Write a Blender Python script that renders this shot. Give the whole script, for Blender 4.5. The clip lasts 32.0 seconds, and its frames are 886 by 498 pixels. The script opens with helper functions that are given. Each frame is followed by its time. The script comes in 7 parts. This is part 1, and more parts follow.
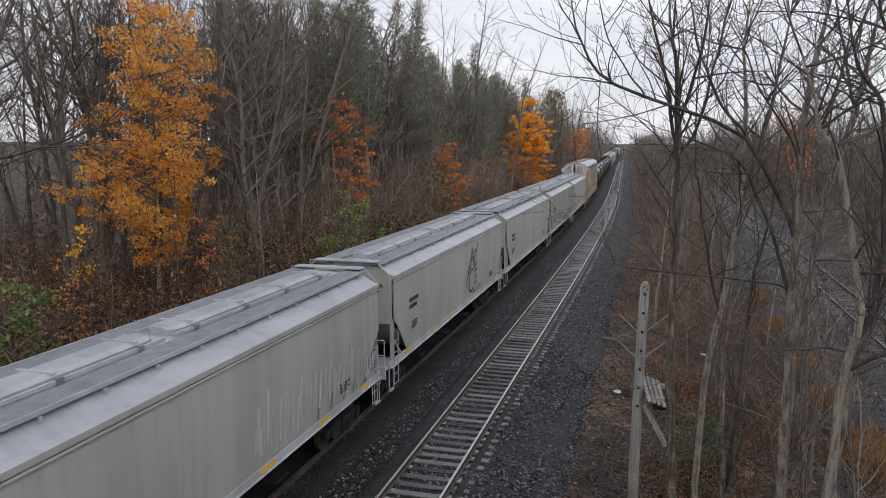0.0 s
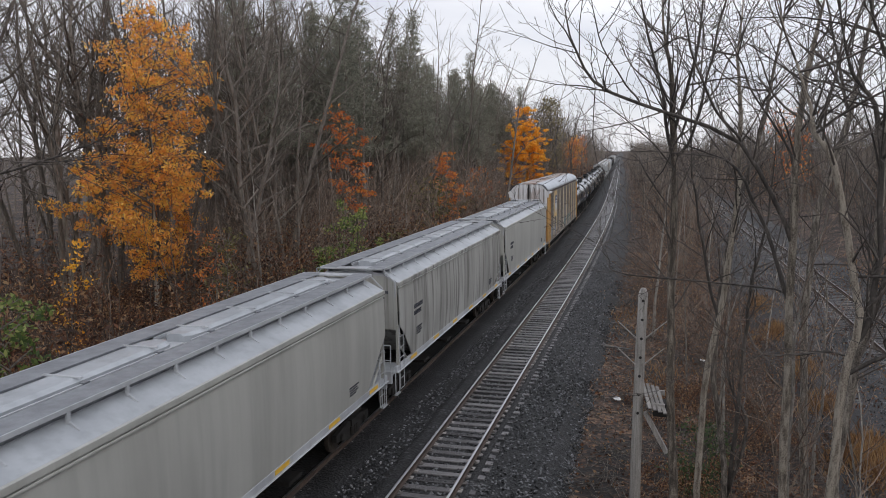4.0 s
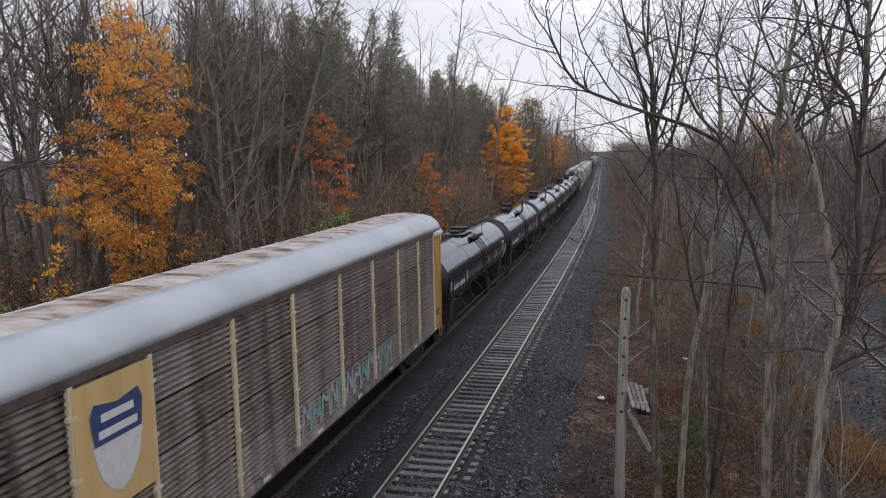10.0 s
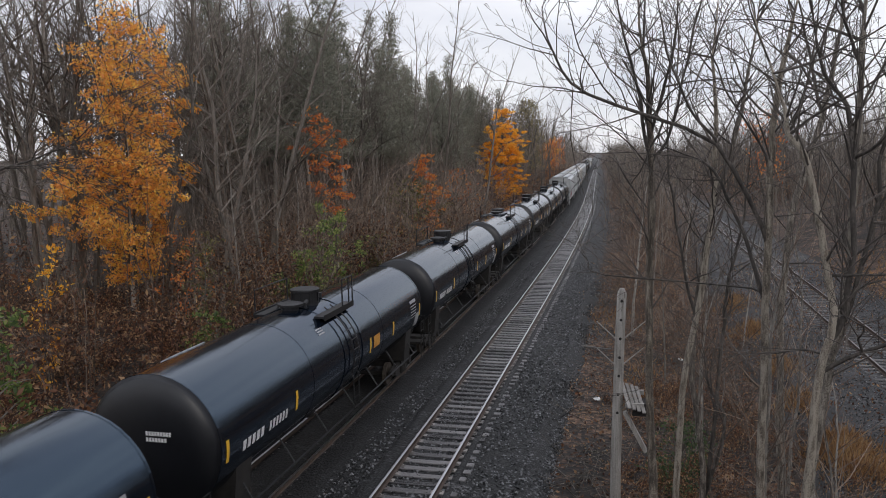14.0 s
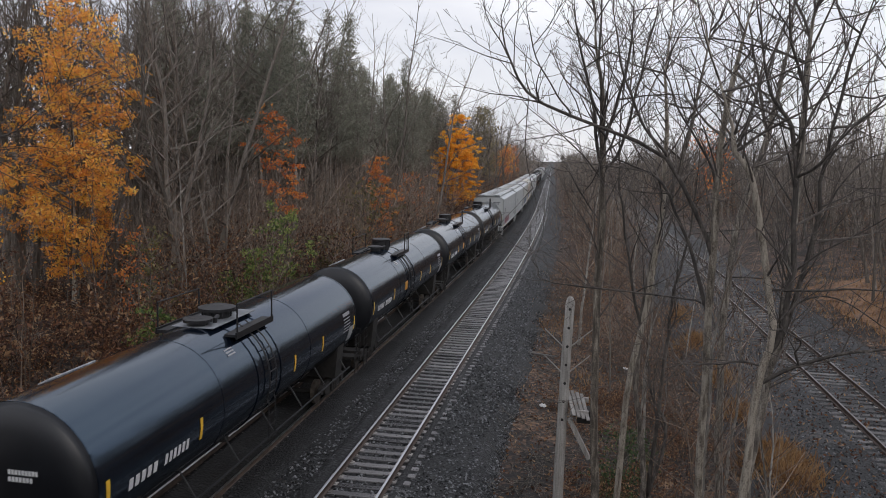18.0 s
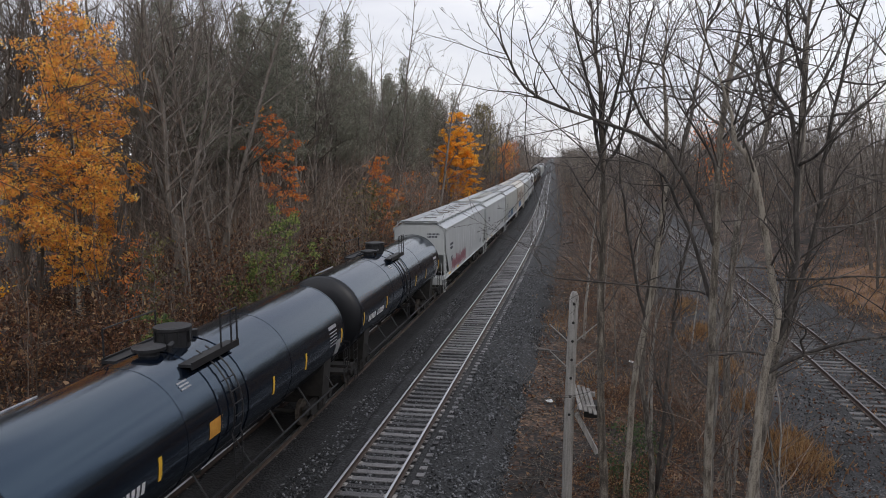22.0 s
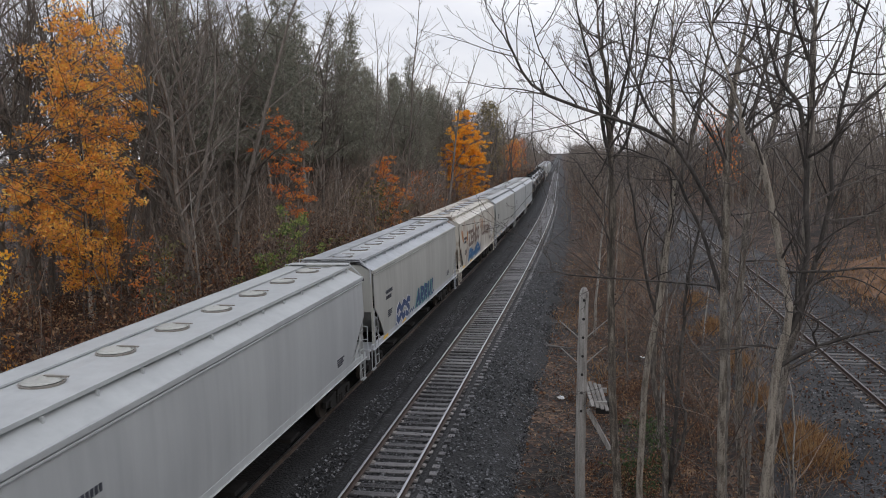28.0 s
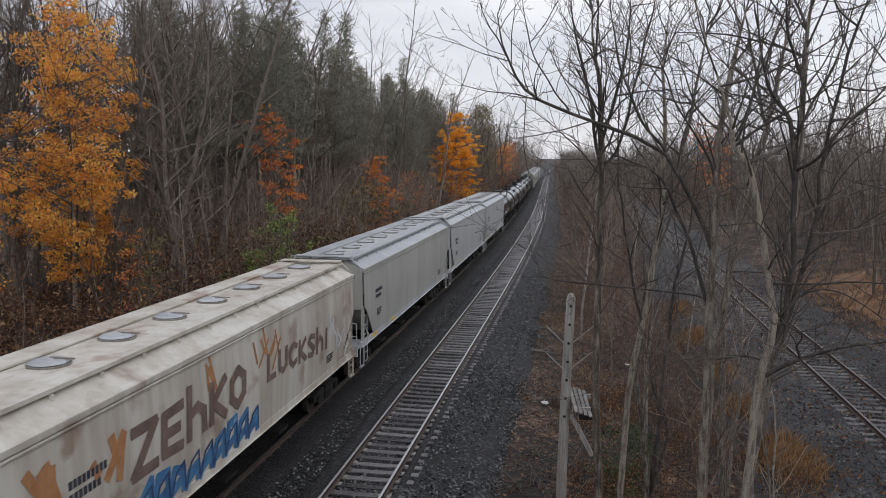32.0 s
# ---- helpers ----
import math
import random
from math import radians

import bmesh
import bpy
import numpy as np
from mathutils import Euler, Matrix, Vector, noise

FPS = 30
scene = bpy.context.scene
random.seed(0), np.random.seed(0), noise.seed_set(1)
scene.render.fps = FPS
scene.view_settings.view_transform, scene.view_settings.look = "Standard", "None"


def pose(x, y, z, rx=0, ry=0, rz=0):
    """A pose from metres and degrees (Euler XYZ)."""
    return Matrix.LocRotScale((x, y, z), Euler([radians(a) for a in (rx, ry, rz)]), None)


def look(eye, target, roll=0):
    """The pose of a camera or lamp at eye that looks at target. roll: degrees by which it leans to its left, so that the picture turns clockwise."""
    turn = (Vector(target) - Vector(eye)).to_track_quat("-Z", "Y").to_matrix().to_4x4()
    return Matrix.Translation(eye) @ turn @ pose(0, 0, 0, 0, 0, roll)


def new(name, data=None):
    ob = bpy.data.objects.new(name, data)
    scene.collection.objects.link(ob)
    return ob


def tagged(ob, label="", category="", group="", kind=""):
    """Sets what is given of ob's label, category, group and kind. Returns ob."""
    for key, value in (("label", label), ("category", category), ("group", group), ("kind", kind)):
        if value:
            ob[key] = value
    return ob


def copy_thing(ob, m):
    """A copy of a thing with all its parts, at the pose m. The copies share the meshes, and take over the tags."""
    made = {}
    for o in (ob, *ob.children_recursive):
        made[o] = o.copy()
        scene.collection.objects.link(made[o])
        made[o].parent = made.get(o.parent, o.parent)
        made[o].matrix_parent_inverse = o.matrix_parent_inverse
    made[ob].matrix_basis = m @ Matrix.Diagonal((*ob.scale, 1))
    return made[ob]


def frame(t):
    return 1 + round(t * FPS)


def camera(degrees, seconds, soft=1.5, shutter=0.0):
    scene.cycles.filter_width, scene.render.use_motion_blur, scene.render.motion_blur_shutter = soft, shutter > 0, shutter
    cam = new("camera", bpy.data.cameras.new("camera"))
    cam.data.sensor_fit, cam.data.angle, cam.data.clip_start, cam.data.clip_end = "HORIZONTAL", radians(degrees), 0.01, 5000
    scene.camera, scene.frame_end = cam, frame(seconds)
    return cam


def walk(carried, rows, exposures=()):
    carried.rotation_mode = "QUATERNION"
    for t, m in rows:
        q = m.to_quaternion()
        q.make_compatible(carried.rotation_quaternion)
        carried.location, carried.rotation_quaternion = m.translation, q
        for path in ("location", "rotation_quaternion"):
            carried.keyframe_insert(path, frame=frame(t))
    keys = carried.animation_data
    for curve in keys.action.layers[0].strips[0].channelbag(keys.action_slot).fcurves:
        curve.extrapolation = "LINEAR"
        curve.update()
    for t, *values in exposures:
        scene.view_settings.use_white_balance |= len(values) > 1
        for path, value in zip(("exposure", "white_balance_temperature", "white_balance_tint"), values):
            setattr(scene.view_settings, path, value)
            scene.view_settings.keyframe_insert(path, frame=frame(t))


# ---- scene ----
cam = camera(60.0, 32.0, soft=0.6, shutter=0.12)
EYE = (0.0, 0.0, 8.65)
walk(cam, [
    (0, pose(*EYE, 82.11, 0.01, 15.66)),
    (0.5, pose(*EYE, 82.28, 0.11, 15.80)),
    (1, pose(*EYE, 82.48, 0.23, 15.78)),
    (1.5, pose(*EYE, 82.63, 0.52, 15.81)),
    (2, pose(*EYE, 82.70, 0.82, 15.72)),
    (2.5, pose(*EYE, 82.72, 0.91, 15.60)),
    (3, pose(*EYE, 82.82, 0.97, 15.58)),
    (3.5, pose(*EYE, 82.83, 0.88, 15.53)),
    (5.5, pose(*EYE, 82.75, 0.76, 14.54)),
    (6, pose(*EYE, 82.74, 0.82, 14.26)),
    (6.5, pose(*EYE, 82.72, 0.87, 14.24)),
    (7, pose(*EYE, 82.70, 0.82, 14.19)),
    (7.5, pose(*EYE, 82.67, 0.90, 14.05)),
    (8, pose(*EYE, 82.67, 0.95, 14.02)),
    (8.5, pose(*EYE, 82.65, 1.01, 14.03)),
    (9, pose(*EYE, 82.66, 1.09, 14.03)),
    (9.5, pose(*EYE, 82.76, 1.07, 14.06)),
    (10, pose(*EYE, 82.87, 1.12, 14.09)),
    (10.5, pose(*EYE, 82.93, 1.09, 14.19)),
    (11, pose(*EYE, 82.93, 1.05, 14.29)),
    (11.5, pose(*EYE, 82.83, 1.09, 14.27)),
    (12, pose(*EYE, 82.80, 1.15, 14.21)),
    (12.5, pose(*EYE, 82.81, 1.14, 14.08)),
    (13, pose(*EYE, 82.91, 1.19, 13.87)),
    (13.5, pose(*EYE, 82.92, 1.12, 13.79)),
    (14, pose(*EYE, 82.94, 1.03, 13.81)),
    (14.5, pose(*EYE, 82.93, 0.97, 13.82)),
    (16.5, pose(*EYE, 82.53, -0.75, 11.19)),
    (17, pose(*EYE, 82.57, -1.38, 11.04)),
    (17.5, pose(*EYE, 82.88, -1.39, 10.74)),
    (18, pose(*EYE, 83.24, -1.26, 10.47)),
    (18.5, pose(*EYE, 83.40, -0.99, 10.35)),
    (19, pose(*EYE, 83.48, -0.72, 10.32)),
    (19.5, pose(*EYE, 83.41, -0.52, 10.32)),
    (20, pose(*EYE, 83.31, -0.31, 10.38)),
    (20.5, pose(*EYE, 83.18, -0.12, 10.45)),
    (21, pose(*EYE, 83.11, -0.00, 10.48)),
    (21.5, pose(*EYE, 83.08, 0.17, 10.52)),
    (22, pose(*EYE, 83.11, 0.31, 10.47)),
    (22.5, pose(*EYE, 83.18, 0.43, 10.45)),
    (23, pose(*EYE, 83.26, 0.52, 10.45)),
    (23.5, pose(*EYE, 83.34, 0.56, 10.46)),
    (24, pose(*EYE, 83.50, 0.68, 10.43)),
    (24.5, pose(*EYE, 83.67, 0.64, 10.40)),
    (25, pose(*EYE, 83.78, 0.73, 10.41)),
    (25.5, pose(*EYE, 83.83, 0.73, 10.46)),
    (27.5, pose(*EYE, 83.19, 1.29, 10.76)),
    (28, pose(*EYE, 83.00, 1.35, 11.01)),
    (28.5, pose(*EYE, 82.92, 1.42, 11.37)),
    (29, pose(*EYE, 82.94, 1.44, 11.57)),
    (29.5, pose(*EYE, 83.03, 1.54, 11.65)),
    (30, pose(*EYE, 83.06, 1.65, 11.50)),
    (30.5, pose(*EYE, 83.13, 1.61, 11.23)),
    (31, pose(*EYE, 82.94, 0.79, 10.93)),
    (31.5, pose(*EYE, 82.95, 0.05, 10.58)),
    (32, pose(*EYE, 83.14, -0.44, 10.37)),
], exposures=[(0, 0.0, 6680, 11.5), (14, 0.0, 6680, 11.5), (17, 0.06, 6680, 11.5), (18, -0.05, 6680, 11.5), (24, -0.04, 6680, 11.5),
               (28, -0.05, 6680, 11.5), (30, -0.09, 6680, 11.5), (32, -0.13, 6680, 11.5)])

# ---- light: an overcast autumn sky ----
def make_world():
    w = bpy.data.worlds.new("overcast_sky")
    w.use_nodes = True
    nt = w.node_tree
    bg = nt.nodes["Background"]
    sky = nt.nodes.new("ShaderNodeTexSky")
    sky.sky_type, sky.sun_disc = "NISHITA", False
    sky.sun_elevation, sky.sun_rotation = radians(38), radians(215)
    scale = nt.nodes.new("ShaderNodeVectorMath")
    scale.operation = "SCALE"
    scale.inputs["Scale"].default_value = 0.10
    nt.links.new(sky.outputs[0], scale.inputs[0])
    tc = nt.nodes.new("ShaderNodeTexCoord")
    mp = nt.nodes.new("ShaderNodeMapping")
    mp.inputs["Scale"].default_value = (1.4, 1.4, 5.0)
    nt.links.new(tc.outputs["Generated"], mp.inputs[0])
    nz = nt.nodes.new("ShaderNodeTexNoise")
    nz.inputs["Scale"].default_value, nz.inputs["Detail"].default_value = 1.7, 5
    nt.links.new(mp.outputs[0], nz.inputs[0])
    ramp = nt.nodes.new("ShaderNodeValToRGB")
    ramp.color_ramp.elements[0].position, ramp.color_ramp.elements[1].position = 0.34, 0.66
    ramp.color_ramp.elements[0].color = (0.62, 0.645, 0.73, 1)
    ramp.color_ramp.elements[1].color = (0.95, 0.955, 0.985, 1)
    nt.links.new(nz.outputs[0], ramp.inputs[0])
    mix = nt.nodes.new("ShaderNodeMixRGB")
    mix.inputs[0].default_value = 0.86
    nt.links.new(scale.outputs[0], mix.inputs[1])
    nt.links.new(ramp.outputs[0], mix.inputs[2])
    # an overcast sky is brightest and bluest overhead
    sep = nt.nodes.new("ShaderNodeSeparateXYZ")
    nt.links.new(tc.outputs["Generated"], sep.inputs[0])
    up = nt.nodes.new("ShaderNodeValToRGB")
    up.color_ramp.elements[0].position, up.color_ramp.elements[1].position = 0.12, 0.9
    up.color_ramp.elements[0].color, up.color_ramp.elements[1].color = (0.78, 0.785, 0.795, 1), (0.86, 0.89, 0.93, 1)
    nt.links.new(sep.outputs[2], up.inputs[0])
    lift = nt.nodes.new("ShaderNodeMixRGB")
    lift.blend_type = "MULTIPLY"
    lift.inputs[0].default_value = 1.0
    nt.links.new(mix.outputs[0], lift.inputs[1])
    nt.links.new(up.outputs[0], lift.inputs[2])
    nt.links.new(lift.outputs[0], bg.inputs[0])
    bg.inputs[1].default_value = 1.46
    scene.world = w


make_world()
sun_data = bpy.data.lights.new("sun", "SUN")
sun_data.energy, sun_data.angle, sun_data.color = 0.6, radians(25), (1.0, 0.96, 0.9)
sun = new("sun", sun_data)
sun.matrix_world = look((60, -60, 70), (0, 20, 0))


# ---- materials ----
def material(name, ramp, scale=3.0, stretch=(1, 1, 1), rough=0.8, metal=0.0, bump=0.0, bump_scale=0.0, detail=6,
             fine=0.0, fine_scale=40.0, island=0.0, random_ob=0.0, coat=0.0, voronoi=0.0, rough_var=0.0):
    """Noise through a colour ramp, with optional finer grain, cells, piece variation and relief."""
    m = bpy.data.materials.new(name)
    m.use_nodes = True
    nt = m.node_tree
    N, L = nt.nodes, nt.links
    b = N["Principled BSDF"]
    tc = N.new("ShaderNodeTexCoord")
    mp = N.new("ShaderNodeMapping")
    mp.inputs["Scale"].default_value = stretch
    L.new(tc.outputs["Object"], mp.inputs[0])
    nz = N.new("ShaderNodeTexNoise")
    nz.inputs["Scale"].default_value, nz.inputs["Detail"].default_value = scale, detail
    nz.inputs["Roughness"].default_value = 0.62
    L.new(mp.outputs[0], nz.inputs[0])
    fac = nz.outputs[0]

    def add(a, b_out, weight, offset=-0.5):
        s = N.new("ShaderNodeMath")
        s.operation = "ADD"
        s.inputs[1].default_value = offset
        L.new(b_out, s.inputs[0])
        q = N.new("ShaderNodeMath")
        q.operation = "MULTIPLY_ADD"
        q.inputs[1].default_value = weight
        L.new(s.outputs[0], q.inputs[0])
        L.new(a, q.inputs[2])
        return q.outputs[0]

    if fine:
        f = N.new("ShaderNodeTexNoise")
        f.inputs["Scale"].default_value, f.inputs["Detail"].default_value = fine_scale, 4
        L.new(tc.outputs["Object"], f.inputs[0])
        fac = add(fac, f.outputs[0], fine)
    if voronoi:
        v = N.new("ShaderNodeTexVoronoi")
        v.inputs["Scale"].default_value = bump_scale or 20
        L.new(tc.outputs["Object"], v.inputs["Vector"])
        sep = N.new("ShaderNodeSeparateColor")
        L.new(v.outputs["Color"], sep.inputs[0])
        fac = add(fac, sep.outputs[0], voronoi)
    if island:
        g = N.new("ShaderNodeNewGeometry")
        fac = add(fac, g.outputs["Random Per Island"], island)
    if random_ob:
        o = N.new("ShaderNodeObjectInfo")
        fac = add(fac, o.outputs["Random"], random_ob)
    cr = N.new("ShaderNodeValToRGB")
    els = cr.color_ramp.elements
    while len(els) < len(ramp):
        els.new(0.5)
    for e, (pos, col) in zip(els, ramp):
        e.position, e.color = pos, (*col, 1)
    L.new(fac, cr.inputs[0])
    L.new(cr.outputs[0], b.inputs["Base Color"])
    b.inputs["Roughness"].default_value, b.inputs["Metallic"].default_value = rough, metal
    if rough_var:
        r = N.new("ShaderNodeMapRange")
        r.inputs["To Min"].default_value, r.inputs["To Max"].default_value = rough - rough_var, rough + rough_var
        L.new(fac, r.inputs[0])
        L.new(r.outputs[0], b.inputs["Roughness"])
    if coat:
        b.inputs["Coat Weight"].default_value = coat
    if bump:
        bp = N.new("ShaderNodeBump")
        bp.inputs["Strength"].default_value, bp.inputs["Distance"].default_value = bump, 0.03
        if voronoi:
            L.new(v.outputs["Distance"], bp.inputs["Height"])
        else:
            n2 = N.new("ShaderNodeTexNoise")
            n2.inputs["Scale"].default_value, n2.inputs["Detail"].default_value = bump_scale or scale * 4, 5
            L.new(mp.outputs[0], n2.inputs[0])
            L.new(n2.outputs[0], bp.inputs["Height"])
        L.new(bp.outputs[0], b.inputs["Normal"])
    return m


M = {}
M["ballast"] = material("ballast_stone", [(0.34, (0.0013, 0.0014, 0.0017)), (0.57, (0.003, 0.0032, 0.0038)), (0.75, (0.011, 0.0113, 0.0125)), (0.92, (0.1, 0.101, 0.106))],
                        0.6, fine=0.3, fine_scale=6, voronoi=0.6, bump=1.0, bump_scale=15, rough=0.7)
# oily stone, with the shade under the train put into its near-black colour
M["oily_shaded"] = material("shaded_oily_ballast", [(0.3, (0.0015, 0.0015, 0.0017)), (0.58, (0.0035, 0.0035, 0.0038)), (0.75, (0.009, 0.009, 0.0095)), (0.95, (0.05, 0.05, 0.052))],
                     0.6, fine=0.3, fine_scale=6, voronoi=0.6, bump=1.0, bump_scale=15, rough=0.75)
M["stone"] = material("wet_stone", [(0.15, (0.005, 0.0055, 0.006)), (0.55, (0.018, 0.019, 0.0215)), (0.9, (0.17, 0.174, 0.182))], 2, island=1.0, rough=0.4)
M["soil"] = material("leafy_soil", [(0.36, (0.008, 0.006, 0.005)), (0.5, (0.028, 0.018, 0.013)), (0.6, (0.075, 0.04, 0.025)), (0.76, (0.2, 0.125, 0.075))],
                     0.5, fine=0.5, fine_scale=5, voronoi=0.35, bump=0.6, bump_scale=9, rough=0.85)
M["gravel"] = material("gravel", [(0.34, (0.004, 0.004, 0.0047)), (0.52, (0.015, 0.015, 0.0165)), (0.66, (0.042, 0.041, 0.042)), (0.85, (0.15, 0.147, 0.145))],
                       0.35, fine=0.4, fine_scale=4, voronoi=0.35, bump=0.7, bump_scale=20, rough=0.7)
M["dry_grass"] = material("dry_grass_bank", [(0.3, (0.05, 0.028, 0.016)), (0.46, (0.13, 0.07, 0.038)), (0.6, (0.24, 0.132, 0.075)), (0.85, (0.36, 0.22, 0.125))],
                          0.5, fine=0.5, fine_scale=7, bump=0.7, bump_scale=14, rough=0.9)
M["tie"] = material("weathered_tie_wood", [(0.2, (0.03, 0.0285, 0.03)), (0.5, (0.1, 0.096, 0.098)), (0.85, (0.22, 0.212, 0.212))],
                    3, (0.35, 5, 5), random_ob=0.6, fine=0.25, bump=0.5, bump_scale=18, rough=0.36, rough_var=0.12)
M["tie_side"] = material("old_grey_tie_wood", [(0.2, (0.025, 0.023, 0.023)), (0.5, (0.075, 0.071, 0.07)), (0.85, (0.17, 0.162, 0.158))],
                         3, (0.35, 5, 5), random_ob=0.6, fine=0.35, bump=0.5, bump_scale=18, rough=0.6)
M["tie_far"] = material("weathered_tie_wood_joined", [(0.25, (0.03, 0.028, 0.029)), (0.55, (0.085, 0.08, 0.08)), (0.85, (0.19, 0.18, 0.175))],
                        3, (0.35, 5, 5), island=0.6, rough=0.45)
M["rail_head"] = material("polished_rail_steel", [(0.3, (0.46, 0.47, 0.49)), (0.7, (0.62, 0.63, 0.65))], 4, (4, 0.2, 4), rough=0.38, metal=1.0)
M["rail_dull"] = material("dull_rail_head", [(0.3, (0.12, 0.11, 0.105)), (0.7, (0.25, 0.24, 0.235))], 4, (4, 0.2, 4), rough=0.45, metal=0.8)
M["rail"] = material("rusty_rail_steel", [(0.3, (0.035, 0.024, 0.02)), (0.7, (0.09, 0.06, 0.045))], 5, fine=0.3, rough=0.7, bump=0.2)
M["plate"] = material("tie_plate_steel", [(0.3, (0.09, 0.08, 0.075)), (0.7, (0.3, 0.28, 0.26))], 5, island=0.7, rough=0.5)
M["bark_dark"] = material("dark_bark", [(0.25, (0.068, 0.057, 0.047)), (0.55, (0.165, 0.141, 0.12)), (0.85, (0.33, 0.29, 0.255))],
                          3, (3, 3, 0.6), random_ob=0.35, island=0.25, rough=0.9, bump=0.4, bump_scale=14)
M["bark_grey"] = material("grey_bark", [(0.36, (0.055, 0.047, 0.04)), (0.52, (0.165, 0.144, 0.122)), (0.68, (0.35, 0.315, 0.27))],
                          4, (4, 4, 0.8), random_ob=0.3, fine=0.55, fine_scale=55, rough=0.9, bump=1.0, bump_scale=30)
M["bark_mid"] = material("grey_brown_bark", [(0.36, (0.06, 0.05, 0.04)), (0.52, (0.18, 0.152, 0.122)), (0.68, (0.36, 0.32, 0.265))],
                         4, (4, 4, 0.8), random_ob=0.3, fine=0.55, fine_scale=55, rough=0.9, bump=1.0, bump_scale=30)
M["bark_pale"] = material("pale_grey_bark", [(0.3, (0.11, 0.1, 0.088)), (0.52, (0.25, 0.23, 0.205)), (0.75, (0.42, 0.395, 0.355))],
                          4, (4, 4, 0.8), random_ob=0.3, fine=0.4, fine_scale=40, rough=0.9, bump=0.6, bump_scale=30)
M["brush"] = material("brown_brush_stems", [(0.25, (0.078, 0.056, 0.043)), (0.55, (0.205, 0.155, 0.12)), (0.85, (0.38, 0.305, 0.25))],
                      2, island=0.55, random_ob=0.3, rough=0.9)
M["stem_dark"] = material("dark_red_brown_stems", [(0.25, (0.035, 0.025, 0.02)), (0.55, (0.085, 0.06, 0.047)), (0.85, (0.2, 0.155, 0.125))],
                          2, island=0.6, random_ob=0.25, rough=0.9)
# bark darkened so that limbs stand almost black before the bright sky
M["limb_backlit"] = material("backlit_limb_bark", [(0.3, (0.02, 0.0175, 0.0155)), (0.52, (0.06, 0.052, 0.046)), (0.75, (0.15, 0.132, 0.117))],
                          3, (3, 3, 0.6), fine=0.3, fine_scale=25, rough=0.85, bump=0.6, bump_scale=16)
M["twig"] = material("thin_twigs", [(0.25, (0.035, 0.03, 0.027)), (0.55, (0.085, 0.074, 0.066)), (0.85, (0.18, 0.158, 0.142))],
                     2, island=0.4, rough=0.85)


def leaf_material(name, cols, scale=0.55, island=0.75, lo=0.12, hi=0.88):
    m = material(name, [(lo + (hi - lo) * i / (len(cols) - 1), c) for i, c in enumerate(cols)], scale, island=island, random_ob=0.2, rough=0.6, detail=2)
    nt = m.node_tree
    b = nt.nodes["Principled BSDF"]
    tr = nt.nodes.new("ShaderNodeBsdfTranslucent")
    mx = nt.nodes.new("ShaderNodeMixShader")
    mx.inputs[0].default_value = 0.45
    src = b.inputs["Base Color"].links[0].from_socket
    nt.links.new(src, tr.inputs[0])
    nt.links.new(b.outputs[0], mx.inputs[1])
    nt.links.new(tr.outputs[0], mx.inputs[2])
    nt.links.new(mx.outputs[0], nt.nodes["Material Output"].inputs[0])
    return m


M["leaf_maple"] = leaf_material("orange_maple_leaves", [(0.74, 0.31, 0.09), (0.92, 0.45, 0.1), (0.97, 0.59, 0.11), (0.98, 0.74, 0.2)], 0.9, 0.5, 0.2, 0.8)
M["leaf_red"] = leaf_material("red_orange_leaves", [(0.42, 0.1, 0.04), (0.66, 0.18, 0.05), (0.75, 0.26, 0.06), (0.78, 0.38, 0.1)], 0.9, 0.55, 0.2, 0.8)
M["leaf_yellow"] = leaf_material("yellow_orange_leaves", [(0.72, 0.27, 0.03), (0.88, 0.38, 0.035), (0.93, 0.48, 0.045), (0.95, 0.58, 0.09)], 0.7, 0.5, 0.2, 0.8)
M["leaf_green"] = leaf_material("green_leaves", [(0.05, 0.085, 0.025), (0.1, 0.155, 0.04), (0.18, 0.24, 0.065), (0.36, 0.39, 0.13)])
M["leaf_olive"] = leaf_material("olive_leaves", [(0.06, 0.055, 0.02), (0.11, 0.1, 0.035), (0.17, 0.15, 0.06), (0.27, 0.24, 0.12)])
M["leaf_dull"] = leaf_material("dull_yellow_leaves", [(0.13, 0.11, 0.06), (0.2, 0.165, 0.085), (0.3, 0.25, 0.13), (0.42, 0.36, 0.2)])
M["leaf_brown"] = leaf_material("brown_leaves", [(0.04, 0.022, 0.016), (0.1, 0.045, 0.027), (0.21, 0.095, 0.048), (0.46, 0.3, 0.16)])
M["leaf_dark_green"] = leaf_material("dark_evergreen_leaves", [(0.025, 0.05, 0.02), (0.05, 0.085, 0.035), (0.08, 0.12, 0.05), (0.13, 0.17, 0.08)])
M["needles"] = leaf_material("pine_needles", [(0.11, 0.116, 0.09), (0.2, 0.204, 0.155), (0.26, 0.26, 0.2), (0.34, 0.33, 0.26)])


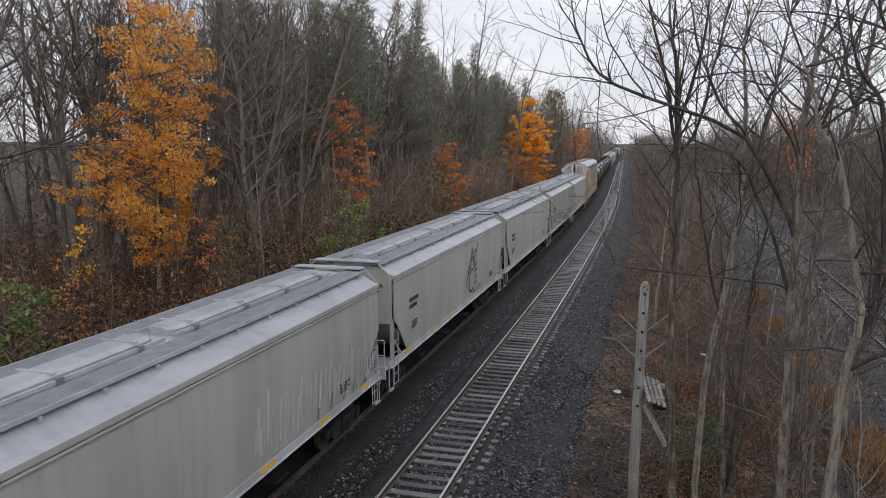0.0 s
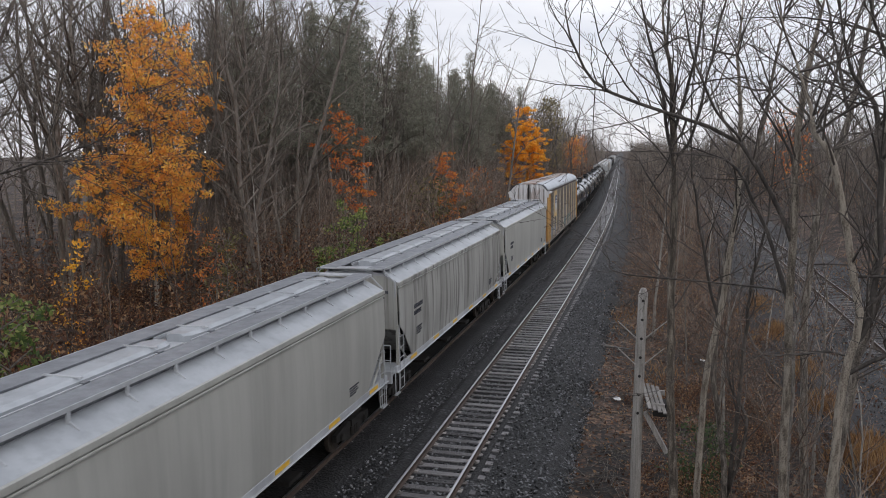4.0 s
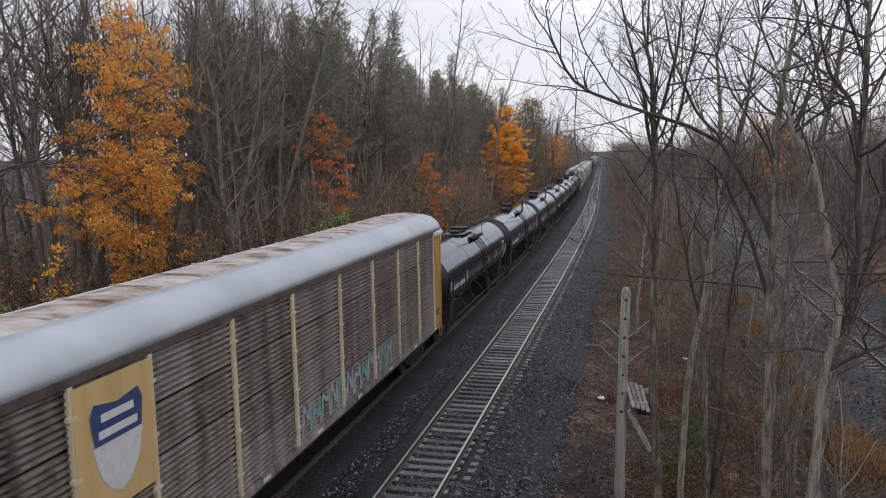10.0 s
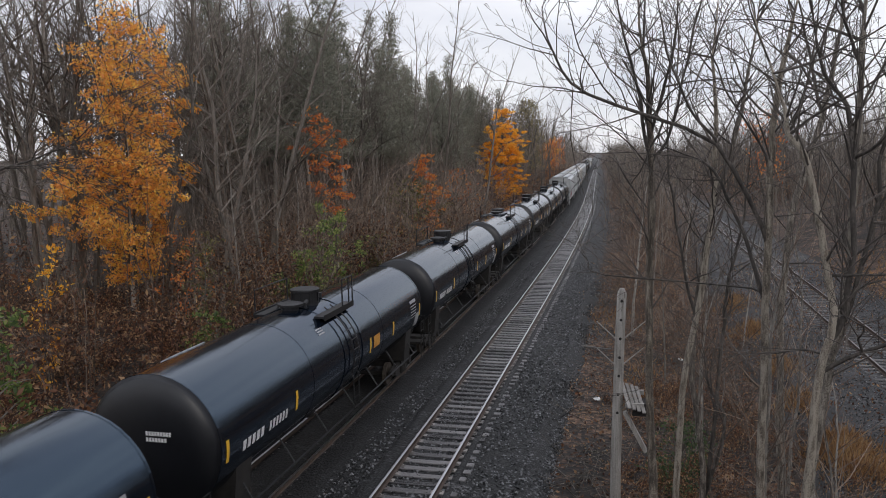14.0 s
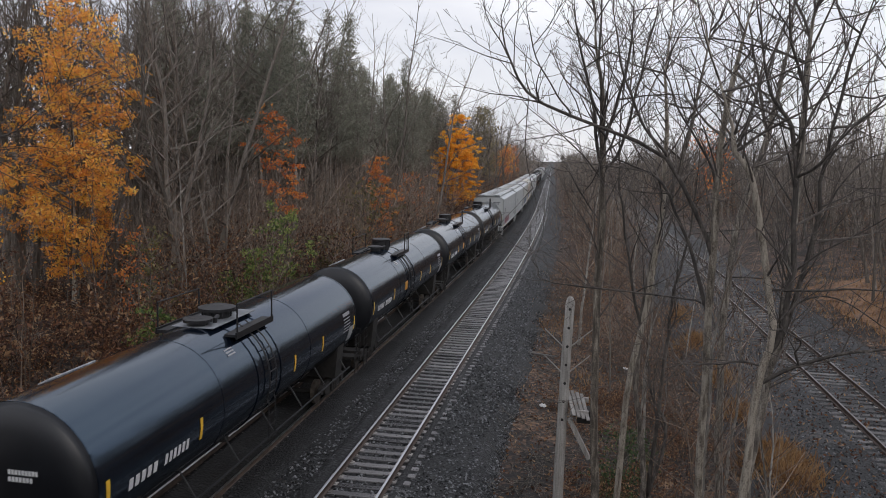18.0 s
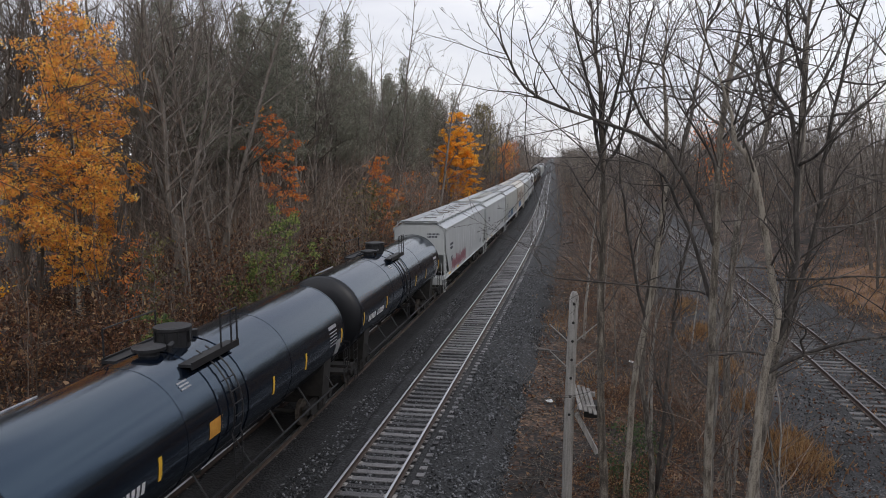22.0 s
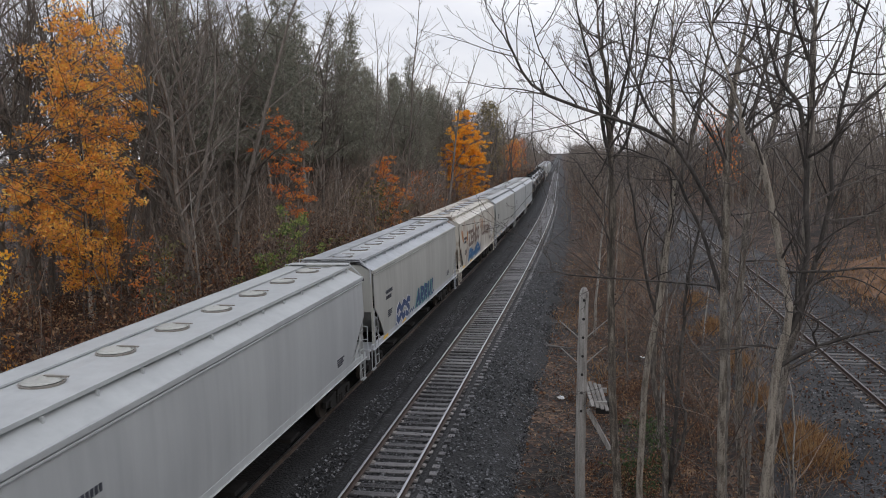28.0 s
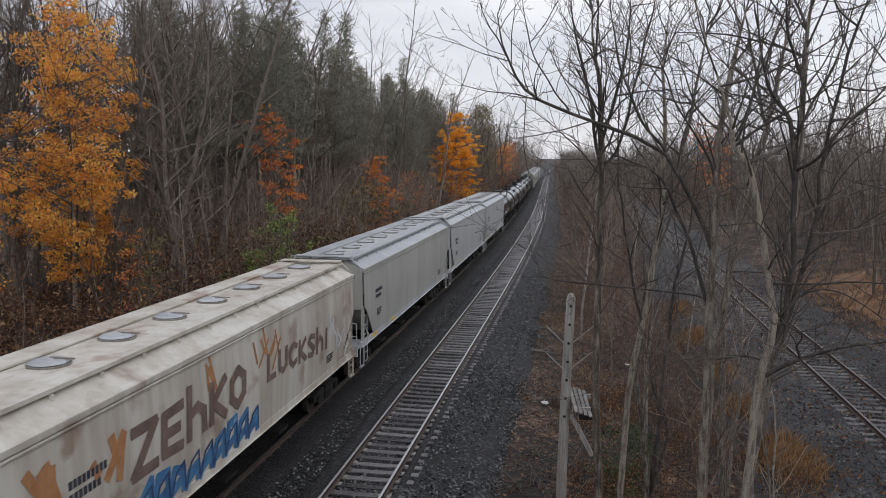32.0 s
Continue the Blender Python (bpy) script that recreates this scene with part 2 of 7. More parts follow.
# ---- mesh helpers ----
class Geo:
    """Vertices and faces gathered for one mesh."""

    def __init__(self):
        self.v, self.f = [], []

    def add(self, verts, faces):
        n = len(self.v)
        self.v.extend(verts)
        self.f.extend([tuple(i + n for i in q) for q in faces])
        return self

    def box(self, x, y, z, sx, sy, sz, m=None):
        """A box by its centre and sizes."""
        a, b, c = sx / 2, sy / 2, sz / 2
        vs = [(x + i * a, y + j * b, z + k * c) for i in (-1, 1) for j in (-1, 1) for k in (-1, 1)]
        if m is not None:
            vs = [tuple(m @ Vector(p)) for p in vs]
        return self.add(vs, [(0, 1, 3, 2), (4, 6, 7, 5), (0, 4, 5, 1), (2, 3, 7, 6), (0, 2, 6, 4), (1, 5, 7, 3)])

    def tube(self, pts, radii, n=6, cap=True):
        """A round bar through points with a radius at each."""
        rings = []
        k = len(pts)
        prev = None
        for i in range(k):
            a, b = pts[max(i - 1, 0)], pts[min(i + 1, k - 1)]
            d = Vector((b[0] - a[0], b[1] - a[1], b[2] - a[2]))
            if d.length < 1e-6:
                d = Vector((0, 0, 1))
            d.normalize()
            u = d.orthogonal() if prev is None else prev - d * prev.dot(d)
            if u.length < 1e-5:
                u = d.orthogonal()
            u.normalize()
            prev = u
            w = d.cross(u)
            r = radii[i] if hasattr(radii, "__len__") else radii
            p = pts[i]
            rings.append([(p[0] + r * (u[0] * c + w[0] * s), p[1] + r * (u[1] * c + w[1] * s), p[2] + r * (u[2] * c + w[2] * s))
                          for c, s in CIRCLE[n]])
        vs = [q for ring in rings for q in ring]
        fs = [(i * n + j, i * n + (j + 1) % n, (i + 1) * n + (j + 1) % n, (i + 1) * n + j) for i in range(k - 1) for j in range(n)]
        if cap:
            fs += [tuple(range(n))[::-1], tuple(range((k - 1) * n, k * n))]
        return self.add(vs, fs)

    def spike(self, p, e, r):
        """A thin twig that runs out to a point."""
        d = e - p
        u = d.orthogonal().normalized() * r
        w = d.cross(u).normalized() * r
        self.add([tuple(p + u), tuple(p - u * 0.5 + w * 0.87), tuple(p - u * 0.5 - w * 0.87), tuple(e)], [(0, 1, 3), (1, 2, 3), (2, 0, 3)])

    def loft(self, rings, closed=True, cap=True):
        """Skin between rings of equal count."""
        n, k = len(rings[0]), len(rings)
        vs = [tuple(p) for r in rings for p in r]
        m = n if closed else n - 1
        fs = [(i * n + j, i * n + (j + 1) % n, (i + 1) * n + (j + 1) % n, (i + 1) * n + j) for i in range(k - 1) for j in range(m)]
        if cap and closed:
            fs += [tuple(range(n))[::-1], tuple(range((k - 1) * n, k * n))]
        return self.add(vs, fs)

    def mesh(self, name, mat, smooth=False):
        me = bpy.data.meshes.new(name)
        me.from_pydata(self.v, [], self.f)
        me.materials.append(mat)
        if smooth:
            me.polygons.foreach_set("use_smooth", [True] * len(me.polygons))
        me.update()
        return me


CIRCLE = {n: [(math.cos(2 * math.pi * i / n), math.sin(2 * math.pi * i / n)) for i in range(n)] for n in range(3, 65)}


def bevelled(mesh, width=0.01):
    bm = bmesh.new()
    bm.from_mesh(mesh)
    bmesh.ops.bevel(bm, geom=bm.edges[:], offset=width, segments=1, affect="EDGES", profile=0.5)
    bm.to_mesh(mesh)
    bm.free()
    return mesh


def part(name, geo, mat, parent=None, label="", smooth=False):
    """One mesh object, under a thing or a part where one is given."""
    data = geo.mesh(name, mat, smooth) if isinstance(geo, Geo) else geo
    ob = new(name, data)
    if parent is not None:
        ob.parent = parent
    return tagged(ob, label)


def fbm(x, y, z=0.0, scale=1.0, octaves=3):
    return noise.fractal(Vector((x * scale, y * scale, z)), 1.0, 2.0, octaves)


# ---- the line: straight, then a wide curve to the left, then straight ----
MAIN_X, TRAIN_U, SIDE_U = -5.65, -4.05, 16.0
CURVE_A, CURVE_B, RADIUS = 42.0, 142.0, 2420.0


def along(s, u=0.0, z=0.0):
    """Place and heading at s metres along the line, u metres to the right of the main track's middle."""
    if s <= CURVE_A:
        x, y, a = MAIN_X, s, 0.0
    else:
        k = min(s, CURVE_B) - CURVE_A
        a = k / RADIUS
        x, y = MAIN_X - RADIUS * (1 - math.cos(a)), CURVE_A + RADIUS * math.sin(a)
        if s > CURVE_B:
            x, y = x - math.sin(a) * (s - CURVE_B), y + math.cos(a) * (s - CURVE_B)
    return Vector((x + u * math.cos(a), y + u * math.sin(a), z)), a


def stations(a, b, fine=4.0):
    out, s = [], a
    while s < b:
        out.append(s)
        s += fine if s < 260 else (fine * 6 if s < 700 else 200)
    return out + [b]


PROFILE = [(-2500, 11), (-300, 9), (-110, 4.5), (-60, 1.6), (-32, 0.4), (-22, -0.3), (-14, -0.8), (-10, -1.1), (-7.4, -0.8), (4, -0.62), (6, -0.75), (9, -0.85),
           (11.5, -0.72), (21, -0.5), (23.5, 0.1), (27, 0.9), (33, 1.2), (60, 1.4), (120, 1.8), (300, 2.2), (2500, 2.5)]


def ground_z(u, s):
    for (a, za), (b, zb) in zip(PROFILE, PROFILE[1:]):
        if u <= b:
            k = (u - a) / (b - a)
            return za + (zb - za) * k + 0.18 * fbm(u, s, 0.3, 0.16) * (0.35 if -8 < u < 22 else 1)
    return PROFILE[-1][1]


def strip(name, us, ss, height, mat, label, kind="structure", rag=0.0):
    """A sheet that follows the line: columns us, rows ss."""
    g = Geo()
    n = len(us)
    for s in ss:
        for i, u in enumerate(us):
            edge = rag * fbm(u * 3, s, 5.0, 0.35) if rag and i in (0, n - 1) else 0
            p, _ = along(s, u + edge)
            g.v.append((p.x, p.y, height(u, s)))
    g.f = [(j * n + i, j * n + i + 1, (j + 1) * n + i + 1, (j + 1) * n + i) for j in range(len(ss) - 1) for i in range(n - 1)]
    ob = part(name, g, mat, smooth=True)
    return tagged(ob, label, kind=kind)


def build_ground():
    us = [-2500, -800, -300, -120, -60, -40, -32, -26, -22, -18, -14, -12, -10, -8.5, -7.4, -5, 0, 3, 4, 5, 6, 7.5, 9, 10, 11.5, 14, 18, 21, 22, 23.5, 25, 27, 30, 33, 45,
          60, 120, 300, 800, 2500]
    strip("ground", us, stations(-40, 4000), ground_z, M["soil"], "brown leaf-strewn soil under autumn woods beside the railway")

    def bed(left, right, top=-0.235, foot=0.75, drop=0.62):
        return ([left - foot, left - 0.12, left + 0.15, (left + right) / 2, right - 0.15, right + 0.12, right + foot],
                lambda u, s: (top if left - 0.02 <= u <= right + 0.02 else top - 0.05 if left - 0.2 < u < right + 0.2 else top - drop) + 0.035 * fbm(u, s, 1, 0.8))
    us, hz = bed(TRAIN_U - 1.9, 2.8, foot=0.9, drop=0.5)
    us = us[:3] + [TRAIN_U - 0.75, TRAIN_U, TRAIN_U + 0.75, -2.3, -1.9, -0.75, 0, 0.75] + us[4:]
    # strip under the cars whose colour holds their shade
    oily_shaded = [TRAIN_U + k for k in (-1.75, -1.5, -1.0, -0.5, 0, 0.5, 1.0, 1.5, 1.85)]
    strip("track_bed", oily_shaded, stations(-40, 700, 2.0), lambda u, s: -0.155 + 0.02 * fbm(u, s, 4, 0.9) - (0.09 if abs(u - TRAIN_U) > 1.7 else 0), M["oily_shaded"],
          "oily ballast that nearly buries the ties, the train's shade in its colour", rag=0.25)
    strip("ballast_bed", us, stations(-40, 2500, 2.0), hz, M["ballast"], "dark wet crushed-stone ballast under two tracks", rag=0.7)
    # stone heaped over the ties outside the rails of the main track
    for us in ((0.9, 0.96, 1.1, 1.16), (-1.5, -1.34, -0.96, -0.88)):
        strip("ballast_bed", us, stations(-20, 260, 0.7), lambda u, s, e=(us[0], us[-1]): (-0.25 if u in e else -0.158) + 0.035 * fbm(u, s, 3, 1.6), M["ballast"],
              "dark ballast heaped over the tie ends", rag=0.06)
    us, hz = bed(SIDE_U - 4.2, SIDE_U + 3.6, top=-0.215, foot=1.2, drop=0.5)
    us = us[:3] + [SIDE_U - 3, SIDE_U - 1.5, SIDE_U, SIDE_U + 1.5, SIDE_U + 2.5] + us[4:]
    strip("gravel_bed", us, stations(-40, 600, 2.0), hz, M["gravel"], "grey gravel around the side track", rag=0.9)
    us = [21.8, 22.6, 23.5, 25, 26.5, 28, 30]
    strip("grass_bank", us, stations(42, 60, 1.5), lambda u, s: ground_z(u, s) + 0.06 * min(1, (u - 21) / 2) + 0.08 * fbm(u, s, 2, 0.7), M["dry_grass"],
          "rusty orange dry grass bank beside the side track", rag=0.8)



def rail(u, s0, s1, track, top="rail_head"):
    ss = stations(s0, s1, 5.0)
    full = [(-0.07, -0.18), (0.07, -0.18), (0.07, -0.165), (0.012, -0.14), (0.012, -0.04), (0.037, -0.03), (0.037, -0.008),
            (-0.037, -0.008), (-0.037, -0.03), (-0.012, -0.04), (-0.012, -0.14), (-0.07, -0.165)]
    web, head = Geo(), Geo()
    web.loft([[along(s, u + x, z)[0] for x, z in full] for s in ss])
    head.loft([[along(s, u + x, z)[0] for x, z in ((-0.034, -0.008), (0.034, -0.008), (0.034, -0.003), (0.02, 0.0), (-0.02, 0.0), (-0.034, -0.003))] for s in ss])
    r = part("rail", web, M["rail"], track, "rust-brown steel rail")
    part("running_surface", head, M[top], r, "polished steel rail head" if top == "rail_head" else "dull rail head")


def tie_mesh(mat):
    g = Geo().box(0, 0, 0, 2.6, 0.225, 0.17)
    return bevelled(g.mesh("tie", M[mat]), 0.012)


def build_track(name, u, near, far, parts, label):
    """Rails and timber ties; the nearest ties are pieces, the rest one mesh."""
    track = tagged(new(name), label, "track", kind="structure")
    for k in (-0.753, 0.753):
        rail(u + k, near, far, track, "rail_head" if u < 10 else "rail_dull")
    rnd = random.Random(int(u * 10))
    one = tie_mesh("tie" if u < 10 else "tie_side")
    rest, plates = Geo(), Geo()
    s, i = near, 0
    while s < min(far, 420):
        ang = rnd.uniform(-0.02, 0.02)
        p, a = along(s, u + rnd.uniform(-0.06, 0.06), -0.275 + rnd.uniform(-0.012, 0.008))
        m = Matrix.Translation(p) @ Matrix.Rotation(a + ang, 4, "Z")
        if i >= 0 and i < parts and s > 12:
            t = new("tie", one)
            t.matrix_basis = m
            t.parent = track
            i += 1
        else:
            rest.box(0, 0, 0, 2.6, 0.225, 0.17, m)
        if s < 140:
            for k in (-0.753, 0.753):
                q, a = along(s, u + k, -0.182)
                mm = Matrix.Translation(q) @ Matrix.Rotation(a, 4, "Z")
                plates.box(0, 0, 0, 0.34, 0.19, 0.018, mm)
                for dx in (-0.1, 0.1):
                    plates.box(dx, rnd.choice((-0.05, 0.05)), 0.02, 0.04, 0.04, 0.03, mm)
        s += 0.495
    tagged(part("far_ties", rest, M["tie_far"], track, "weathered timber ties"), kind="stuff")
    tagged(part("tie_plates", plates, M["plate"], track, "steel tie plates and spikes"), kind="stuff")


build_ground()
build_track("track_main", 0.0, -20, 2200, 250, "empty railway track with wet timber ties and polished rails")
build_track("track_train", TRAIN_U, -20, 2200, 60, "railway track under the freight train")
build_track("track_side", SIDE_U, -10, 420, 130, "side track with weathered ties in grey gravel")


# ---- the freight train ----
def paint(name, base, dark, streak=0.5, rough=0.45, rust=0.0, edge=(0.52, 0.78)):
    """Weathered car paint: broad fading, streaks that run down, spots of rust."""
    m = material(name, [(0.18, dark), (0.42, tuple(0.55 * a + 0.45 * b for a, b in zip(base, dark))), (0.6, base), (0.9, tuple(min(1, c * 1.12) for c in base))],
                 1.0, (1, 1.1, 0.12), rough=rough, fine=0.25, fine_scale=0.6, detail=7)
    nt = m.node_tree
    N, L = nt.nodes, nt.links
    b = N["Principled BSDF"]
    src = b.inputs["Base Color"].links[0].from_socket
    tc = N.new("ShaderNodeTexCoord")
    mp = N.new("ShaderNodeMapping")
    mp.inputs["Scale"].default_value = (3.2, 2.2, 0.1)
    L.new(tc.outputs["Object"], mp.inputs[0])
    nz = N.new("ShaderNodeTexNoise")
    nz.inputs["Scale"].default_value, nz.inputs["Detail"].default_value = 1.6, 5
    L.new(mp.outputs[0], nz.inputs[0])
    cr = N.new("ShaderNodeValToRGB")
    cr.color_ramp.elements[0].position, cr.color_ramp.elements[1].position = edge
    cr.color_ramp.elements[0].color, cr.color_ramp.elements[1].color = (0, 0, 0, 1), (streak, streak, streak, 1)
    L.new(nz.outputs[0], cr.inputs[0])
    mx = N.new("ShaderNodeMixRGB")
    L.new(cr.outputs[0], mx.inputs[0])
    L.new(src, mx.inputs[1])
    mx.inputs[2].default_value = (*[c * 0.75 for c in dark], 1)
    out = mx.outputs[0]
    if rust:
        n2 = N.new("ShaderNodeTexNoise")
        n2.inputs["Scale"].default_value, n2.inputs["Detail"].default_value = 0.9, 8
        L.new(tc.outputs["Object"], n2.inputs[0])
        c2 = N.new("ShaderNodeValToRGB")
        c2.color_ramp.elements[0].position, c2.color_ramp.elements[1].position = 0.56, 0.66
        c2.color_ramp.elements[0].color, c2.color_ramp.elements[1].color = (0, 0, 0, 1), (rust, rust, rust, 1)
        L.new(n2.outputs[0], c2.inputs[0])
        m2 = N.new("ShaderNodeMixRGB")
        L.new(c2.outputs[0], m2.inputs[0])
        L.new(out, m2.inputs[1])
        m2.inputs[2].default_value = (0.2, 0.09, 0.04, 1)
        out = m2.outputs[0]
    L.new(out, b.inputs["Base Color"])
    return m


M["hop_grey"] = paint("light_grey_car_paint", (0.43, 0.435, 0.405), (0.31, 0.31, 0.285), 0.25)
M["hop_streak"] = paint("streaked_grey_car_paint", (0.42, 0.425, 0.4), (0.19, 0.185, 0.17), 0.85, edge=(0.5, 0.64))
M["hop_white"] = paint("white_car_paint", (0.45, 0.47, 0.47), (0.36, 0.375, 0.38), 0.2)
M["hop_cream"] = paint("stained_cream_car_paint", (0.62, 0.6, 0.54), (0.33, 0.27, 0.2), 0.4, rust=0.55)
M["roof_grey"] = paint("grey_roof_paint", (0.45, 0.47, 0.49), (0.26, 0.27, 0.29), 0.2, rough=0.35)
M["roof_bright"] = paint("pale_roof_sheet", (0.38, 0.405, 0.43), (0.24, 0.26, 0.28), 0.4, rough=0.34)
M["grating"] = material("grating_walkway", [(0.3, (0.16, 0.17, 0.185)), (0.7, (0.27, 0.285, 0.305))], 3, fine=0.4, fine_scale=60, rough=0.5, metal=0.3)
# grime on hatch rims; also the painted shade in the end door grooves
M["hatch_dark"] = material("grimy_rim_and_groove_shade", [(0.3, (0.16, 0.145, 0.125)), (0.7, (0.3, 0.28, 0.25))], 4, rough=0.6)
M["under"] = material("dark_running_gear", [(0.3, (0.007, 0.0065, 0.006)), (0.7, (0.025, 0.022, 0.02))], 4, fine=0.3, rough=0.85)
M["wheel"] = material("wheel_steel", [(0.3, (0.05, 0.04, 0.035)), (0.7, (0.14, 0.12, 0.1))], 6, rough=0.55, metal=0.5)
M["tank_black"] = material("glossy_black_tank_paint", [(0.2, (0.002, 0.0035, 0.007)), (0.65, (0.004, 0.0065, 0.012)), (0.95, (0.011, 0.015, 0.022))], 0.8, (1, 1, 0.3),
                           fine=0.3, fine_scale=3, rough=0.11, rough_var=0.03, coat=0.0)
M["tank_black"].node_tree.nodes["Principled BSDF"].inputs["IOR"].default_value = 1.9
M["tank_black"].node_tree.nodes["Principled BSDF"].inputs["Specular Tint"].default_value = (0.5, 0.74, 1.0, 1)
M["tank_dull"] = material("dull_black_steel", [(0.2, (0.004, 0.004, 0.005)), (0.8, (0.015, 0.015, 0.017))], 3, rough=0.5)
# shell black made duller and darker, imitating the dark surroundings the heads reflect
M["tank_head"] = material("dark_reflection_head_black", [(0.2, (0.002, 0.0025, 0.004)), (0.8, (0.008, 0.009, 0.012))], 1.2, fine=0.3, fine_scale=4, rough=0.42)
M["yellow_mark"] = material("yellow_reflective_strip", [(0.3, (0.7, 0.4, 0.03)), (0.7, (0.8, 0.5, 0.05))], 6, rough=0.4)
M["white_mark"] = material("white_lettering", [(0.3, (0.55, 0.56, 0.57)), (0.7, (0.72, 0.72, 0.73))], 6, rough=0.5)
M["pale_strip"] = material("worn_pale_strip", [(0.3, (0.22, 0.23, 0.24)), (0.5, (0.4, 0.41, 0.42)), (0.7, (0.5, 0.5, 0.51))], 9, fine=0.4, fine_scale=30, rough=0.7)
M["faded_tag"] = material("faded_pale_spray_paint", [(0.3, (0.2, 0.22, 0.25)), (0.7, (0.36, 0.39, 0.42))], 4, fine=0.5, fine_scale=9, rough=0.7)
M["rack_rusty"] = paint("rust_streaked_orange_paint", (0.5, 0.26, 0.07), (0.2, 0.075, 0.025), 0.85)
M["grey_mark"] = material("faded_grey_lettering", [(0.3, (0.22, 0.22, 0.23)), (0.7, (0.36, 0.36, 0.37))], 6, rough=0.5)
M["orange_mark"] = material("orange_placard", [(0.3, (0.5, 0.22, 0.03)), (0.7, (0.65, 0.33, 0.06))], 6, rough=0.5)
M["dark_mark"] = material("dark_lettering", [(0.3, (0.03, 0.035, 0.05)), (0.7, (0.07, 0.075, 0.09))], 6, rough=0.5)
M["rack_yellow"] = paint("rust_stained_yellow_paint", (0.58, 0.35, 0.12), (0.27, 0.12, 0.045), 0.9, rust=0.5)
M["rack_board"] = paint("faded_yellow_board_paint", (0.66, 0.47, 0.22), (0.42, 0.26, 0.1), 0.4)
M["rack_panel"] = material("galvanised_side_screen", [(0.3, (0.085, 0.066, 0.055)), (0.46, (0.22, 0.19, 0.165)), (0.75, (0.38, 0.35, 0.32))], 0.9, (1, 2.6, 0.12), fine=0.5, fine_scale=5,
                            rough=0.5, metal=0.15, random_ob=0.12)
M["post_cream"] = paint("faded_cream_post_paint", (0.66, 0.58, 0.45), (0.38, 0.28, 0.19), 0.4)
M["rack_roof"] = material("galvanised_roof", [(0.2, (0.32, 0.35, 0.385)), (0.6, (0.45, 0.485, 0.525)), (0.9, (0.55, 0.58, 0.61))], 0.6, fine=0.2, fine_scale=3, rough=0.42, random_ob=0.03)
M["rack_rail"] = material("dark_rusted_rail", [(0.3, (0.04, 0.032, 0.028)), (0.7, (0.12, 0.09, 0.075))], 3, fine=0.4, rough=0.8)
M["rack_rust"] = material("rusted_roof_crown", [(0.34, (0.52, 0.51, 0.5)), (0.5, (0.42, 0.36, 0.32)), (0.63, (0.2, 0.115, 0.08)), (0.82, (0.44, 0.39, 0.36))], 0.8, (1, 2.2, 1), fine=0.4, fine_scale=2, rough=0.6)
M["rack_white"] = paint("dirty_white_end_door", (0.68, 0.68, 0.69), (0.4, 0.38, 0.37), 0.5, rust=0.4)
M["blue_mark"] = material("blue_paint", [(0.3, (0.03, 0.05, 0.14)), (0.7, (0.05, 0.08, 0.2))], 5, rough=0.5)
M["teal_tag"] = material("blue_spray_paint", [(0.3, (0.03, 0.11, 0.26)), (0.6, (0.07, 0.22, 0.42)), (0.8, (0.3, 0.48, 0.6))], 2.5, fine=0.3, fine_scale=8, rough=0.6)
M["green_tag"] = material("green_spray_paint", [(0.3, (0.06, 0.2, 0.2)), (0.7, (0.2, 0.42, 0.36))], 3, rough=0.6)
M["wine_tag"] = material("wine_red_spray_paint", [(0.3, (0.16, 0.05, 0.07)), (0.7, (0.32, 0.14, 0.16))], 2.5, rough=0.6)
M["brown_tag"] = material("brown_spray_paint", [(0.3, (0.13, 0.09, 0.075)), (0.7, (0.24, 0.17, 0.14))], 3, rough=0.6)
M["rust_tag"] = material("orange_rust_spray_paint", [(0.3, (0.35, 0.15, 0.06)), (0.7, (0.5, 0.26, 0.12))], 3, rough=0.7)
M["grey_tag"] = material("pale_patch_paint", [(0.3, (0.5, 0.51, 0.52)), (0.7, (0.7, 0.71, 0.72))], 2, rough=0.6)
M["smear"] = material("pale_smear", [(0.3, (0.47, 0.48, 0.46)), (0.7, (0.56, 0.57, 0.56))], 3, fine=0.4, fine_scale=9, rough=0.6)
M["navy_tag"] = material("navy_spray_paint", [(0.3, (0.02, 0.04, 0.12)), (0.7, (0.06, 0.1, 0.22))], 3, rough=0.6)


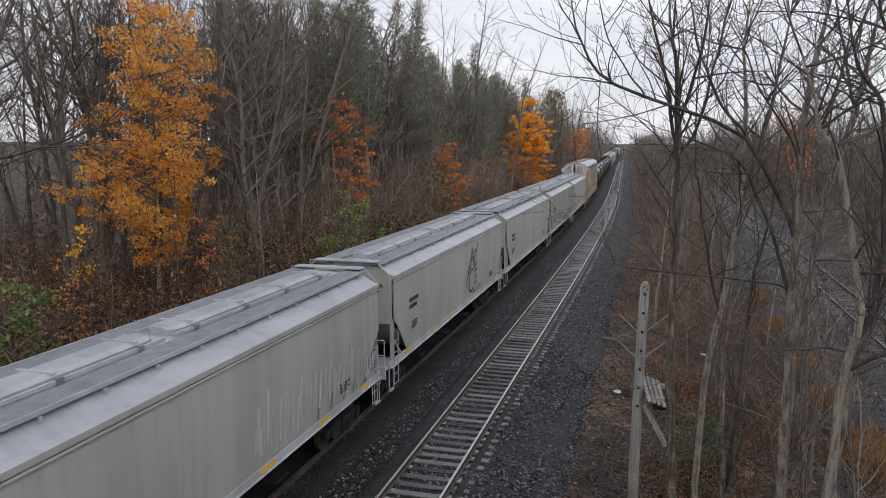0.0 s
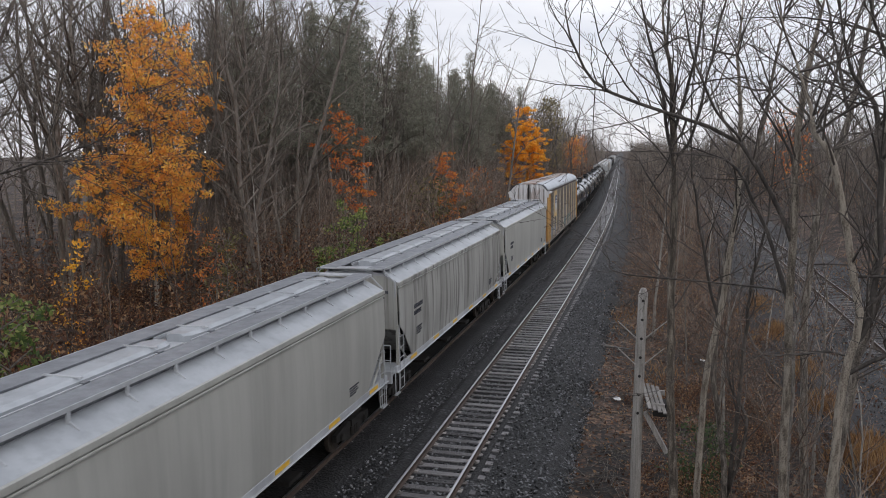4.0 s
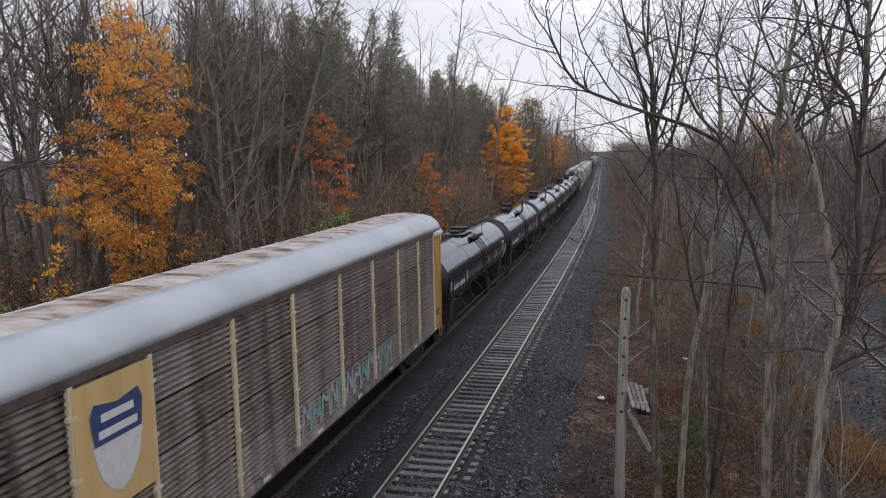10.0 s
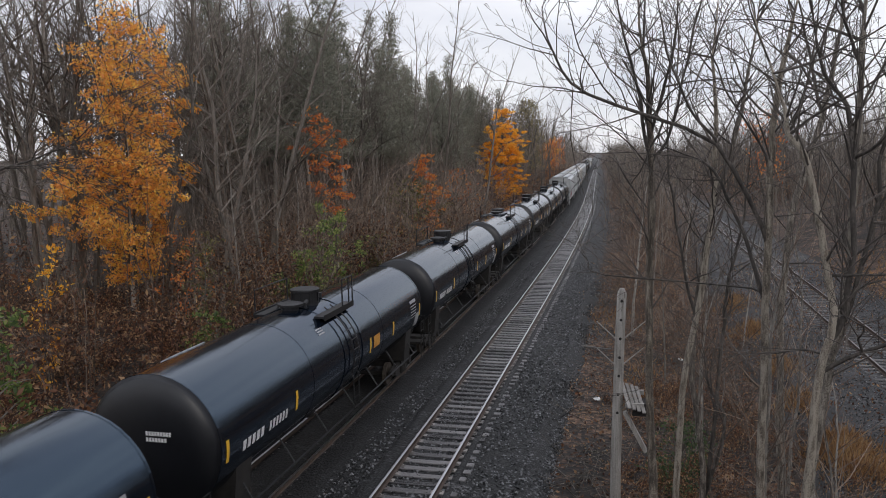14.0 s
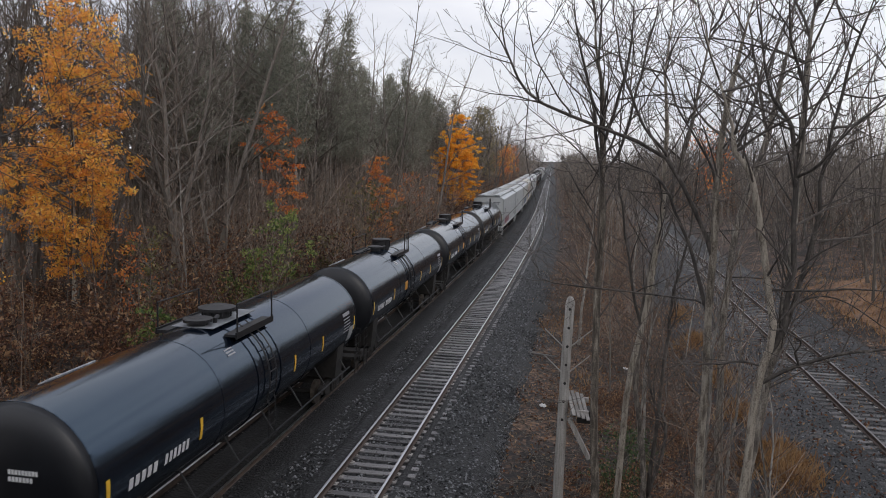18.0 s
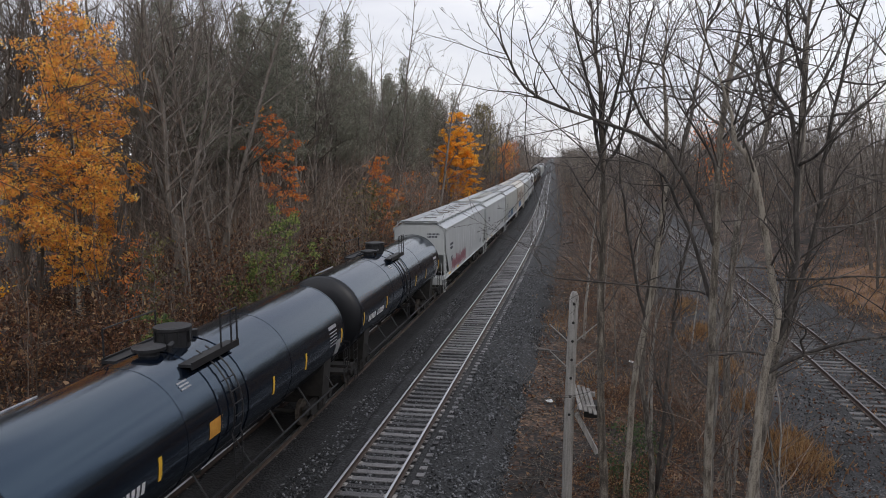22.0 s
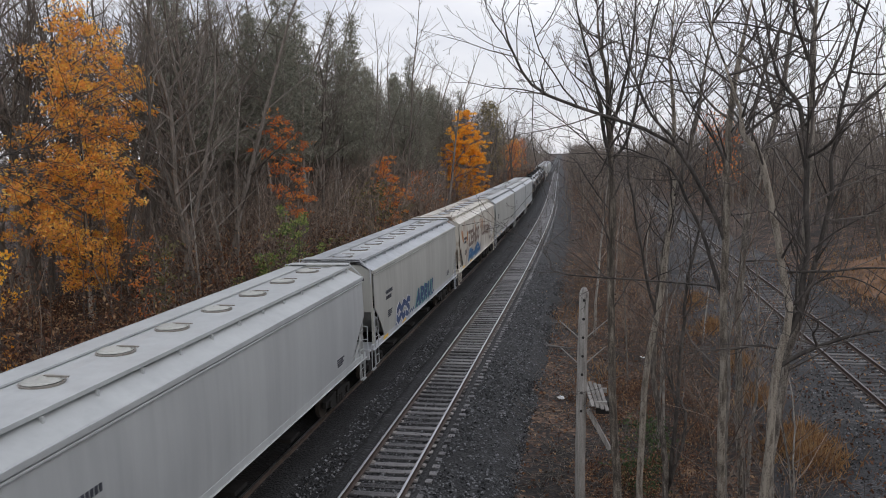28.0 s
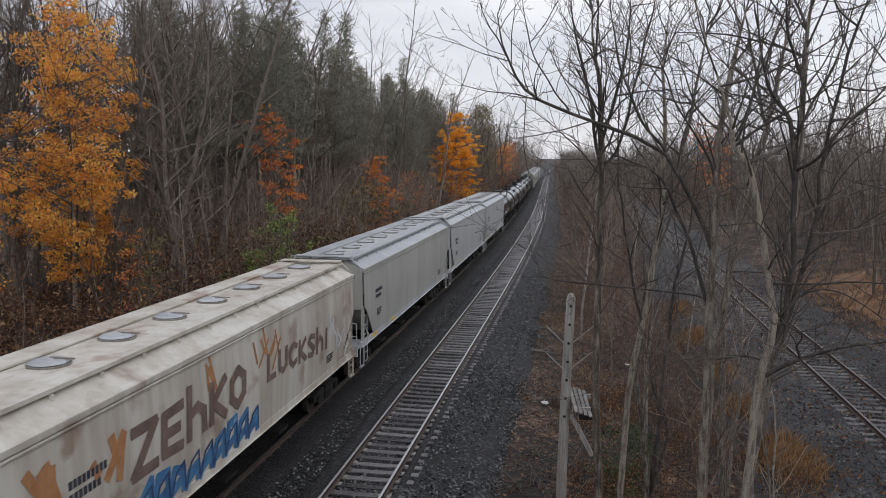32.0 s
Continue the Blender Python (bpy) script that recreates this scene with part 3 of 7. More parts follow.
def truck(car, y):
    """A two-axle truck with side frames, bolster, springs and four wheels."""
    g = Geo()
    for x in (-0.98, 0.98):
        g.loft([[(x - 0.07, y + a, b) for a, b in ((-1.25, 0.62), (-1.25, 0.42), (-0.85, 0.36), (-0.45, 0.2), (0.45, 0.2), (0.85, 0.36), (1.25, 0.42), (1.25, 0.62), (0.5, 0.72), (-0.5, 0.72))],
                [(x + 0.07, y + a, b) for a, b in ((-1.25, 0.62), (-1.25, 0.42), (-0.85, 0.36), (-0.45, 0.2), (0.45, 0.2), (0.85, 0.36), (1.25, 0.42), (1.25, 0.62), (0.5, 0.72), (-0.5, 0.72))]])
        for a in (-0.18, 0, 0.18):
            g.tube([(x + 0.09, y + a, 0.28), (x + 0.09, y + a, 0.55)], 0.07, 8)
        for a in (-0.89, 0.89):
            g.tube([(x - 0.02, y + a, 0.46), (x + 0.14, y + a, 0.46)], 0.12, 10)
    g.box(0, y, 0.62, 2.2, 0.4, 0.25)
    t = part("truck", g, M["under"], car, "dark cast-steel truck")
    for a in (-0.89, 0.89):
        for x in (-0.75, 0.75):
            w = Geo().tube([(x - 0.07, y + a, 0.43), (x + 0.065, y + a, 0.43)], [0.42, 0.43], 20)
            w.tube([(x + 0.065 * (1 if x > 0 else -1), y + a, 0.43), (x + 0.09 * (1 if x > 0 else -1), y + a, 0.43)], [0.3, 0.16], 16)
            part("wheel", w, M["wheel"], t, "steel wheel")
        part("axle", Geo().tube([(-0.7, y + a, 0.43), (0.7, y + a, 0.43)], 0.08, 8), M["under"], t)


def coupler(car, y, sgn, reach):
    g = Geo().box(0, y + sgn * reach / 2, 0.84, 0.18, reach, 0.2)
    g.box(0.05, y + sgn * (reach + 0.08), 0.84, 0.3, 0.2, 0.28)
    g.tube([(0.25, y + sgn * 0.1, 0.8), (0.28, y + sgn * reach * 0.7, 0.45), (0.1, y + sgn * (reach + 0.1), 0.55)], 0.025, 6)
    part("coupler", g, M["under"], car, "dark steel knuckle coupler and brake hose")


def ladder(car, x, y, z0, z1, mat, axis="y", width=0.42, name="ladder"):
    g = Geo()
    for k in (-width / 2, width / 2):
        a = (x, y + k) if axis == "y" else (x + k, y)
        g.tube([(*a, z0), (*a, z1)], 0.016, 5)
    n = max(2, round((z1 - z0) / 0.36))
    for i in range(n + 1):
        z = z0 + (z1 - z0) * i / n
        if axis == "y":
            g.tube([(x, y - width / 2, z), (x, y + width / 2, z)], 0.013, 5)
        else:
            g.tube([(x - width / 2, y, z), (x + width / 2, y, z)], 0.013, 5)
    part(name, g, mat, car)


def bars(car, x, y, z, w, h, n, mat, axis="x", name="lettering", gap=0.35):
    """Lines of small writing as plain bars, n lines in a block."""
    g = Geo()
    step = h / n
    for i in range(n):
        ww = w * (1.0, 0.82, 0.93, 0.7)[i % 4]
        zz = z + h / 2 - step * (i + 0.5)
        high = step * (1 - gap)
        k = max(4, round(ww / (high * 0.8)))
        for j in range(k):
            off = -w / 2 + ww * (j + 0.5) / k
            if axis == "x":
                g.box(x, y + off, zz, 0.008, ww / k * 0.7, high)
            else:
                g.box(x + off, y, zz, ww / k * 0.7, 0.008, high)
    tagged(part(name, g, mat, car), kind="stuff")


def side_x(z):
    """Half width of a bulged hopper side at the height z."""
    return 1.50 + 0.1 * math.sin(math.pi * min(1, max(0, (z - 1.0) / 4.2)))


def hopper(pitch, paint_m, roof_m, slope_m, hatch, label, top=4.32, posts=True, cut=2.95, hatch_m=None, walk_m=None, deck_m=None):
    """A covered hopper: bulged sides, sloped roof edge, hatches, walkways, slope sheets, bays, ladders, platforms and trucks."""
    car = new("hopper_car")
    tagged(car, label, "freight car", "cars of the freight train")
    hl = pitch / 2 - 0.72
    zs = [1.55, 1.85, 2.2, 2.6, cut, 3.3, 3.7, top]
    lift = 0.34
    for sg in (-1, 1):
        g = Geo()
        rows = []
        for z in zs:
            k = hl if z >= cut else hl - 0.12 - (cut - z) / (cut - 1.55) * 1.35
            rows.append([(sg * side_x(z), -k + 2 * k * i / 12, z) for i in range(13)])
        inner = [[(p[0] - sg * 0.03, p[1], p[2]) for p in r] for r in rows]
        g.loft(rows, closed=False)
        g.loft(inner, closed=False)
        side = part("side_panel", g, paint_m, car, smooth=True)
        chord = Geo().box(sg * (side_x(top) + 0.012), 0, top + 0.02, 0.1, hl * 2 + 0.04, 0.13)
        chord.box(sg * (side_x(top) + 0.03), 0, top - 0.1, 0.05, hl * 2, 0.05)
        part("top_chord", bevelled(chord.mesh("top_chord", paint_m), 0.012), paint_m, side)
        sill = Geo().box(sg * 1.5, 0, 1.5, 0.1, hl * 2 + 0.5, 0.18)
        sill.box(sg * 1.53, 0, 1.4, 0.16, hl * 2 + 0.5, 0.03)
        part("side_sill", bevelled(sill.mesh("side_sill", roof_m), 0.01), roof_m, side)
        # end posts and corner braces beside the cut-away slope
        for e in (-1, 1):
            p = Geo().box(sg * 1.5, e * (hl - 0.03), (1.5 + cut) / 2, 0.09, 0.1, cut - 1.5)
            p.tube([(sg * 1.5, e * (hl - 1.0), 1.55), (sg * 1.5, e * (hl - 0.1), 2.3)], 0.035, 6)
            part("corner_post", p, paint_m, side)
        # roof edge that slopes up from the top chord
        sl = Geo()
        sl.loft([[(sg * (side_x(top) - 0.0), -hl, top + 0.085), (sg * 1.02, -hl, top + 0.36), (sg * 1.02, -hl, top + 0.30), (sg * (side_x(top) - 0.04), -hl, top + 0.03)],
                 [(sg * (side_x(top) - 0.0), hl, top + 0.085), (sg * 1.02, hl, top + 0.36), (sg * 1.02, hl, top + 0.30), (sg * (side_x(top) - 0.04), hl, top + 0.03)]])
        roofside = part("roof_slope", sl, slope_m, car, "pale sloping roof edge")
        n = 13
        for i in range(n):
            y = -hl + 0.5 + (2 * hl - 1.0) * i / (n - 1)
            rib = Geo().box(sg * 1.13, y, top + 0.42, 0.05, 0.07, 0.24)
            rib.tube([(sg * 1.13, y, top + 0.33), (sg * 1.32, y, top + 0.2)], 0.025, 5)
            if posts:
                part("walkway_bracket", rib, roof_m, roofside)
            else:
                part("walkway_bracket", Geo().box(sg * 1.17, y, top + 0.31, 0.05, 0.05, 0.16), roof_m, roofside)
        if posts:
            # darker plate that paints the shade in the gap below the walkway
            part("roof_coaming", Geo().box(sg * 0.98, 0, top + 0.42, 0.04, 2 * hl - 0.3, 0.18), M["grating"], roofside, "dull grey upright plate standing for the shaded gap under the walkway")
        wy = hl + 0.15
        wz = top + (0.53 if posts else 0.45)
        wk = Geo().box(sg * 0.84, 0, wz, 0.58, 2 * wy, 0.04)
        walk_part = part("walkway", wk, walk_m or (M["grating"] if roof_m == M["roof_grey"] else roof_m), car, "grey grating walkway")
        part("walkway_rim", Geo().box(sg * 1.14, 0, wz - 0.01, 0.025, 2 * wy, 0.08), roof_m, walk_part)
        # cut corners: slope sheets seen behind the end ladders
        for e in (-1, 1):
            ladder(car, sg * 1.56, e * (hl - 0.28), 0.75, top - 0.1 if e > 0 else top, roof_m)
            st = Geo()
            st.box(sg * 1.5, e * (hl + 0.05), 0.62, 0.1, 0.42, 0.03)
            for dy in (-0.2, 0.2):
                st.tube([(sg * 1.5, e * (hl + 0.05) + dy, 0.62), (sg * 1.5, e * (hl + 0.05) + dy, 1.45)], 0.02, 5)
            part("step", st, roof_m, car)
    deck = Geo().loft([[(x, y, z) for x, z in ((-1.03, top + 0.36), (-0.5, top + 0.42), (0, top + 0.44), (0.5, top + 0.42), (1.03, top + 0.36), (1.03, top + 0.28), (-1.03, top + 0.28))] for y in (-hl, hl)])
    deck_ob = part("roof_deck", deck, deck_m or roof_m, car)
    hm = hatch_m or (slope_m if hatch == "trough" else M["roof_grey"])
    if hatch == "trough":
        n = 2
        ln = (2 * hl - 1.6) / n
        for i in range(n):
            y = -hl + 0.8 + ln * (i + 0.5)
            h2 = ln / 2 - 0.25
            rings = []
            for yy, k in ((-h2, 0.55), (-h2 + 0.12, 0.85), (-h2 + 0.35, 1.0), (h2 - 0.35, 1.0), (h2 - 0.12, 0.85), (h2, 0.55)):
                rings.append([(x * k, y + yy, top + z) for x, z in ((-0.36, 0.42), (-0.36, 0.56), (-0.24, 0.61), (0.24, 0.61), (0.36, 0.56), (0.36, 0.42))])
            h = part("trough_hatch", Geo().loft(rings), hm, car, "long pale hatch cover")
            for sg in (-1, 1):
                part("hatch_rail", Geo().box(sg * 0.44, y, top + 0.5, 0.04, ln - 0.3, 0.07), roof_m, h)
            for k in range(4):
                yy = y - ln / 2 + 0.9 + (ln - 1.8) * k / 3
                b = Geo().box(0, yy, top + 0.625, 0.8, 0.05, 0.03)
                part("hold_down_bar", b, roof_m, h)
                part("latch", Geo().box(0.45, yy, top + 0.51, 0.1, 0.14, 0.1), M["grating"], h)
    else:
        n = 8
        for i in range(n):
            y = -hl + 1.2 + (2 * hl - 2.4) * i / (n - 1)
            g = Geo().tube([(0, y, top + 0.42), (0, y, top + 0.47), (0, y, top + 0.485), (0, y, top + 0.52)], [0.31, 0.31, 0.36, 0.3], 20)
            g.tube([(0, y, top + 0.52), (0, y, top + 0.545)], [0.1, 0.07], 10)
            h = part("round_hatch", g, hm, car, "round roof hatch")
            ring = Geo().loft([[(q * c, y + q * v, z) for c, v in CIRCLE[20]] for q, z in ((0.39, top + 0.42), (0.4, top + 0.465), (0.35, top + 0.465), (0.34, top + 0.42))], cap=False)
            part("hatch_ring", ring, M["hatch_dark"], h)
            part("hatch_bar", Geo().box(0.2, y + 0.12, top + 0.535, 0.5, 0.045, 0.03), M["hatch_dark"], h)
    for e in (-1, 1):
        cz = cut - 0.15
        g = Geo().loft([[(-1.52, e * hl, z), (1.52, e * hl, z), (1.52, e * (hl - 0.05), z), (-1.52, e * (hl - 0.05), z)] for z in (cz, top + 0.06)])
        g.loft([[(-1.55, e * hl, top + 0.06), (1.55, e * hl, top + 0.06), (1.55, e * (hl - 0.05), top + 0.06), (-1.55, e * (hl - 0.05), top + 0.06)],
                [(-1.03, e * hl, top + 0.36), (1.03, e * hl, top + 0.36), (1.03, e * (hl - 0.05), top + 0.36), (-1.03, e * (hl - 0.05), top + 0.36)]])
        end = part("end_sheet", g, paint_m, car)
        bars(car, 0.85, e * (hl + 0.006), top - 0.35, 0.75, 0.32, 2, M["dark_mark"], "y", "end_lettering")
        s = Geo().loft([[(-1.46, e * (hl - 0.03), cz), (1.46, e * (hl - 0.03), cz), (1.46, e * (hl - 2.3), 1.45), (-1.46, e * (hl - 2.3), 1.45)],
                        [(-1.46, e * (hl - 0.09), cz), (1.46, e * (hl - 0.09), cz), (1.46, e * (hl - 2.36), 1.45), (-1.46, e * (hl - 2.36), 1.45)]])
        part("slope_sheet", s, paint_m, car)
        pf = Geo().box(0, e * (hl - 0.12), 1.42, 2.95, 1.16, 0.1)
        pf.box(0, e * (hl + 0.45), 1.28, 2.9, 0.1, 0.4)
        pl = part("end_platform", pf, roof_m, car)
        rl = Geo()
        for x in (-1.4, -0.5, 0.5, 1.4):
            rl.tube([(x, e * (hl + 0.42), 1.4), (x, e * (hl + 0.42), 2.35)], 0.02, 5)
        for z in (1.85, 2.35):
            rl.tube([(-1.4, e * (hl + 0.42), z), (1.4, e * (hl + 0.42), z)], 0.02, 5)
        part("platform_rail", rl, roof_m, pl)
        ladder(car, -1.1, e * (hl + 0.05), 1.5, top + 0.5, roof_m, "x")
        bars(car, -0.1, e * (hl + 0.006), top - 1.0, 0.8, 0.36, 4, M["grey_mark"], "y", "small_lettering")
        # walkway end frame over the roof's edge
        fr = Geo().tube([(-1.5, e * (hl + 0.12), top + 0.1), (-1.1, e * (hl + 0.12), top + 0.5), (1.1, e * (hl + 0.12), top + 0.5), (1.5, e * (hl + 0.12), top + 0.1), (1.5, e * (hl + 0.12), top - 0.4)], 0.025, 6)
        fr.box(0, e * (hl + 0.02), top + 0.53, 2.2, 0.4, 0.035)
        part("roof_grab_rail", fr, roof_m, car)
        truck(car, e * (hl - 1.5))
        coupler(car, e * (hl + 0.4), e, 0.22)
    for i in (-1, 0, 1):
        y = i * (hl - 3.0) * 0.62
        w = (hl - 3.0) * 0.58
        bay = Geo().loft([[(-1.44, y - w, 1.5), (1.44, y - w, 1.5), (1.44, y + w, 1.5), (-1.44, y + w, 1.5)],
                          [(-0.45, y - 0.4, 0.42), (0.45, y - 0.4, 0.42), (0.45, y + 0.4, 0.42), (-0.45, y + 0.4, 0.42)]])
        b = part("discharge_bay", bay, M["under"], car, "near-black discharge hopper")
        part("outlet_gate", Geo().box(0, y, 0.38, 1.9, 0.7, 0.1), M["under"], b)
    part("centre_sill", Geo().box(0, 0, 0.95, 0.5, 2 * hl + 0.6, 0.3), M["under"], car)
    # reporting marks as plain bars on the side
    for sg in (1,):
        xx = side_x(3.0) + 0.008
        bars(car, xx, -hl + 2.1, 3.15, 1.05, 0.46, 2, M["dark_mark"])
        bars(car, xx - 0.012, -hl + 2.2, 2.35, 0.7, 0.3, 4, M["dark_mark"], name="small_lettering")
        bars(car, side_x(2.0) + 0.01, hl - 2.6, 2.0, 0.7, 0.28, 4, M["dark_mark"], name="small_lettering")
    # yellow reflective strips along the sill
    for i in range(6 if hatch == "trough" else 2):
        y = -hl + 1.6 + (2 * hl - 2.6) * i / 5
        part("reflector", Geo().box(1.553, y, 1.5, 0.008, 0.7, 0.11), M["yellow_mark"], car, "yellow reflective strip")
    return car


def tank(pitch, label, ring_y=-0.3, tall=True, placard=-1.7):
    """A black tank car: domed shell, manway with platform and railings, ladders, saddles, sill and trucks."""
    car = tagged(new("tank_car"), label, "freight car", "cars of the freight train")
    r, zc = 1.55, 2.66
    hl = pitch / 2 - 0.75
    n = 40
    prof = [(-hl, 0.05), (-hl + 0.01, 0.4), (-hl + 0.045, 0.8), (-hl + 0.1, 1.1), (-hl + 0.165, 1.32), (-hl + 0.25, 1.46), (-hl + 0.36, r)]
    ys = prof + [(-hl + 0.5 + (2 * hl - 1.0) * i / 8, r) for i in range(1, 8)] + [(-y, q) for y, q in prof[::-1]]
    k = len(prof) - 1
    g = Geo().loft([[(q * c, y, zc + q * s) for c, s in CIRCLE[n]] for y, q in ys[k:-k]], cap=False)
    part("tank_shell", g, M["tank_black"], car, "glossy black cylindrical tank shell", smooth=True)
    for rows in (ys[:k + 1], ys[-k - 1:]):
        part("tank_head", Geo().loft([[(q * c, y, zc + q * s) for c, s in CIRCLE[n]] for y, q in rows]), M["tank_head"], car, "dished black tank head, dulled for the dark surroundings it reflects", smooth=True)
    for y in (-hl + 0.4, -hl * 0.36, hl * 0.36, hl - 0.4):
        b = Geo().loft([[((r + k) * c, y + d, zc + (r + k) * s) for c, s in CIRCLE[n]] for d, k in ((-0.03, -0.01), (-0.03, 0.008), (0.03, 0.008), (0.03, -0.01))], cap=False)
        part("weld_band", b, M["tank_black"], car)
    # jacket bands beside the ladder
    for y in (-0.75, 0.75):
        b = Geo().loft([[((r + k) * c, ring_y + y + d, zc + (r + k) * s) for c, s in CIRCLE[n]] for d, k in ((-0.04, -0.01), (-0.04, 0.02), (0.04, 0.02), (0.04, -0.01))], cap=False)
        part("jacket_band", b, M["tank_black"], car)
    zt = zc + r
    if tall:
        m = Geo().tube([(0, ring_y, zt - 0.1), (0, ring_y, zt + 0.34), (0, ring_y, zt + 0.36), (0, ring_y, zt + 0.43), (0, ring_y, zt + 0.45)], [0.41, 0.41, 0.45, 0.45, 0.38], 24)
    else:
        m = Geo().tube([(0, ring_y, zt - 0.1), (0, ring_y, zt + 0.2), (0, ring_y, zt + 0.21), (0, ring_y, zt + 0.29), (0, ring_y, zt + 0.36)], [0.36, 0.36, 0.5, 0.5, 0.2], 24)
    man = part("manway", m, M["tank_dull"], car, "black manway housing on top", smooth=False)
    for i in range(8):
        c, s = CIRCLE[8][i]
        k = 0.43 if tall else 0.4
        part("manway_bolt", Geo().tube([(k * c, ring_y + k * s, zt + 0.05), (k * c, ring_y + k * s, zt + (0.34 if tall else 0.26))], 0.025, 6), M["tank_dull"], man)
    v = Geo().tube([(0, ring_y - 1.05, zt - 0.05), (0, ring_y - 1.05, zt + 0.1), (0, ring_y - 1.05, zt + 0.11), (0, ring_y - 1.05, zt + 0.18), (0, ring_y - 1.05, zt + 0.22)], [0.24, 0.24, 0.38, 0.38, 0.2], 18)
    part("valve_housing", v, M["tank_dull"], car, "black valve housing with a wide lid")
    part("safety_valve", Geo().tube([(0.05, ring_y + 0.85, zt - 0.05), (0.05, ring_y + 0.85, zt + 0.16)], 0.13, 12), M["tank_dull"], car, "black safety valve")
    part("vent_pipe", Geo().tube([(0.3, ring_y - 0.7, zt - 0.1), (0.3, ring_y - 0.7, zt + 0.12), (0.3, ring_y - 0.55, zt + 0.16)], 0.06, 8), M["tank_dull"], car)
    if not tall:
        # pale plate that imitates the sky's reflection on the wet top
        part("top_plate", bevelled(Geo().box(0, ring_y - 0.1, zt + 0.0, 1.15, 2.5, 0.03).mesh("top_plate", M["grating"]), 0.008), M["grating"], car, "steel plate round the manway, its paleness standing for reflected sky")
    for x, posts, zs in ((0.95, (0.25, 0.8, 1.12) if tall else (-1.1, 1.1), (0.35, 0.7) if tall else (0.62,)), (-0.95, (-1.1, 1.1), (0.55,))):
        pf = Geo().box(x, ring_y, zt - 0.2, 0.34, 2.35, 0.07)
        pf.box(x * 1.17, ring_y, zt - 0.2, 0.04, 2.35, 0.17)
        plat = part("top_platform", pf, M["tank_dull"], car, "black steel platform beside the manway")
        xo = x * 1.17
        for y in posts:
            part("railing_post", Geo().tube([(xo, ring_y + y, zt - 0.2), (xo, ring_y + y, zt + zs[-1])], 0.024, 6), M["tank_dull"], plat)
        for z in zs:
            part("railing_bar", Geo().tube([(xo, ring_y + posts[0], zt + z), (xo, ring_y + posts[-1], zt + z)], 0.018, 6), M["tank_dull"], plat)
        for y in (-0.9, 0.9):
            part("platform_bracket", Geo().tube([(x * 0.8, ring_y + y, zt - 0.3), (xo, ring_y + y, zt - 0.22)], 0.03, 5), M["tank_dull"], plat)
    for sg in (-1, 1):
        lad = Geo()
        for dy in (-0.22, 0.22):
            pts = [(sg * (r + 0.08) * math.cos(a), ring_y + dy, zc + (r + 0.08) * math.sin(a)) for a in [radians(d) for d in range(-20, 66, 12)]]
            lad.tube([(sg * 1.58, ring_y + dy, 1.0), (sg * 1.58, ring_y + dy, 2.0)] + pts, 0.022, 5)
        for i in range(9):
            z = 1.05 + i * 0.3
            x = 1.58 if z < 2.2 else (r + 0.08) * math.cos(math.asin(min(0.98, (z - zc) / (r + 0.08))))
            lad.tube([(sg * x, ring_y - 0.22, z), (sg * x, ring_y + 0.22, z)], 0.016, 5)
        part("side_ladder", lad, M["tank_dull"], car)
        hr = Geo().tube([(sg * 1.55, -hl + 1.2, 1.02), (sg * 1.55, hl - 1.2, 1.02)], 0.03, 6)
        for i in range(7):
            y = -hl + 1.6 + (2 * hl - 3.2) * i / 6
            hr.tube([(sg * 1.55, y, 1.02), (sg * 1.1, y, 1.72)], 0.025, 5)
        part("side_handrail", hr, M["tank_dull"], car)
        for e in (-1, 1):
            ladder(car, sg * 1.42, e * (hl + 0.15), 0.45, 1.9, M["tank_dull"])
    for e in (-1, 1):
        y = e * (hl - 1.6)
        sd = Geo().loft([[(x, y - 0.35, z) for x, z in SADDLE], [(x, y + 0.35, z) for x, z in SADDLE]])
        part("saddle", sd, M["under"], car)
        st = Geo().box(0, e * (hl - 0.6), 0.98, 0.55, 2.4, 0.34)
        st.box(0, e * (hl + 0.3), 1.0, 2.7, 0.5, 0.1)
        part("stub_sill", st, M["under"], car)
        er = Geo()
        for x in (-1.3, -0.45, 0.45, 1.3):
            er.tube([(x, e * (hl + 0.5), 1.05), (x, e * (hl + 0.5), 1.95)], 0.02, 5)
        er.tube([(-1.3, e * (hl + 0.5), 1.95), (1.3, e * (hl + 0.5), 1.95)], 0.02, 5)
        part("end_railing", er, M["tank_dull"], car)
        truck(car, y)
        coupler(car, e * (hl + 0.45), e, 0.22)
        bars(car, 0.35, e * (hl + 0.0), zc + 0.35, 0.6, 0.26, 2, M["white_mark"], "y", "end_lettering")
    for y in (-hl + 2.7,):
        part("walkway_strip", Geo().box(0, 0, 0, 0.26, 1.5, 0.03, Matrix.Translation((-0.72, y, zc + math.sqrt(r * r - 0.52) + 0.02)) @ Matrix.Rotation(radians(-27), 4, "Y")), M["pale_strip"], car, "pale non-slip strip on top")
    bo = Geo().box(0, 0, 1.12, 0.5, 1.4, 0.25).tube([(0, 0, 1.2), (0, 0, 0.65)], 0.18, 12)
    part("bottom_outlet", bo, M["under"], car)

    def on_shell(y, ang, w, h, mat, name, label=""):
        a0, a1 = radians(ang) - h / 2 / r, radians(ang) + h / 2 / r
        rr = r + 0.009
        g = Geo()
        g.loft([[(rr * math.cos(a0 + (a1 - a0) * k / 4), yy, zc + rr * math.sin(a0 + (a1 - a0) * k / 4)) for k in range(5)] for yy in (y - w / 2, y + w / 2)], closed=False)
        part(name, g, mat, car, label)
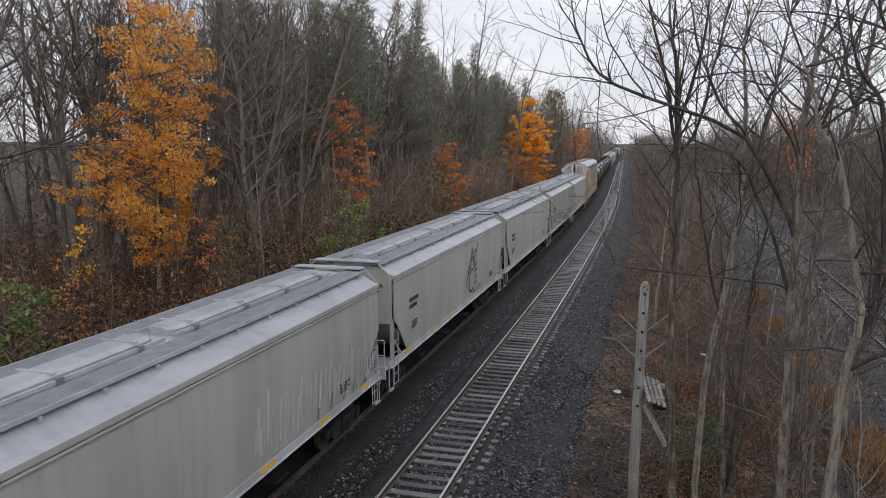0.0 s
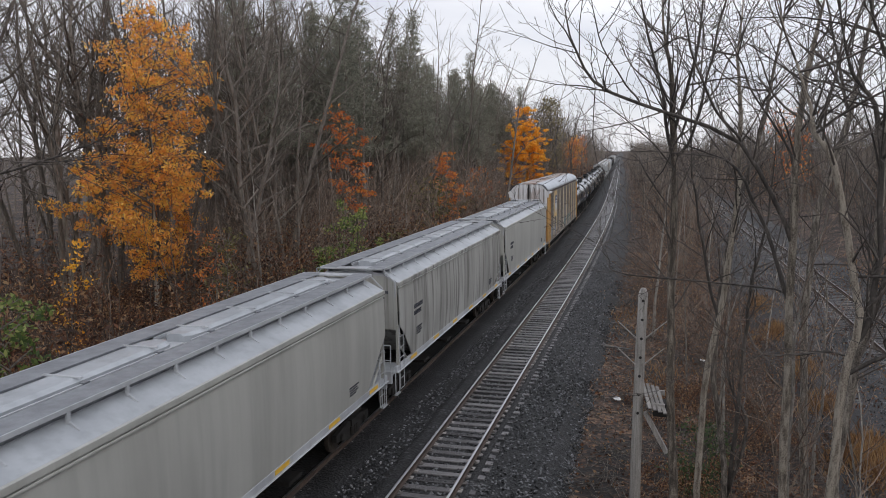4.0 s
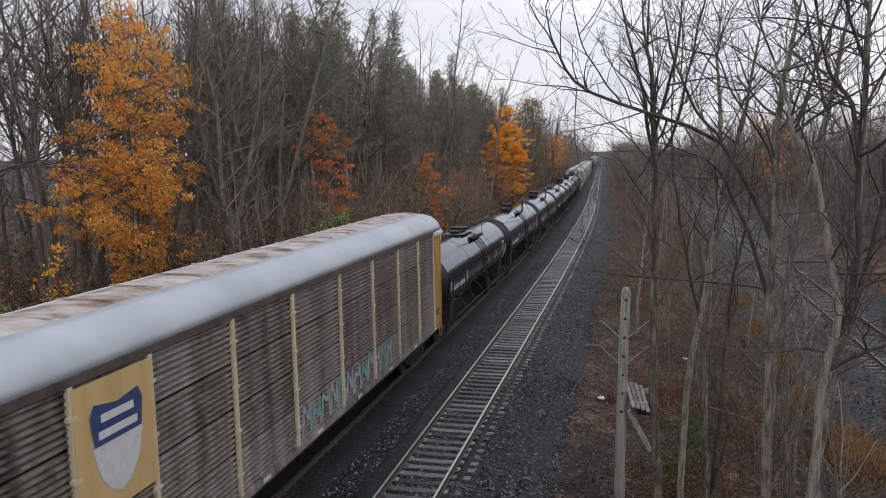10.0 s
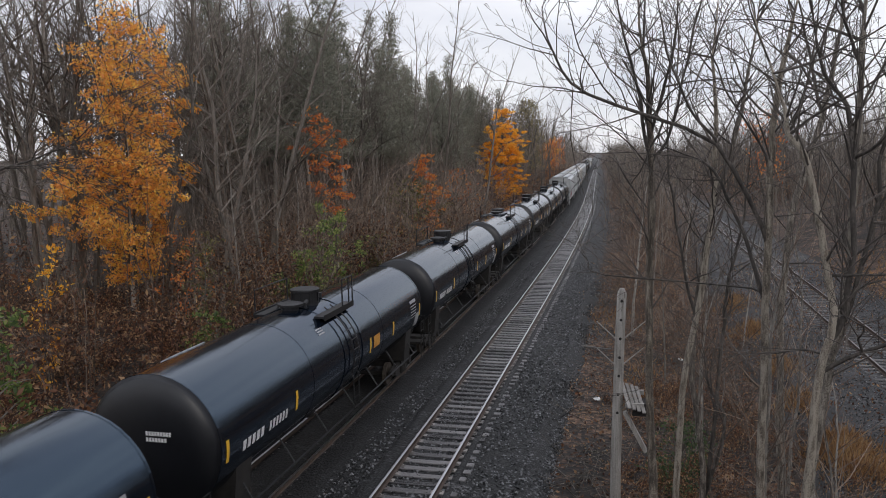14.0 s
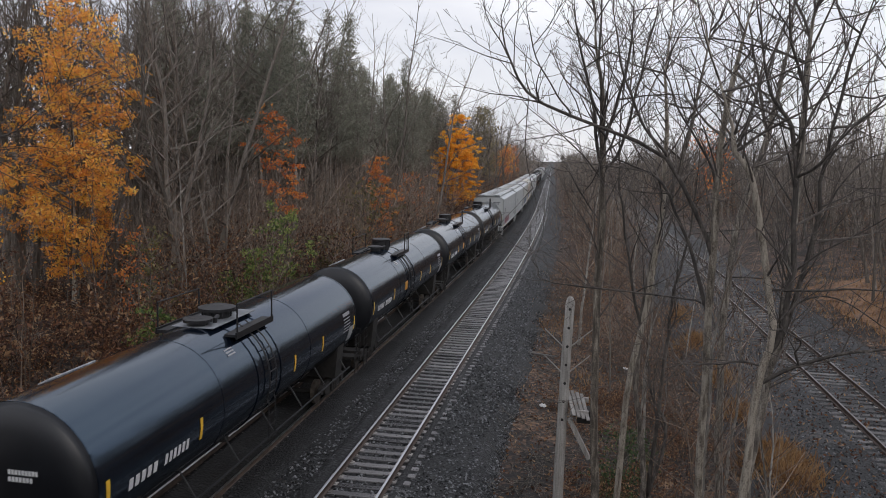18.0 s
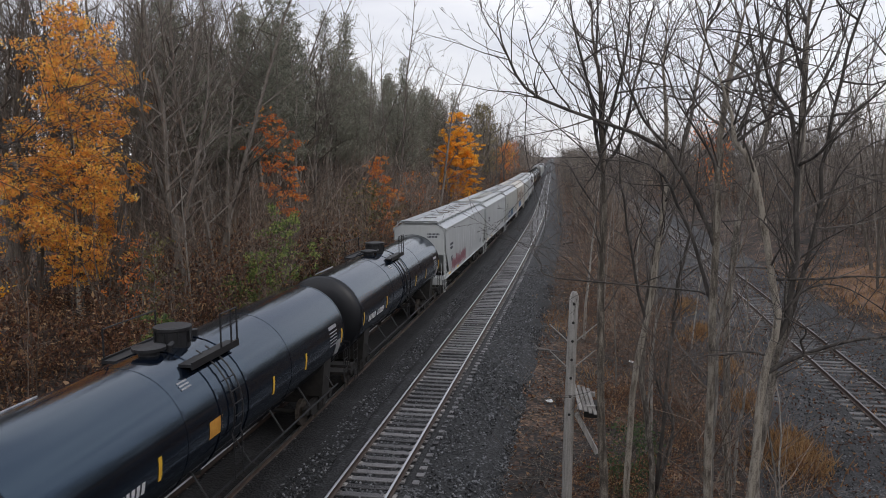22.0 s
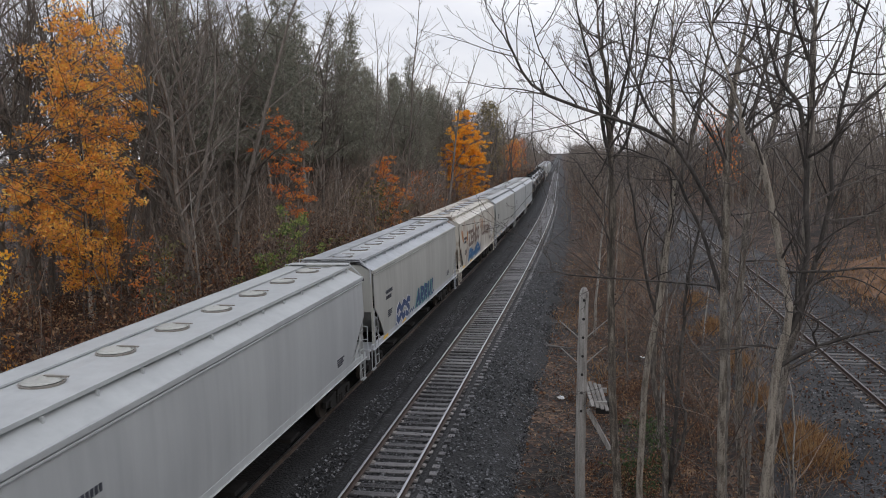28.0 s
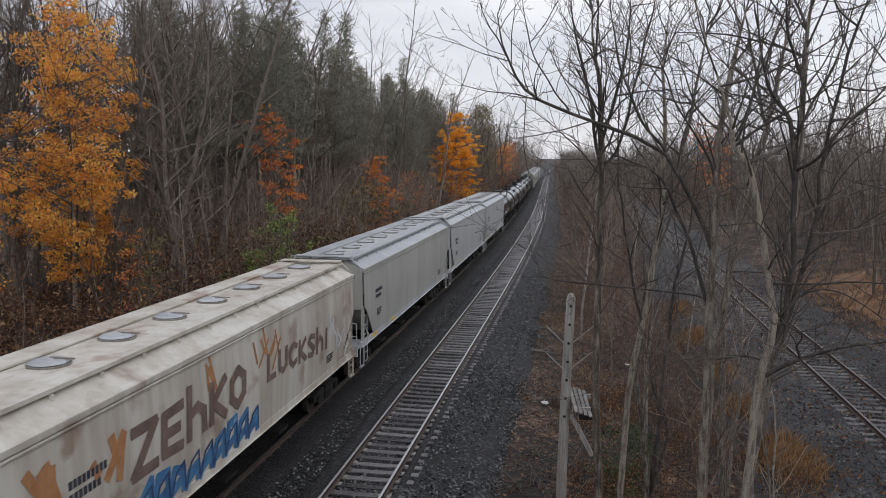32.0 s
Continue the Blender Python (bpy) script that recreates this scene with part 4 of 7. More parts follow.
    for y in (-hl + 0.62, -hl * 0.5, 1.6, hl * 0.5, hl - 0.62):
        on_shell(y, -4, 0.12, 0.5, M["yellow_mark"], "reflector", "yellow reflective strip")
    for k in range(5):
        on_shell(-hl + 1.35 + k * 0.21, -9, 0.14, 0.24, M["white_mark"], "lettering")
    for k in range(6):
        on_shell(-hl + 2.6 + k * 0.17, -9, 0.11, 0.24, M["white_mark"], "lettering")
    for k in range(5):
        on_shell(hl - 1.5, 8 - k * 4, 0.75 - 0.1 * (k % 2), 0.04, M["grey_mark"], "small_lettering")
    on_shell(hl - 1.5, 14, 0.75, 0.12, M["grey_mark"], "lettering")
    if placard is not None:
        on_shell(placard, -3, 0.62, 0.4, M["orange_mark"], "placard", "orange placard")
    on_shell(hl - 0.95, -16, 0.5, 0.55, M["grey_mark"], "data_panel", "pale grey data panel")
    for k in range(3):
        on_shell(ring_y - 1.6, 46 - 3 * k, 0.4, 0.04, M["grey_mark"], "small_lettering")
    return car


SADDLE = [(-1.25, 0.8), (1.25, 0.8), (1.38, 2.1), (1.2, 1.78), (0.9, 1.5), (0.5, 1.32), (0, 1.24), (-0.5, 1.32), (-0.9, 1.5), (-1.2, 1.78), (-1.38, 2.1)]


def autorack(pitch):
    """A tall enclosed car carrier: corrugated side screens between posts, curved roof, folding end doors."""
    car = tagged(new("autorack_car"), "tall car carrier with grey screens, yellow ends and rusted roof", "freight car", "cars of the freight train")
    hl, hw, z0, z1 = pitch / 2 - 0.58, 1.5, 1.4, 5.3
    sec = [(-hw - 0.04, 5.42), (-hw - 0.02, 5.58), (-hw + 0.1, 5.78), (-hw + 0.32, 5.94), (-hw + 0.6, 6.04), (-0.62, 6.08), (-0.6, 6.03), (-hw + 0.6, 5.99), (-hw + 0.34, 5.89),
           (-hw + 0.15, 5.75), (-hw + 0.04, 5.57), (-hw + 0.0, 5.42)]
    for sg in (-1, 1):
        for q in range(9):
            y0, y1 = -hl - 0.1 + (2 * hl + 0.2) * q / 9, -hl - 0.1 + (2 * hl + 0.2) * (q + 1) / 9
            g = Geo().loft([[(-sg * x, y, z + (0.0 if q % 2 else 0.004)) for x, z in sec] for y in (y0, y1)], cap=False)
            part("roof_sheet", g, M["rack_roof"], car, "curved pale silver roof sheet", smooth=True)
    crown = Geo().loft([[(x, y, z) for x, z in ((-0.64, 6.075), (-0.35, 6.115), (0, 6.13), (0.35, 6.115), (0.64, 6.075), (0.64, 6.0), (-0.64, 6.0))] for y in (-hl - 0.1, hl + 0.1)])
    cr = part("roof_crown", crown, M["rack_rust"], car, "rust-streaked flat roof crown")
    for i in range(18):
        y = -hl + 2 * hl * (i + 0.5) / 18
        part("roof_seam", Geo().box(0, y, 6.135, 1.2, 0.05, 0.025), M["rack_rust"], cr)
    posts = [-hl + 1.75, -9.0, -7.05, -4.2, -1.3, 1.8, 4.6, 7.3, 9.9, hl - 1.05]
    for sg in (-1, 1):
        part("roof_rail", Geo().box(sg * (hw + 0.01), 0, z1 + 0.07, 0.1, 2 * hl, 0.15), M["rack_rail"], car, "dark rusted roof rail")
        part("side_sill", Geo().box(sg * hw, 0, z0 - 0.07, 0.12, 2 * hl + 0.2, 0.2), M["rack_panel"], car)
        for e, w in ((-1, 1.75), (1, 1.05)):
            y0 = e * (hl - w / 2)
            g = Geo().box(sg * hw, y0, (z0 + z1) / 2, 0.06, w - 0.02, z1 - z0)
            yp = part("end_side_panel", g, M["rack_yellow"], car, "stained yellow end panel with rivets")
            for k in (-1, 1):
                part("panel_edge", Geo().box(sg * (hw + 0.045), y0 + k * (w / 2 - 0.05), (z0 + z1) / 2, 0.05, 0.09, z1 - z0), M["rack_yellow"], yp)
            for k in range(9):
                part("panel_rivet", Geo().box(sg * (hw + 0.034), y0 - w / 2 + 0.2, z0 + 0.3 + k * 0.42, 0.016, 0.05, 0.03), M["rack_rail"], yp)
            ladder(car, sg * (hw + 0.1), y0 + e * (w / 2 - 0.35), z0 - 0.5, z1 - 0.2, M["rack_yellow"])
            if sg > 0:
                bars(car, hw + 0.045, y0, 1.95, 0.7, 0.3, 2, M["dark_mark"])
        for a, b in zip(posts, posts[1:]):
            for j in range(4):
                za = z0 + 0.014 + (z1 - z0) * j / 4
                zb = z0 + (z1 - z0) * (j + 1) / 4 - 0.014
                k = 8
                st = (zb - za) / k
                pr = []
                for q in range(k):
                    pr += [(hw - 0.07, za + st * q), (hw - 0.07, za + st * (q + 0.42)), (hw + 0.018, za + st * (q + 0.5)), (hw + 0.018, za + st * (q + 0.82))]
                pr.append((hw - 0.07, zb))
                g = Geo().loft([[(sg * x, yy, z) for x, z in pr] for yy in (a + 0.04, b - 0.04)], closed=False)
                part("screen_panel", g, M["rack_panel"], car, "corrugated grey side screen")
        for y in posts:
            post = part("post", Geo().box(sg * (hw + 0.03), y, (z0 + z1) / 2, 0.08, 0.1, z1 - z0), M["post_cream"], car, "faded cream side post")
            for k in range(4):
                part("post_bracket", Geo().box(sg * (hw + 0.05), y, z0 + (z1 - z0) * (k + 0.5) / 4, 0.07, 0.2, 0.07), M["post_cream"], post)
    # white corner caps between the roof and the yellow panels
    for sg in (-1, 1):
        for e, w in ((-1, 1.75), (1, 1.05)):
            g = Geo().box(sg * (hw + 0.06), e * (hl - w / 2), z1 + 0.02, 0.2, w + 0.15, 0.16)
            g.box(sg * (hw + 0.02), e * (hl + 0.02), z1 - 0.1, 0.14, 0.12, 0.5)
            part("corner_cap", bevelled(g.mesh("corner_cap", M["rack_white"]), 0.015), M["rack_white"], car, "dirty white corner cap")
    # emblem panel near the leading end: a pale board with a shield
    x = hw + 0.078
    yb = -8.03
    part("emblem_board", Geo().box(x, yb, 4.15, 0.012, 1.95, 2.2), M["rack_board"], car, "yellow board with a plain emblem")
    sh = Geo().loft([[(x + q, yb + a * 0.68, 4.08 + b * 0.8) for a, b in ((-0.85, 0.55), (0.85, 0.55), (0.9, 0.1), (0.7, -0.5), (0.35, -0.85), (0, -0.98), (-0.35, -0.85), (-0.7, -0.5), (-0.9, 0.1))] for q in (0.012, 0.018)])
    part("emblem_shield", sh, M["white_mark"], car, "white shield shape")
    bl = Geo().loft([[(x + q, yb + a * 0.68, 4.08 + b * 0.8) for a, b in ((-0.8, 1.0), (0.0, 0.88), (0.8, 1.0), (0.95, 0.75), (0.86, 0.15), (-0.86, 0.15), (-0.95, 0.75))] for q in (0.02, 0.026)])
    part("emblem_crest", bl, M["blue_mark"], car, "dark blue crest shape")
    for zz, w in ((4.62, 0.8), (4.36, 0.95)):
        part("emblem_bar", Geo().box(x + 0.03, yb, zz, 0.006, w, 0.13), M["white_mark"], car)
    for e in (-1, 1):
        for sg in (-1, 1):
            up, lo = Geo(), Geo()
            for geo, a, b in ((up, 3.98, 5.5), (lo, 1.2, 3.98)):
                k = 4
                st = (hw - 0.06) / k
                pr = []
                for q in range(k):
                    xx = 0.04 + st * q
                    pr += [(xx, 0.0), (xx + st * 0.38, 0.0), (xx + st * 0.46, 0.1), (xx + st * 0.92, 0.1)]
                pr.append((hw - 0.02, 0.0))
                zt = [b] * len(pr)
                if geo is up:
                    zt = [6.02 - 0.6 * max(0, (p[0] - 0.75) / (hw - 0.75)) ** 2 for p in pr]
                geo.loft([[(sg * p[0], e * (hl + p[1]), a) for p in pr], [(sg * p[0], e * (hl + p[1]), z) for p, z in zip(pr, zt)]], closed=False)
                geo.loft([[(sg * p[0], e * (hl - 0.04), a) for p in pr], [(sg * p[0], e * (hl - 0.04), z) for p, z in zip(pr, zt)]], closed=False)
            d = part("end_door", lo, M["rack_rusty"], car, "rust-streaked yellow end door")
            ud = part("upper_door", up, M["rack_white"], car, "dirty white corrugated upper end door")
            for q in range(4):
                xx = 0.04 + st * (q + 0.19)
                # dark strip on the groove's floor, in place of its shade
                part("door_groove", Geo().box(sg * xx, e * (hl + 0.006), 4.86, st * 0.15, 0.012, 1.7 if q < 3 else 1.5), M["hatch_dark"], ud, "dark strip for the shade in the groove between door ribs")
            part("door_edge", Geo().tube([(sg * 0.03, e * (hl + 0.07), 1.2), (sg * 0.03, e * (hl + 0.07), 5.95)], 0.035, 6), M["under"], d)
        part("end_sill", Geo().box(0, e * (hl + 0.12), 1.15, 2.9, 0.45, 0.3), M["under"], car)
        truck(car, e * (hl - 2.4))
        coupler(car, e * (hl + 0.2), e, 0.25)
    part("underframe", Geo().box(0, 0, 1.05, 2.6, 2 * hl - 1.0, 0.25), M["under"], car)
    for i in range(9):
        part("reflector", Geo().box(hw + 0.066, -hl + 1 + (2 * hl - 2) * i / 8, 1.33, 0.008, 0.35, 0.08), M["white_mark"], car)
    # faded spray-painted letters low on the side
    rnd = random.Random(5)
    for y0, n, mats in ((-hl + 2.0, 7, ("faded_tag", "faded_tag")), (-1.0, 12, ("faded_tag", "green_tag", "faded_tag"))):
        for i in range(n):
            y = y0 + i * 0.62
            pts = [(y, 1.5), (y + 0.12, 2.1 + 0.35 * rnd.random()), (y + 0.4, 1.7 + 0.3 * rnd.random()), (y + 0.5, 2.3), (y + 0.55, 1.5)]
            g = Geo()
            for (a, b), (c, d) in zip(pts, pts[1:]):
                v = Vector((0, c - a, d - b)).normalized()
                nn = Vector((0, -v.z, v.y)) * 0.06
                g.add([(hw + 0.022, a + nn.y, b + nn.z), (hw + 0.022, c + nn.y, d + nn.z), (hw + 0.022, c - nn.y, d - nn.z), (hw + 0.022, a - nn.y, b - nn.z)], [(3, 2, 1, 0)])
            part("spray_stroke", g, M[mats[i % len(mats)]], car, "faded spray-paint letter")
    return car


def strokes(car, lines, mat, lift=0.012, w=0.1, name="spray_stroke", label="spray-paint stroke"):
    """Hand-sprayed marks on the side: bent flat lines."""
    for pts in lines:
        g = Geo()
        for (y0, z0), (y1, z1) in zip(pts, pts[1:]):
            d = Vector((0, y1 - y0, z1 - z0))
            if d.length < 1e-4:
                continue
            d.normalize()
            nrm = Vector((0, -d.z, d.y)) * w / 2
            e = d * w * 0.35
            for q in ((side_x(z0) + lift, side_x(z1) + lift),):
                g.add([(q[0], y0 - e.y + nrm.y, z0 - e.z + nrm.z), (q[1], y1 + e.y + nrm.y, z1 + e.z + nrm.z), (q[1], y1 + e.y - nrm.y, z1 + e.z - nrm.z), (q[0], y0 - e.y - nrm.y, z0 - e.z - nrm.z)], [(3, 2, 1, 0)])
        part(name, g, mat, car, label)


# ends of the cars along the line at the start, and what each car is
TRAIN = []


def build_train():
    s = 3.4
    def put(make, pitch, *args, **kw):
        nonlocal s
        car = make(pitch, *args, **kw)
        TRAIN.append((car, s + pitch / 2))
        s += pitch
        return car
    grey, streak, white, cream = M["hop_grey"], M["hop_streak"], M["hop_white"], M["hop_cream"]
    rg, rb, us = M["roof_grey"], M["roof_bright"], M["under"]
    lab = "light grey covered hopper car with long roof hatches"
    first = put(hopper, 18.9, grey, rg, rb, "trough", "light grey covered hopper car with pale streaks low on its side", posts=False)
    b = put(hopper, 19.1, grey, rg, rb, "trough", "light grey covered hopper car with a dark sprayed figure", posts=False)
    put(hopper, 19.0, grey, rg, rb, "trough", lab)
    put(hopper, 18.7, streak, rg, rb, "trough", "grey covered hopper car with heavy dark streaks and roof posts")
    put(hopper, 18.9, grey, rg, rb, "trough", lab, posts=False)
    rack = put(autorack, 27.7)
    tk = "glossy black tank car with yellow reflective strips and white lettering"
    for i in range(7):
        put(tank, 17.69, tk, (0.9, 0.1, 0.0, -0.2, -0.7, -0.7, -0.3)[i], i not in (0, 3), (None, 2.2, None, None, -1.7, -1.7, None)[i])
    lw = "white covered hopper car with round roof hatches"
    h1 = put(hopper, 19.9, white, white, rb, "round", "white covered hopper car with wine-red spray paint", posts=False, walk_m=rg)
    put(hopper, 19.1, white, white, white, "round", lw, posts=False, hatch_m=M["hop_grey"])
    h3 = put(hopper, 19.0, grey, rg, rb, "round", "grey covered hopper car with blue and green spray paint", posts=False, walk_m=rg, deck_m=white)
    h4 = put(hopper, 18.8, cream, cream, cream, "round", "stained cream covered hopper car with large sprayed lettering", posts=False)
    put(hopper, 19.6, grey, rg, rb, "round", "clean grey covered hopper car with round hatches", posts=False, walk_m=rg, deck_m=white)
    put(hopper, 18.6, white, white, rb, "round", lw, posts=False)
    put(hopper, 18.6, white, white, rb, "round", lw, posts=False)
    for i in range(6):
        put(tank, 17.69, tk)
    for i in range(6):
        put(hopper, 19.0, white if i % 2 else grey, rg, rb, "round", lw if i % 2 else lab, posts=False)
    spray(first, b, h1, h3, h4)


LETTERS = {
    "Z": [[(0, 1), (0.9, 1), (0.05, 0), (0.95, 0)]], "E": [[(0.9, 1), (0.1, 0.95), (0.1, 0.05), (0.9, 0)], [(0.1, 0.5), (0.75, 0.5)]],
    "H": [[(0.1, 1.25), (0.1, 0)], [(0.1, 0.55), (0.5, 0.7), (0.85, 0.5), (0.9, 0)]], "K": [[(0.1, 1), (0.1, 0)], [(0.85, 1), (0.15, 0.5), (0.9, 0)]],
    "O": [[(0.5, 1), (0.1, 0.75), (0.1, 0.25), (0.5, 0), (0.9, 0.25), (0.9, 0.75), (0.5, 1)]], "L": [[(0.1, 1), (0.1, 0), (0.8, 0)]],
    "U": [[(0.1, 1), (0.12, 0.2), (0.5, 0), (0.85, 0.2), (0.9, 1)]], "C": [[(0.9, 0.85), (0.5, 1), (0.1, 0.7), (0.1, 0.3), (0.5, 0), (0.9, 0.15)]],
    "S": [[(0.9, 0.9), (0.4, 1), (0.1, 0.75), (0.85, 0.3), (0.6, 0), (0.1, 0.1)]], "I": [[(0.3, 1), (0.3, 0)]],
    "A": [[(0.05, 0), (0.45, 1), (0.95, 0)], [(0.2, 0.4), (0.8, 0.4)]], "R": [[(0.1, 0), (0.1, 1), (0.8, 0.85), (0.7, 0.5), (0.1, 0.45), (0.9, 0)]],
}


def word(car, text, y0, y1, z0, z1, mat, w=0.12, lean=0.0, drop=0.0, lift=0.018):
    """Sprayed letters between two places along the side."""
    step = (y1 - y0) / len(text)
    lines = []
    for i, ch in enumerate(text):
        for line in LETTERS.get(ch, []):
            lines.append([(y0 + step * (i + 0.84 * a) + lean * b, z0 + drop * i + (z1 - z0) * b) for a, b in line])
    strokes(car, lines, mat, lift, w)


def spray(a, b, h1, h3, h4):
    """Sprayed figures and lettering on the hopper sides."""
    rnd = random.Random(12)
    def oval(y, z, ry, rz, a0, a1):
        return [(y + ry * math.cos(radians(a)), z + rz * math.sin(radians(a))) for a in range(a0, a1 + 1, 24)]
    strokes(b, [[(1.55, 2.95), (1.75, 3.4), (2.0, 3.85), (2.15, 3.45), (2.35, 3.05)], [(1.7, 3.35), (2.35, 3.45)], [(1.5, 3.1), (1.2, 2.9), (1.0, 2.3)],
                [(1.2, 2.9), (1.55, 2.7)], oval(1.95, 2.4, 0.46, 0.52, 50, 320), [(2.98, 2.8), (2.62, 2.72), (2.6, 2.1), (3.02, 2.2)], [(2.6, 2.42), (2.92, 2.48)],
                oval(2.66, 3.35, 0.28, 0.34, 0, 360), [(2.85, 3.6), (3.1, 3.95)], [(2.3, 3.1), (2.62, 2.78)]], M["dark_mark"], w=0.1)
    strokes(b, [[(3.9, 3.05), (3.85, 2.6)], [(3.85, 2.8), (4.3, 2.8)]], M["grey_mark"], w=0.06)
    strokes(b, [[(2.2, 1.9 - 0.07 * k), (3.9, 1.95 - 0.07 * k)] for k in range(4)], M["dark_mark"], w=0.025, label="thin dark stripe")
    for k in range(44):
        y, z = 1.2 + 0.16 * k + rnd.uniform(-0.1, 0.1), 1.7 + 0.5 * rnd.random()
        strokes(a, [[(y, z), (y + rnd.uniform(-0.06, 0.06), z + rnd.uniform(0.2, 0.5)), (y + 0.03, z + rnd.uniform(0.5, 1.1))]], M["smear"], 0.008 + 0.0004 * k, rnd.uniform(0.03, 0.11), label="pale painted-over smear")
    for k in range(5):
        y = 4.6 + 0.75 * k + rnd.uniform(-0.2, 0.2)
        strokes(a, [[(y, 1.65), (y + 0.02, 1.65 + rnd.uniform(0.2, 0.5))]], M["hatch_dark"], 0.018, 0.09, label="dark streak of grime")
    # pale and rusty patches first, then letters over them
    for y, z, k in ((-7.6, 3.6, "rust_tag"), (-6.0, 3.4, "rust_tag"), (0.6, 3.9, "rust_tag"), (1.4, 3.6, "rust_tag"), (-2.2, 3.95, "rust_tag"), (6.3, 3.2, "grey_tag"), (7.0, 2.6, "grey_tag")):
        lines = [[(y + rnd.uniform(-0.5, 0.5), z + rnd.uniform(-0.1, 0.35)), (y + rnd.uniform(-0.4, 0.4), z - rnd.uniform(0.2, 0.7))] for _ in range(4)]
        strokes(h4, lines, M[k], w=0.2 if y < -5 else 0.09, label="stained spray-paint patch")
    word(h4, "ZEHKO", -5.3, -0.3, 2.65, 3.5, M["brown_tag"], 0.23, 0.05, lift=0.02)
    word(h4, "LUCKSHI", 0.9, 6.2, 2.75, 3.35, M["brown_tag"], 0.17, 0.02, -0.05, lift=0.02)
    for i in range(9):
        y = -5.2 + i * 0.62
        strokes(h4, [[(y, 1.62), (y + 0.15, 2.05 + 0.25 * math.sin(i * 1.3)), (y + 0.5, 2.15 + 0.2 * math.cos(i)), (y + 0.55, 1.65)], [(y + 0.1, 1.75), (y + 0.5, 1.9)]], M["teal_tag"], w=0.22, label="blue spray-paint letter")
        strokes(h4, [[(y + 0.02, 1.6), (y + 0.2, 2.1), (y + 0.52, 2.25), (y + 0.62, 1.6)]], M["navy_tag"], 0.02, 0.06, label="dark spray-paint outline")
    word(h3, "ARRUI", -1.94, 2.16, 1.66, 2.34, M["green_tag"], 0.26, 0.16)
    word(h3, "ARRUI", -1.84, 2.26, 1.68, 2.34, M["navy_tag"], 0.2, 0.16, lift=0.026)
    word(h3, "OCS", -5.6, -3.2, 1.68, 2.35, M["grey_tag"], 0.36, 0.1)
    word(h3, "OCS", -5.55, -3.15, 1.7, 2.35, M["navy_tag"], 0.26, 0.1, lift=0.026)
    for i in range(16):
        strokes(h3, [[(-5.6 + 0.5 * i, 1.6), (-5.3 + 0.5 * i, 1.72)]], M["navy_tag"], w=0.1)
    for i in range(11):
        y = -6.9 + i * 0.52
        strokes(h1, [[(y, 1.62), (y + 0.1, 2.0 + 0.4 * rnd.random()), (y + 0.3, 1.75), (y + 0.45, 2.2 * rnd.uniform(0.95, 1.1)), (y + 0.5, 1.62)]], M["wine_tag"], w=0.2, label="wine-red spray-paint letter")
    for i in range(13):
        y = -4.5 + i * 0.95 + rnd.uniform(-0.2, 0.2)
        z = 3.0 + rnd.uniform(-0.2, 0.6)
        strokes(h1, [[(y, z + 0.45), (y + 0.1, z), (y + 0.3, z - 0.5 - rnd.random() * 0.4)]], M["grey_tag"], w=0.12, label="pale painted-over patch")


build_train()
SPEED = 9.35


def motions():
    """The train rolls towards the bridge; each car keeps to the line."""
    for car, s0 in TRAIN:
        rows = []
        for i in range(17):
            t = 2.0 * i
            p, a = along(s0 - SPEED * t, TRAIN_U)
            rows.append((t, Matrix.Translation(p) @ Matrix.Rotation(a, 4, "Z")))
        walk(car, rows)


# ---- trees and undergrowth ----
def bend(p, d, length, segs, wander, rise, rnd):
    """Points of a wandering branch that turns gently upward."""
    pts, p, d = [p.copy()], p.copy(), d.copy()
    for _ in range(segs):
        d = d + Vector((rnd.gauss(0, wander), rnd.gauss(0, wander), rnd.gauss(0, wander) + rise))
        d.normalize()
        p = p + d * (length / segs)
        pts.append(p.copy())
    return pts, d


def grow(geo, pts, r0, r1, level, rnd, spec, tips=None):
    """Skin a branch and grow its side branches. spec: a row for each level: count a metre, length ratio, angle, sides, segments, rise."""
    k = len(pts)
    sides = spec[level][3]
    if level and k == 2:
        geo.spike(pts[0], pts[1], r0)
    else:
        geo.tube(pts, [r0 + (r1 - r0) * (i / (k - 1)) ** 0.9 for i in range(k)], sides, cap=False)
    if level + 1 >= len(spec):
        if tips is not None:
            tips.append(pts[-1])
        return
    dens, ratio, ang, _, segs, rise = spec[level + 1]
    total = sum((b - a).length for a, b in zip(pts, pts[1:]))
    n = max(2, int(dens * total * rnd.uniform(0.75, 1.25)))
    turn = rnd.uniform(0, 6.28)
    for i in range(n):
        start = 0.35 if level == 0 else 0.15
        f = start + (0.99 - start) * (i + rnd.random()) / n
        x = f * (k - 1)
        j = min(int(x), k - 2)
        a, b = pts[j], pts[j + 1]
        p = a.lerp(b, x - j)
        d = (b - a).normalized()
        u = d.orthogonal().normalized()
        turn += 2.4 + rnd.uniform(-0.5, 0.5)
        side = u * math.cos(turn) + d.cross(u) * math.sin(turn)
        w = radians(ang * rnd.uniform(0.65, 1.3))
        dd = d * math.cos(w) + side * math.sin(w)
        ln = total * ratio * rnd.uniform(0.55, 1.15) * (1.15 - 0.65 * f)
        r = (r0 + (r1 - r0) * f) * 0.52
        q, _ = bend(p, dd, ln, segs, 0.13, rise, rnd)
        grow(geo, q, r, max(r * 0.25, 0.004), level + 1, rnd, spec, tips)


SAPLING = [(0, 0, 0, 5, 0, 0), (2.4, 0.3, 40, 3, 3, 0.1), (3.0, 0.45, 42, 3, 2, 0.05)]


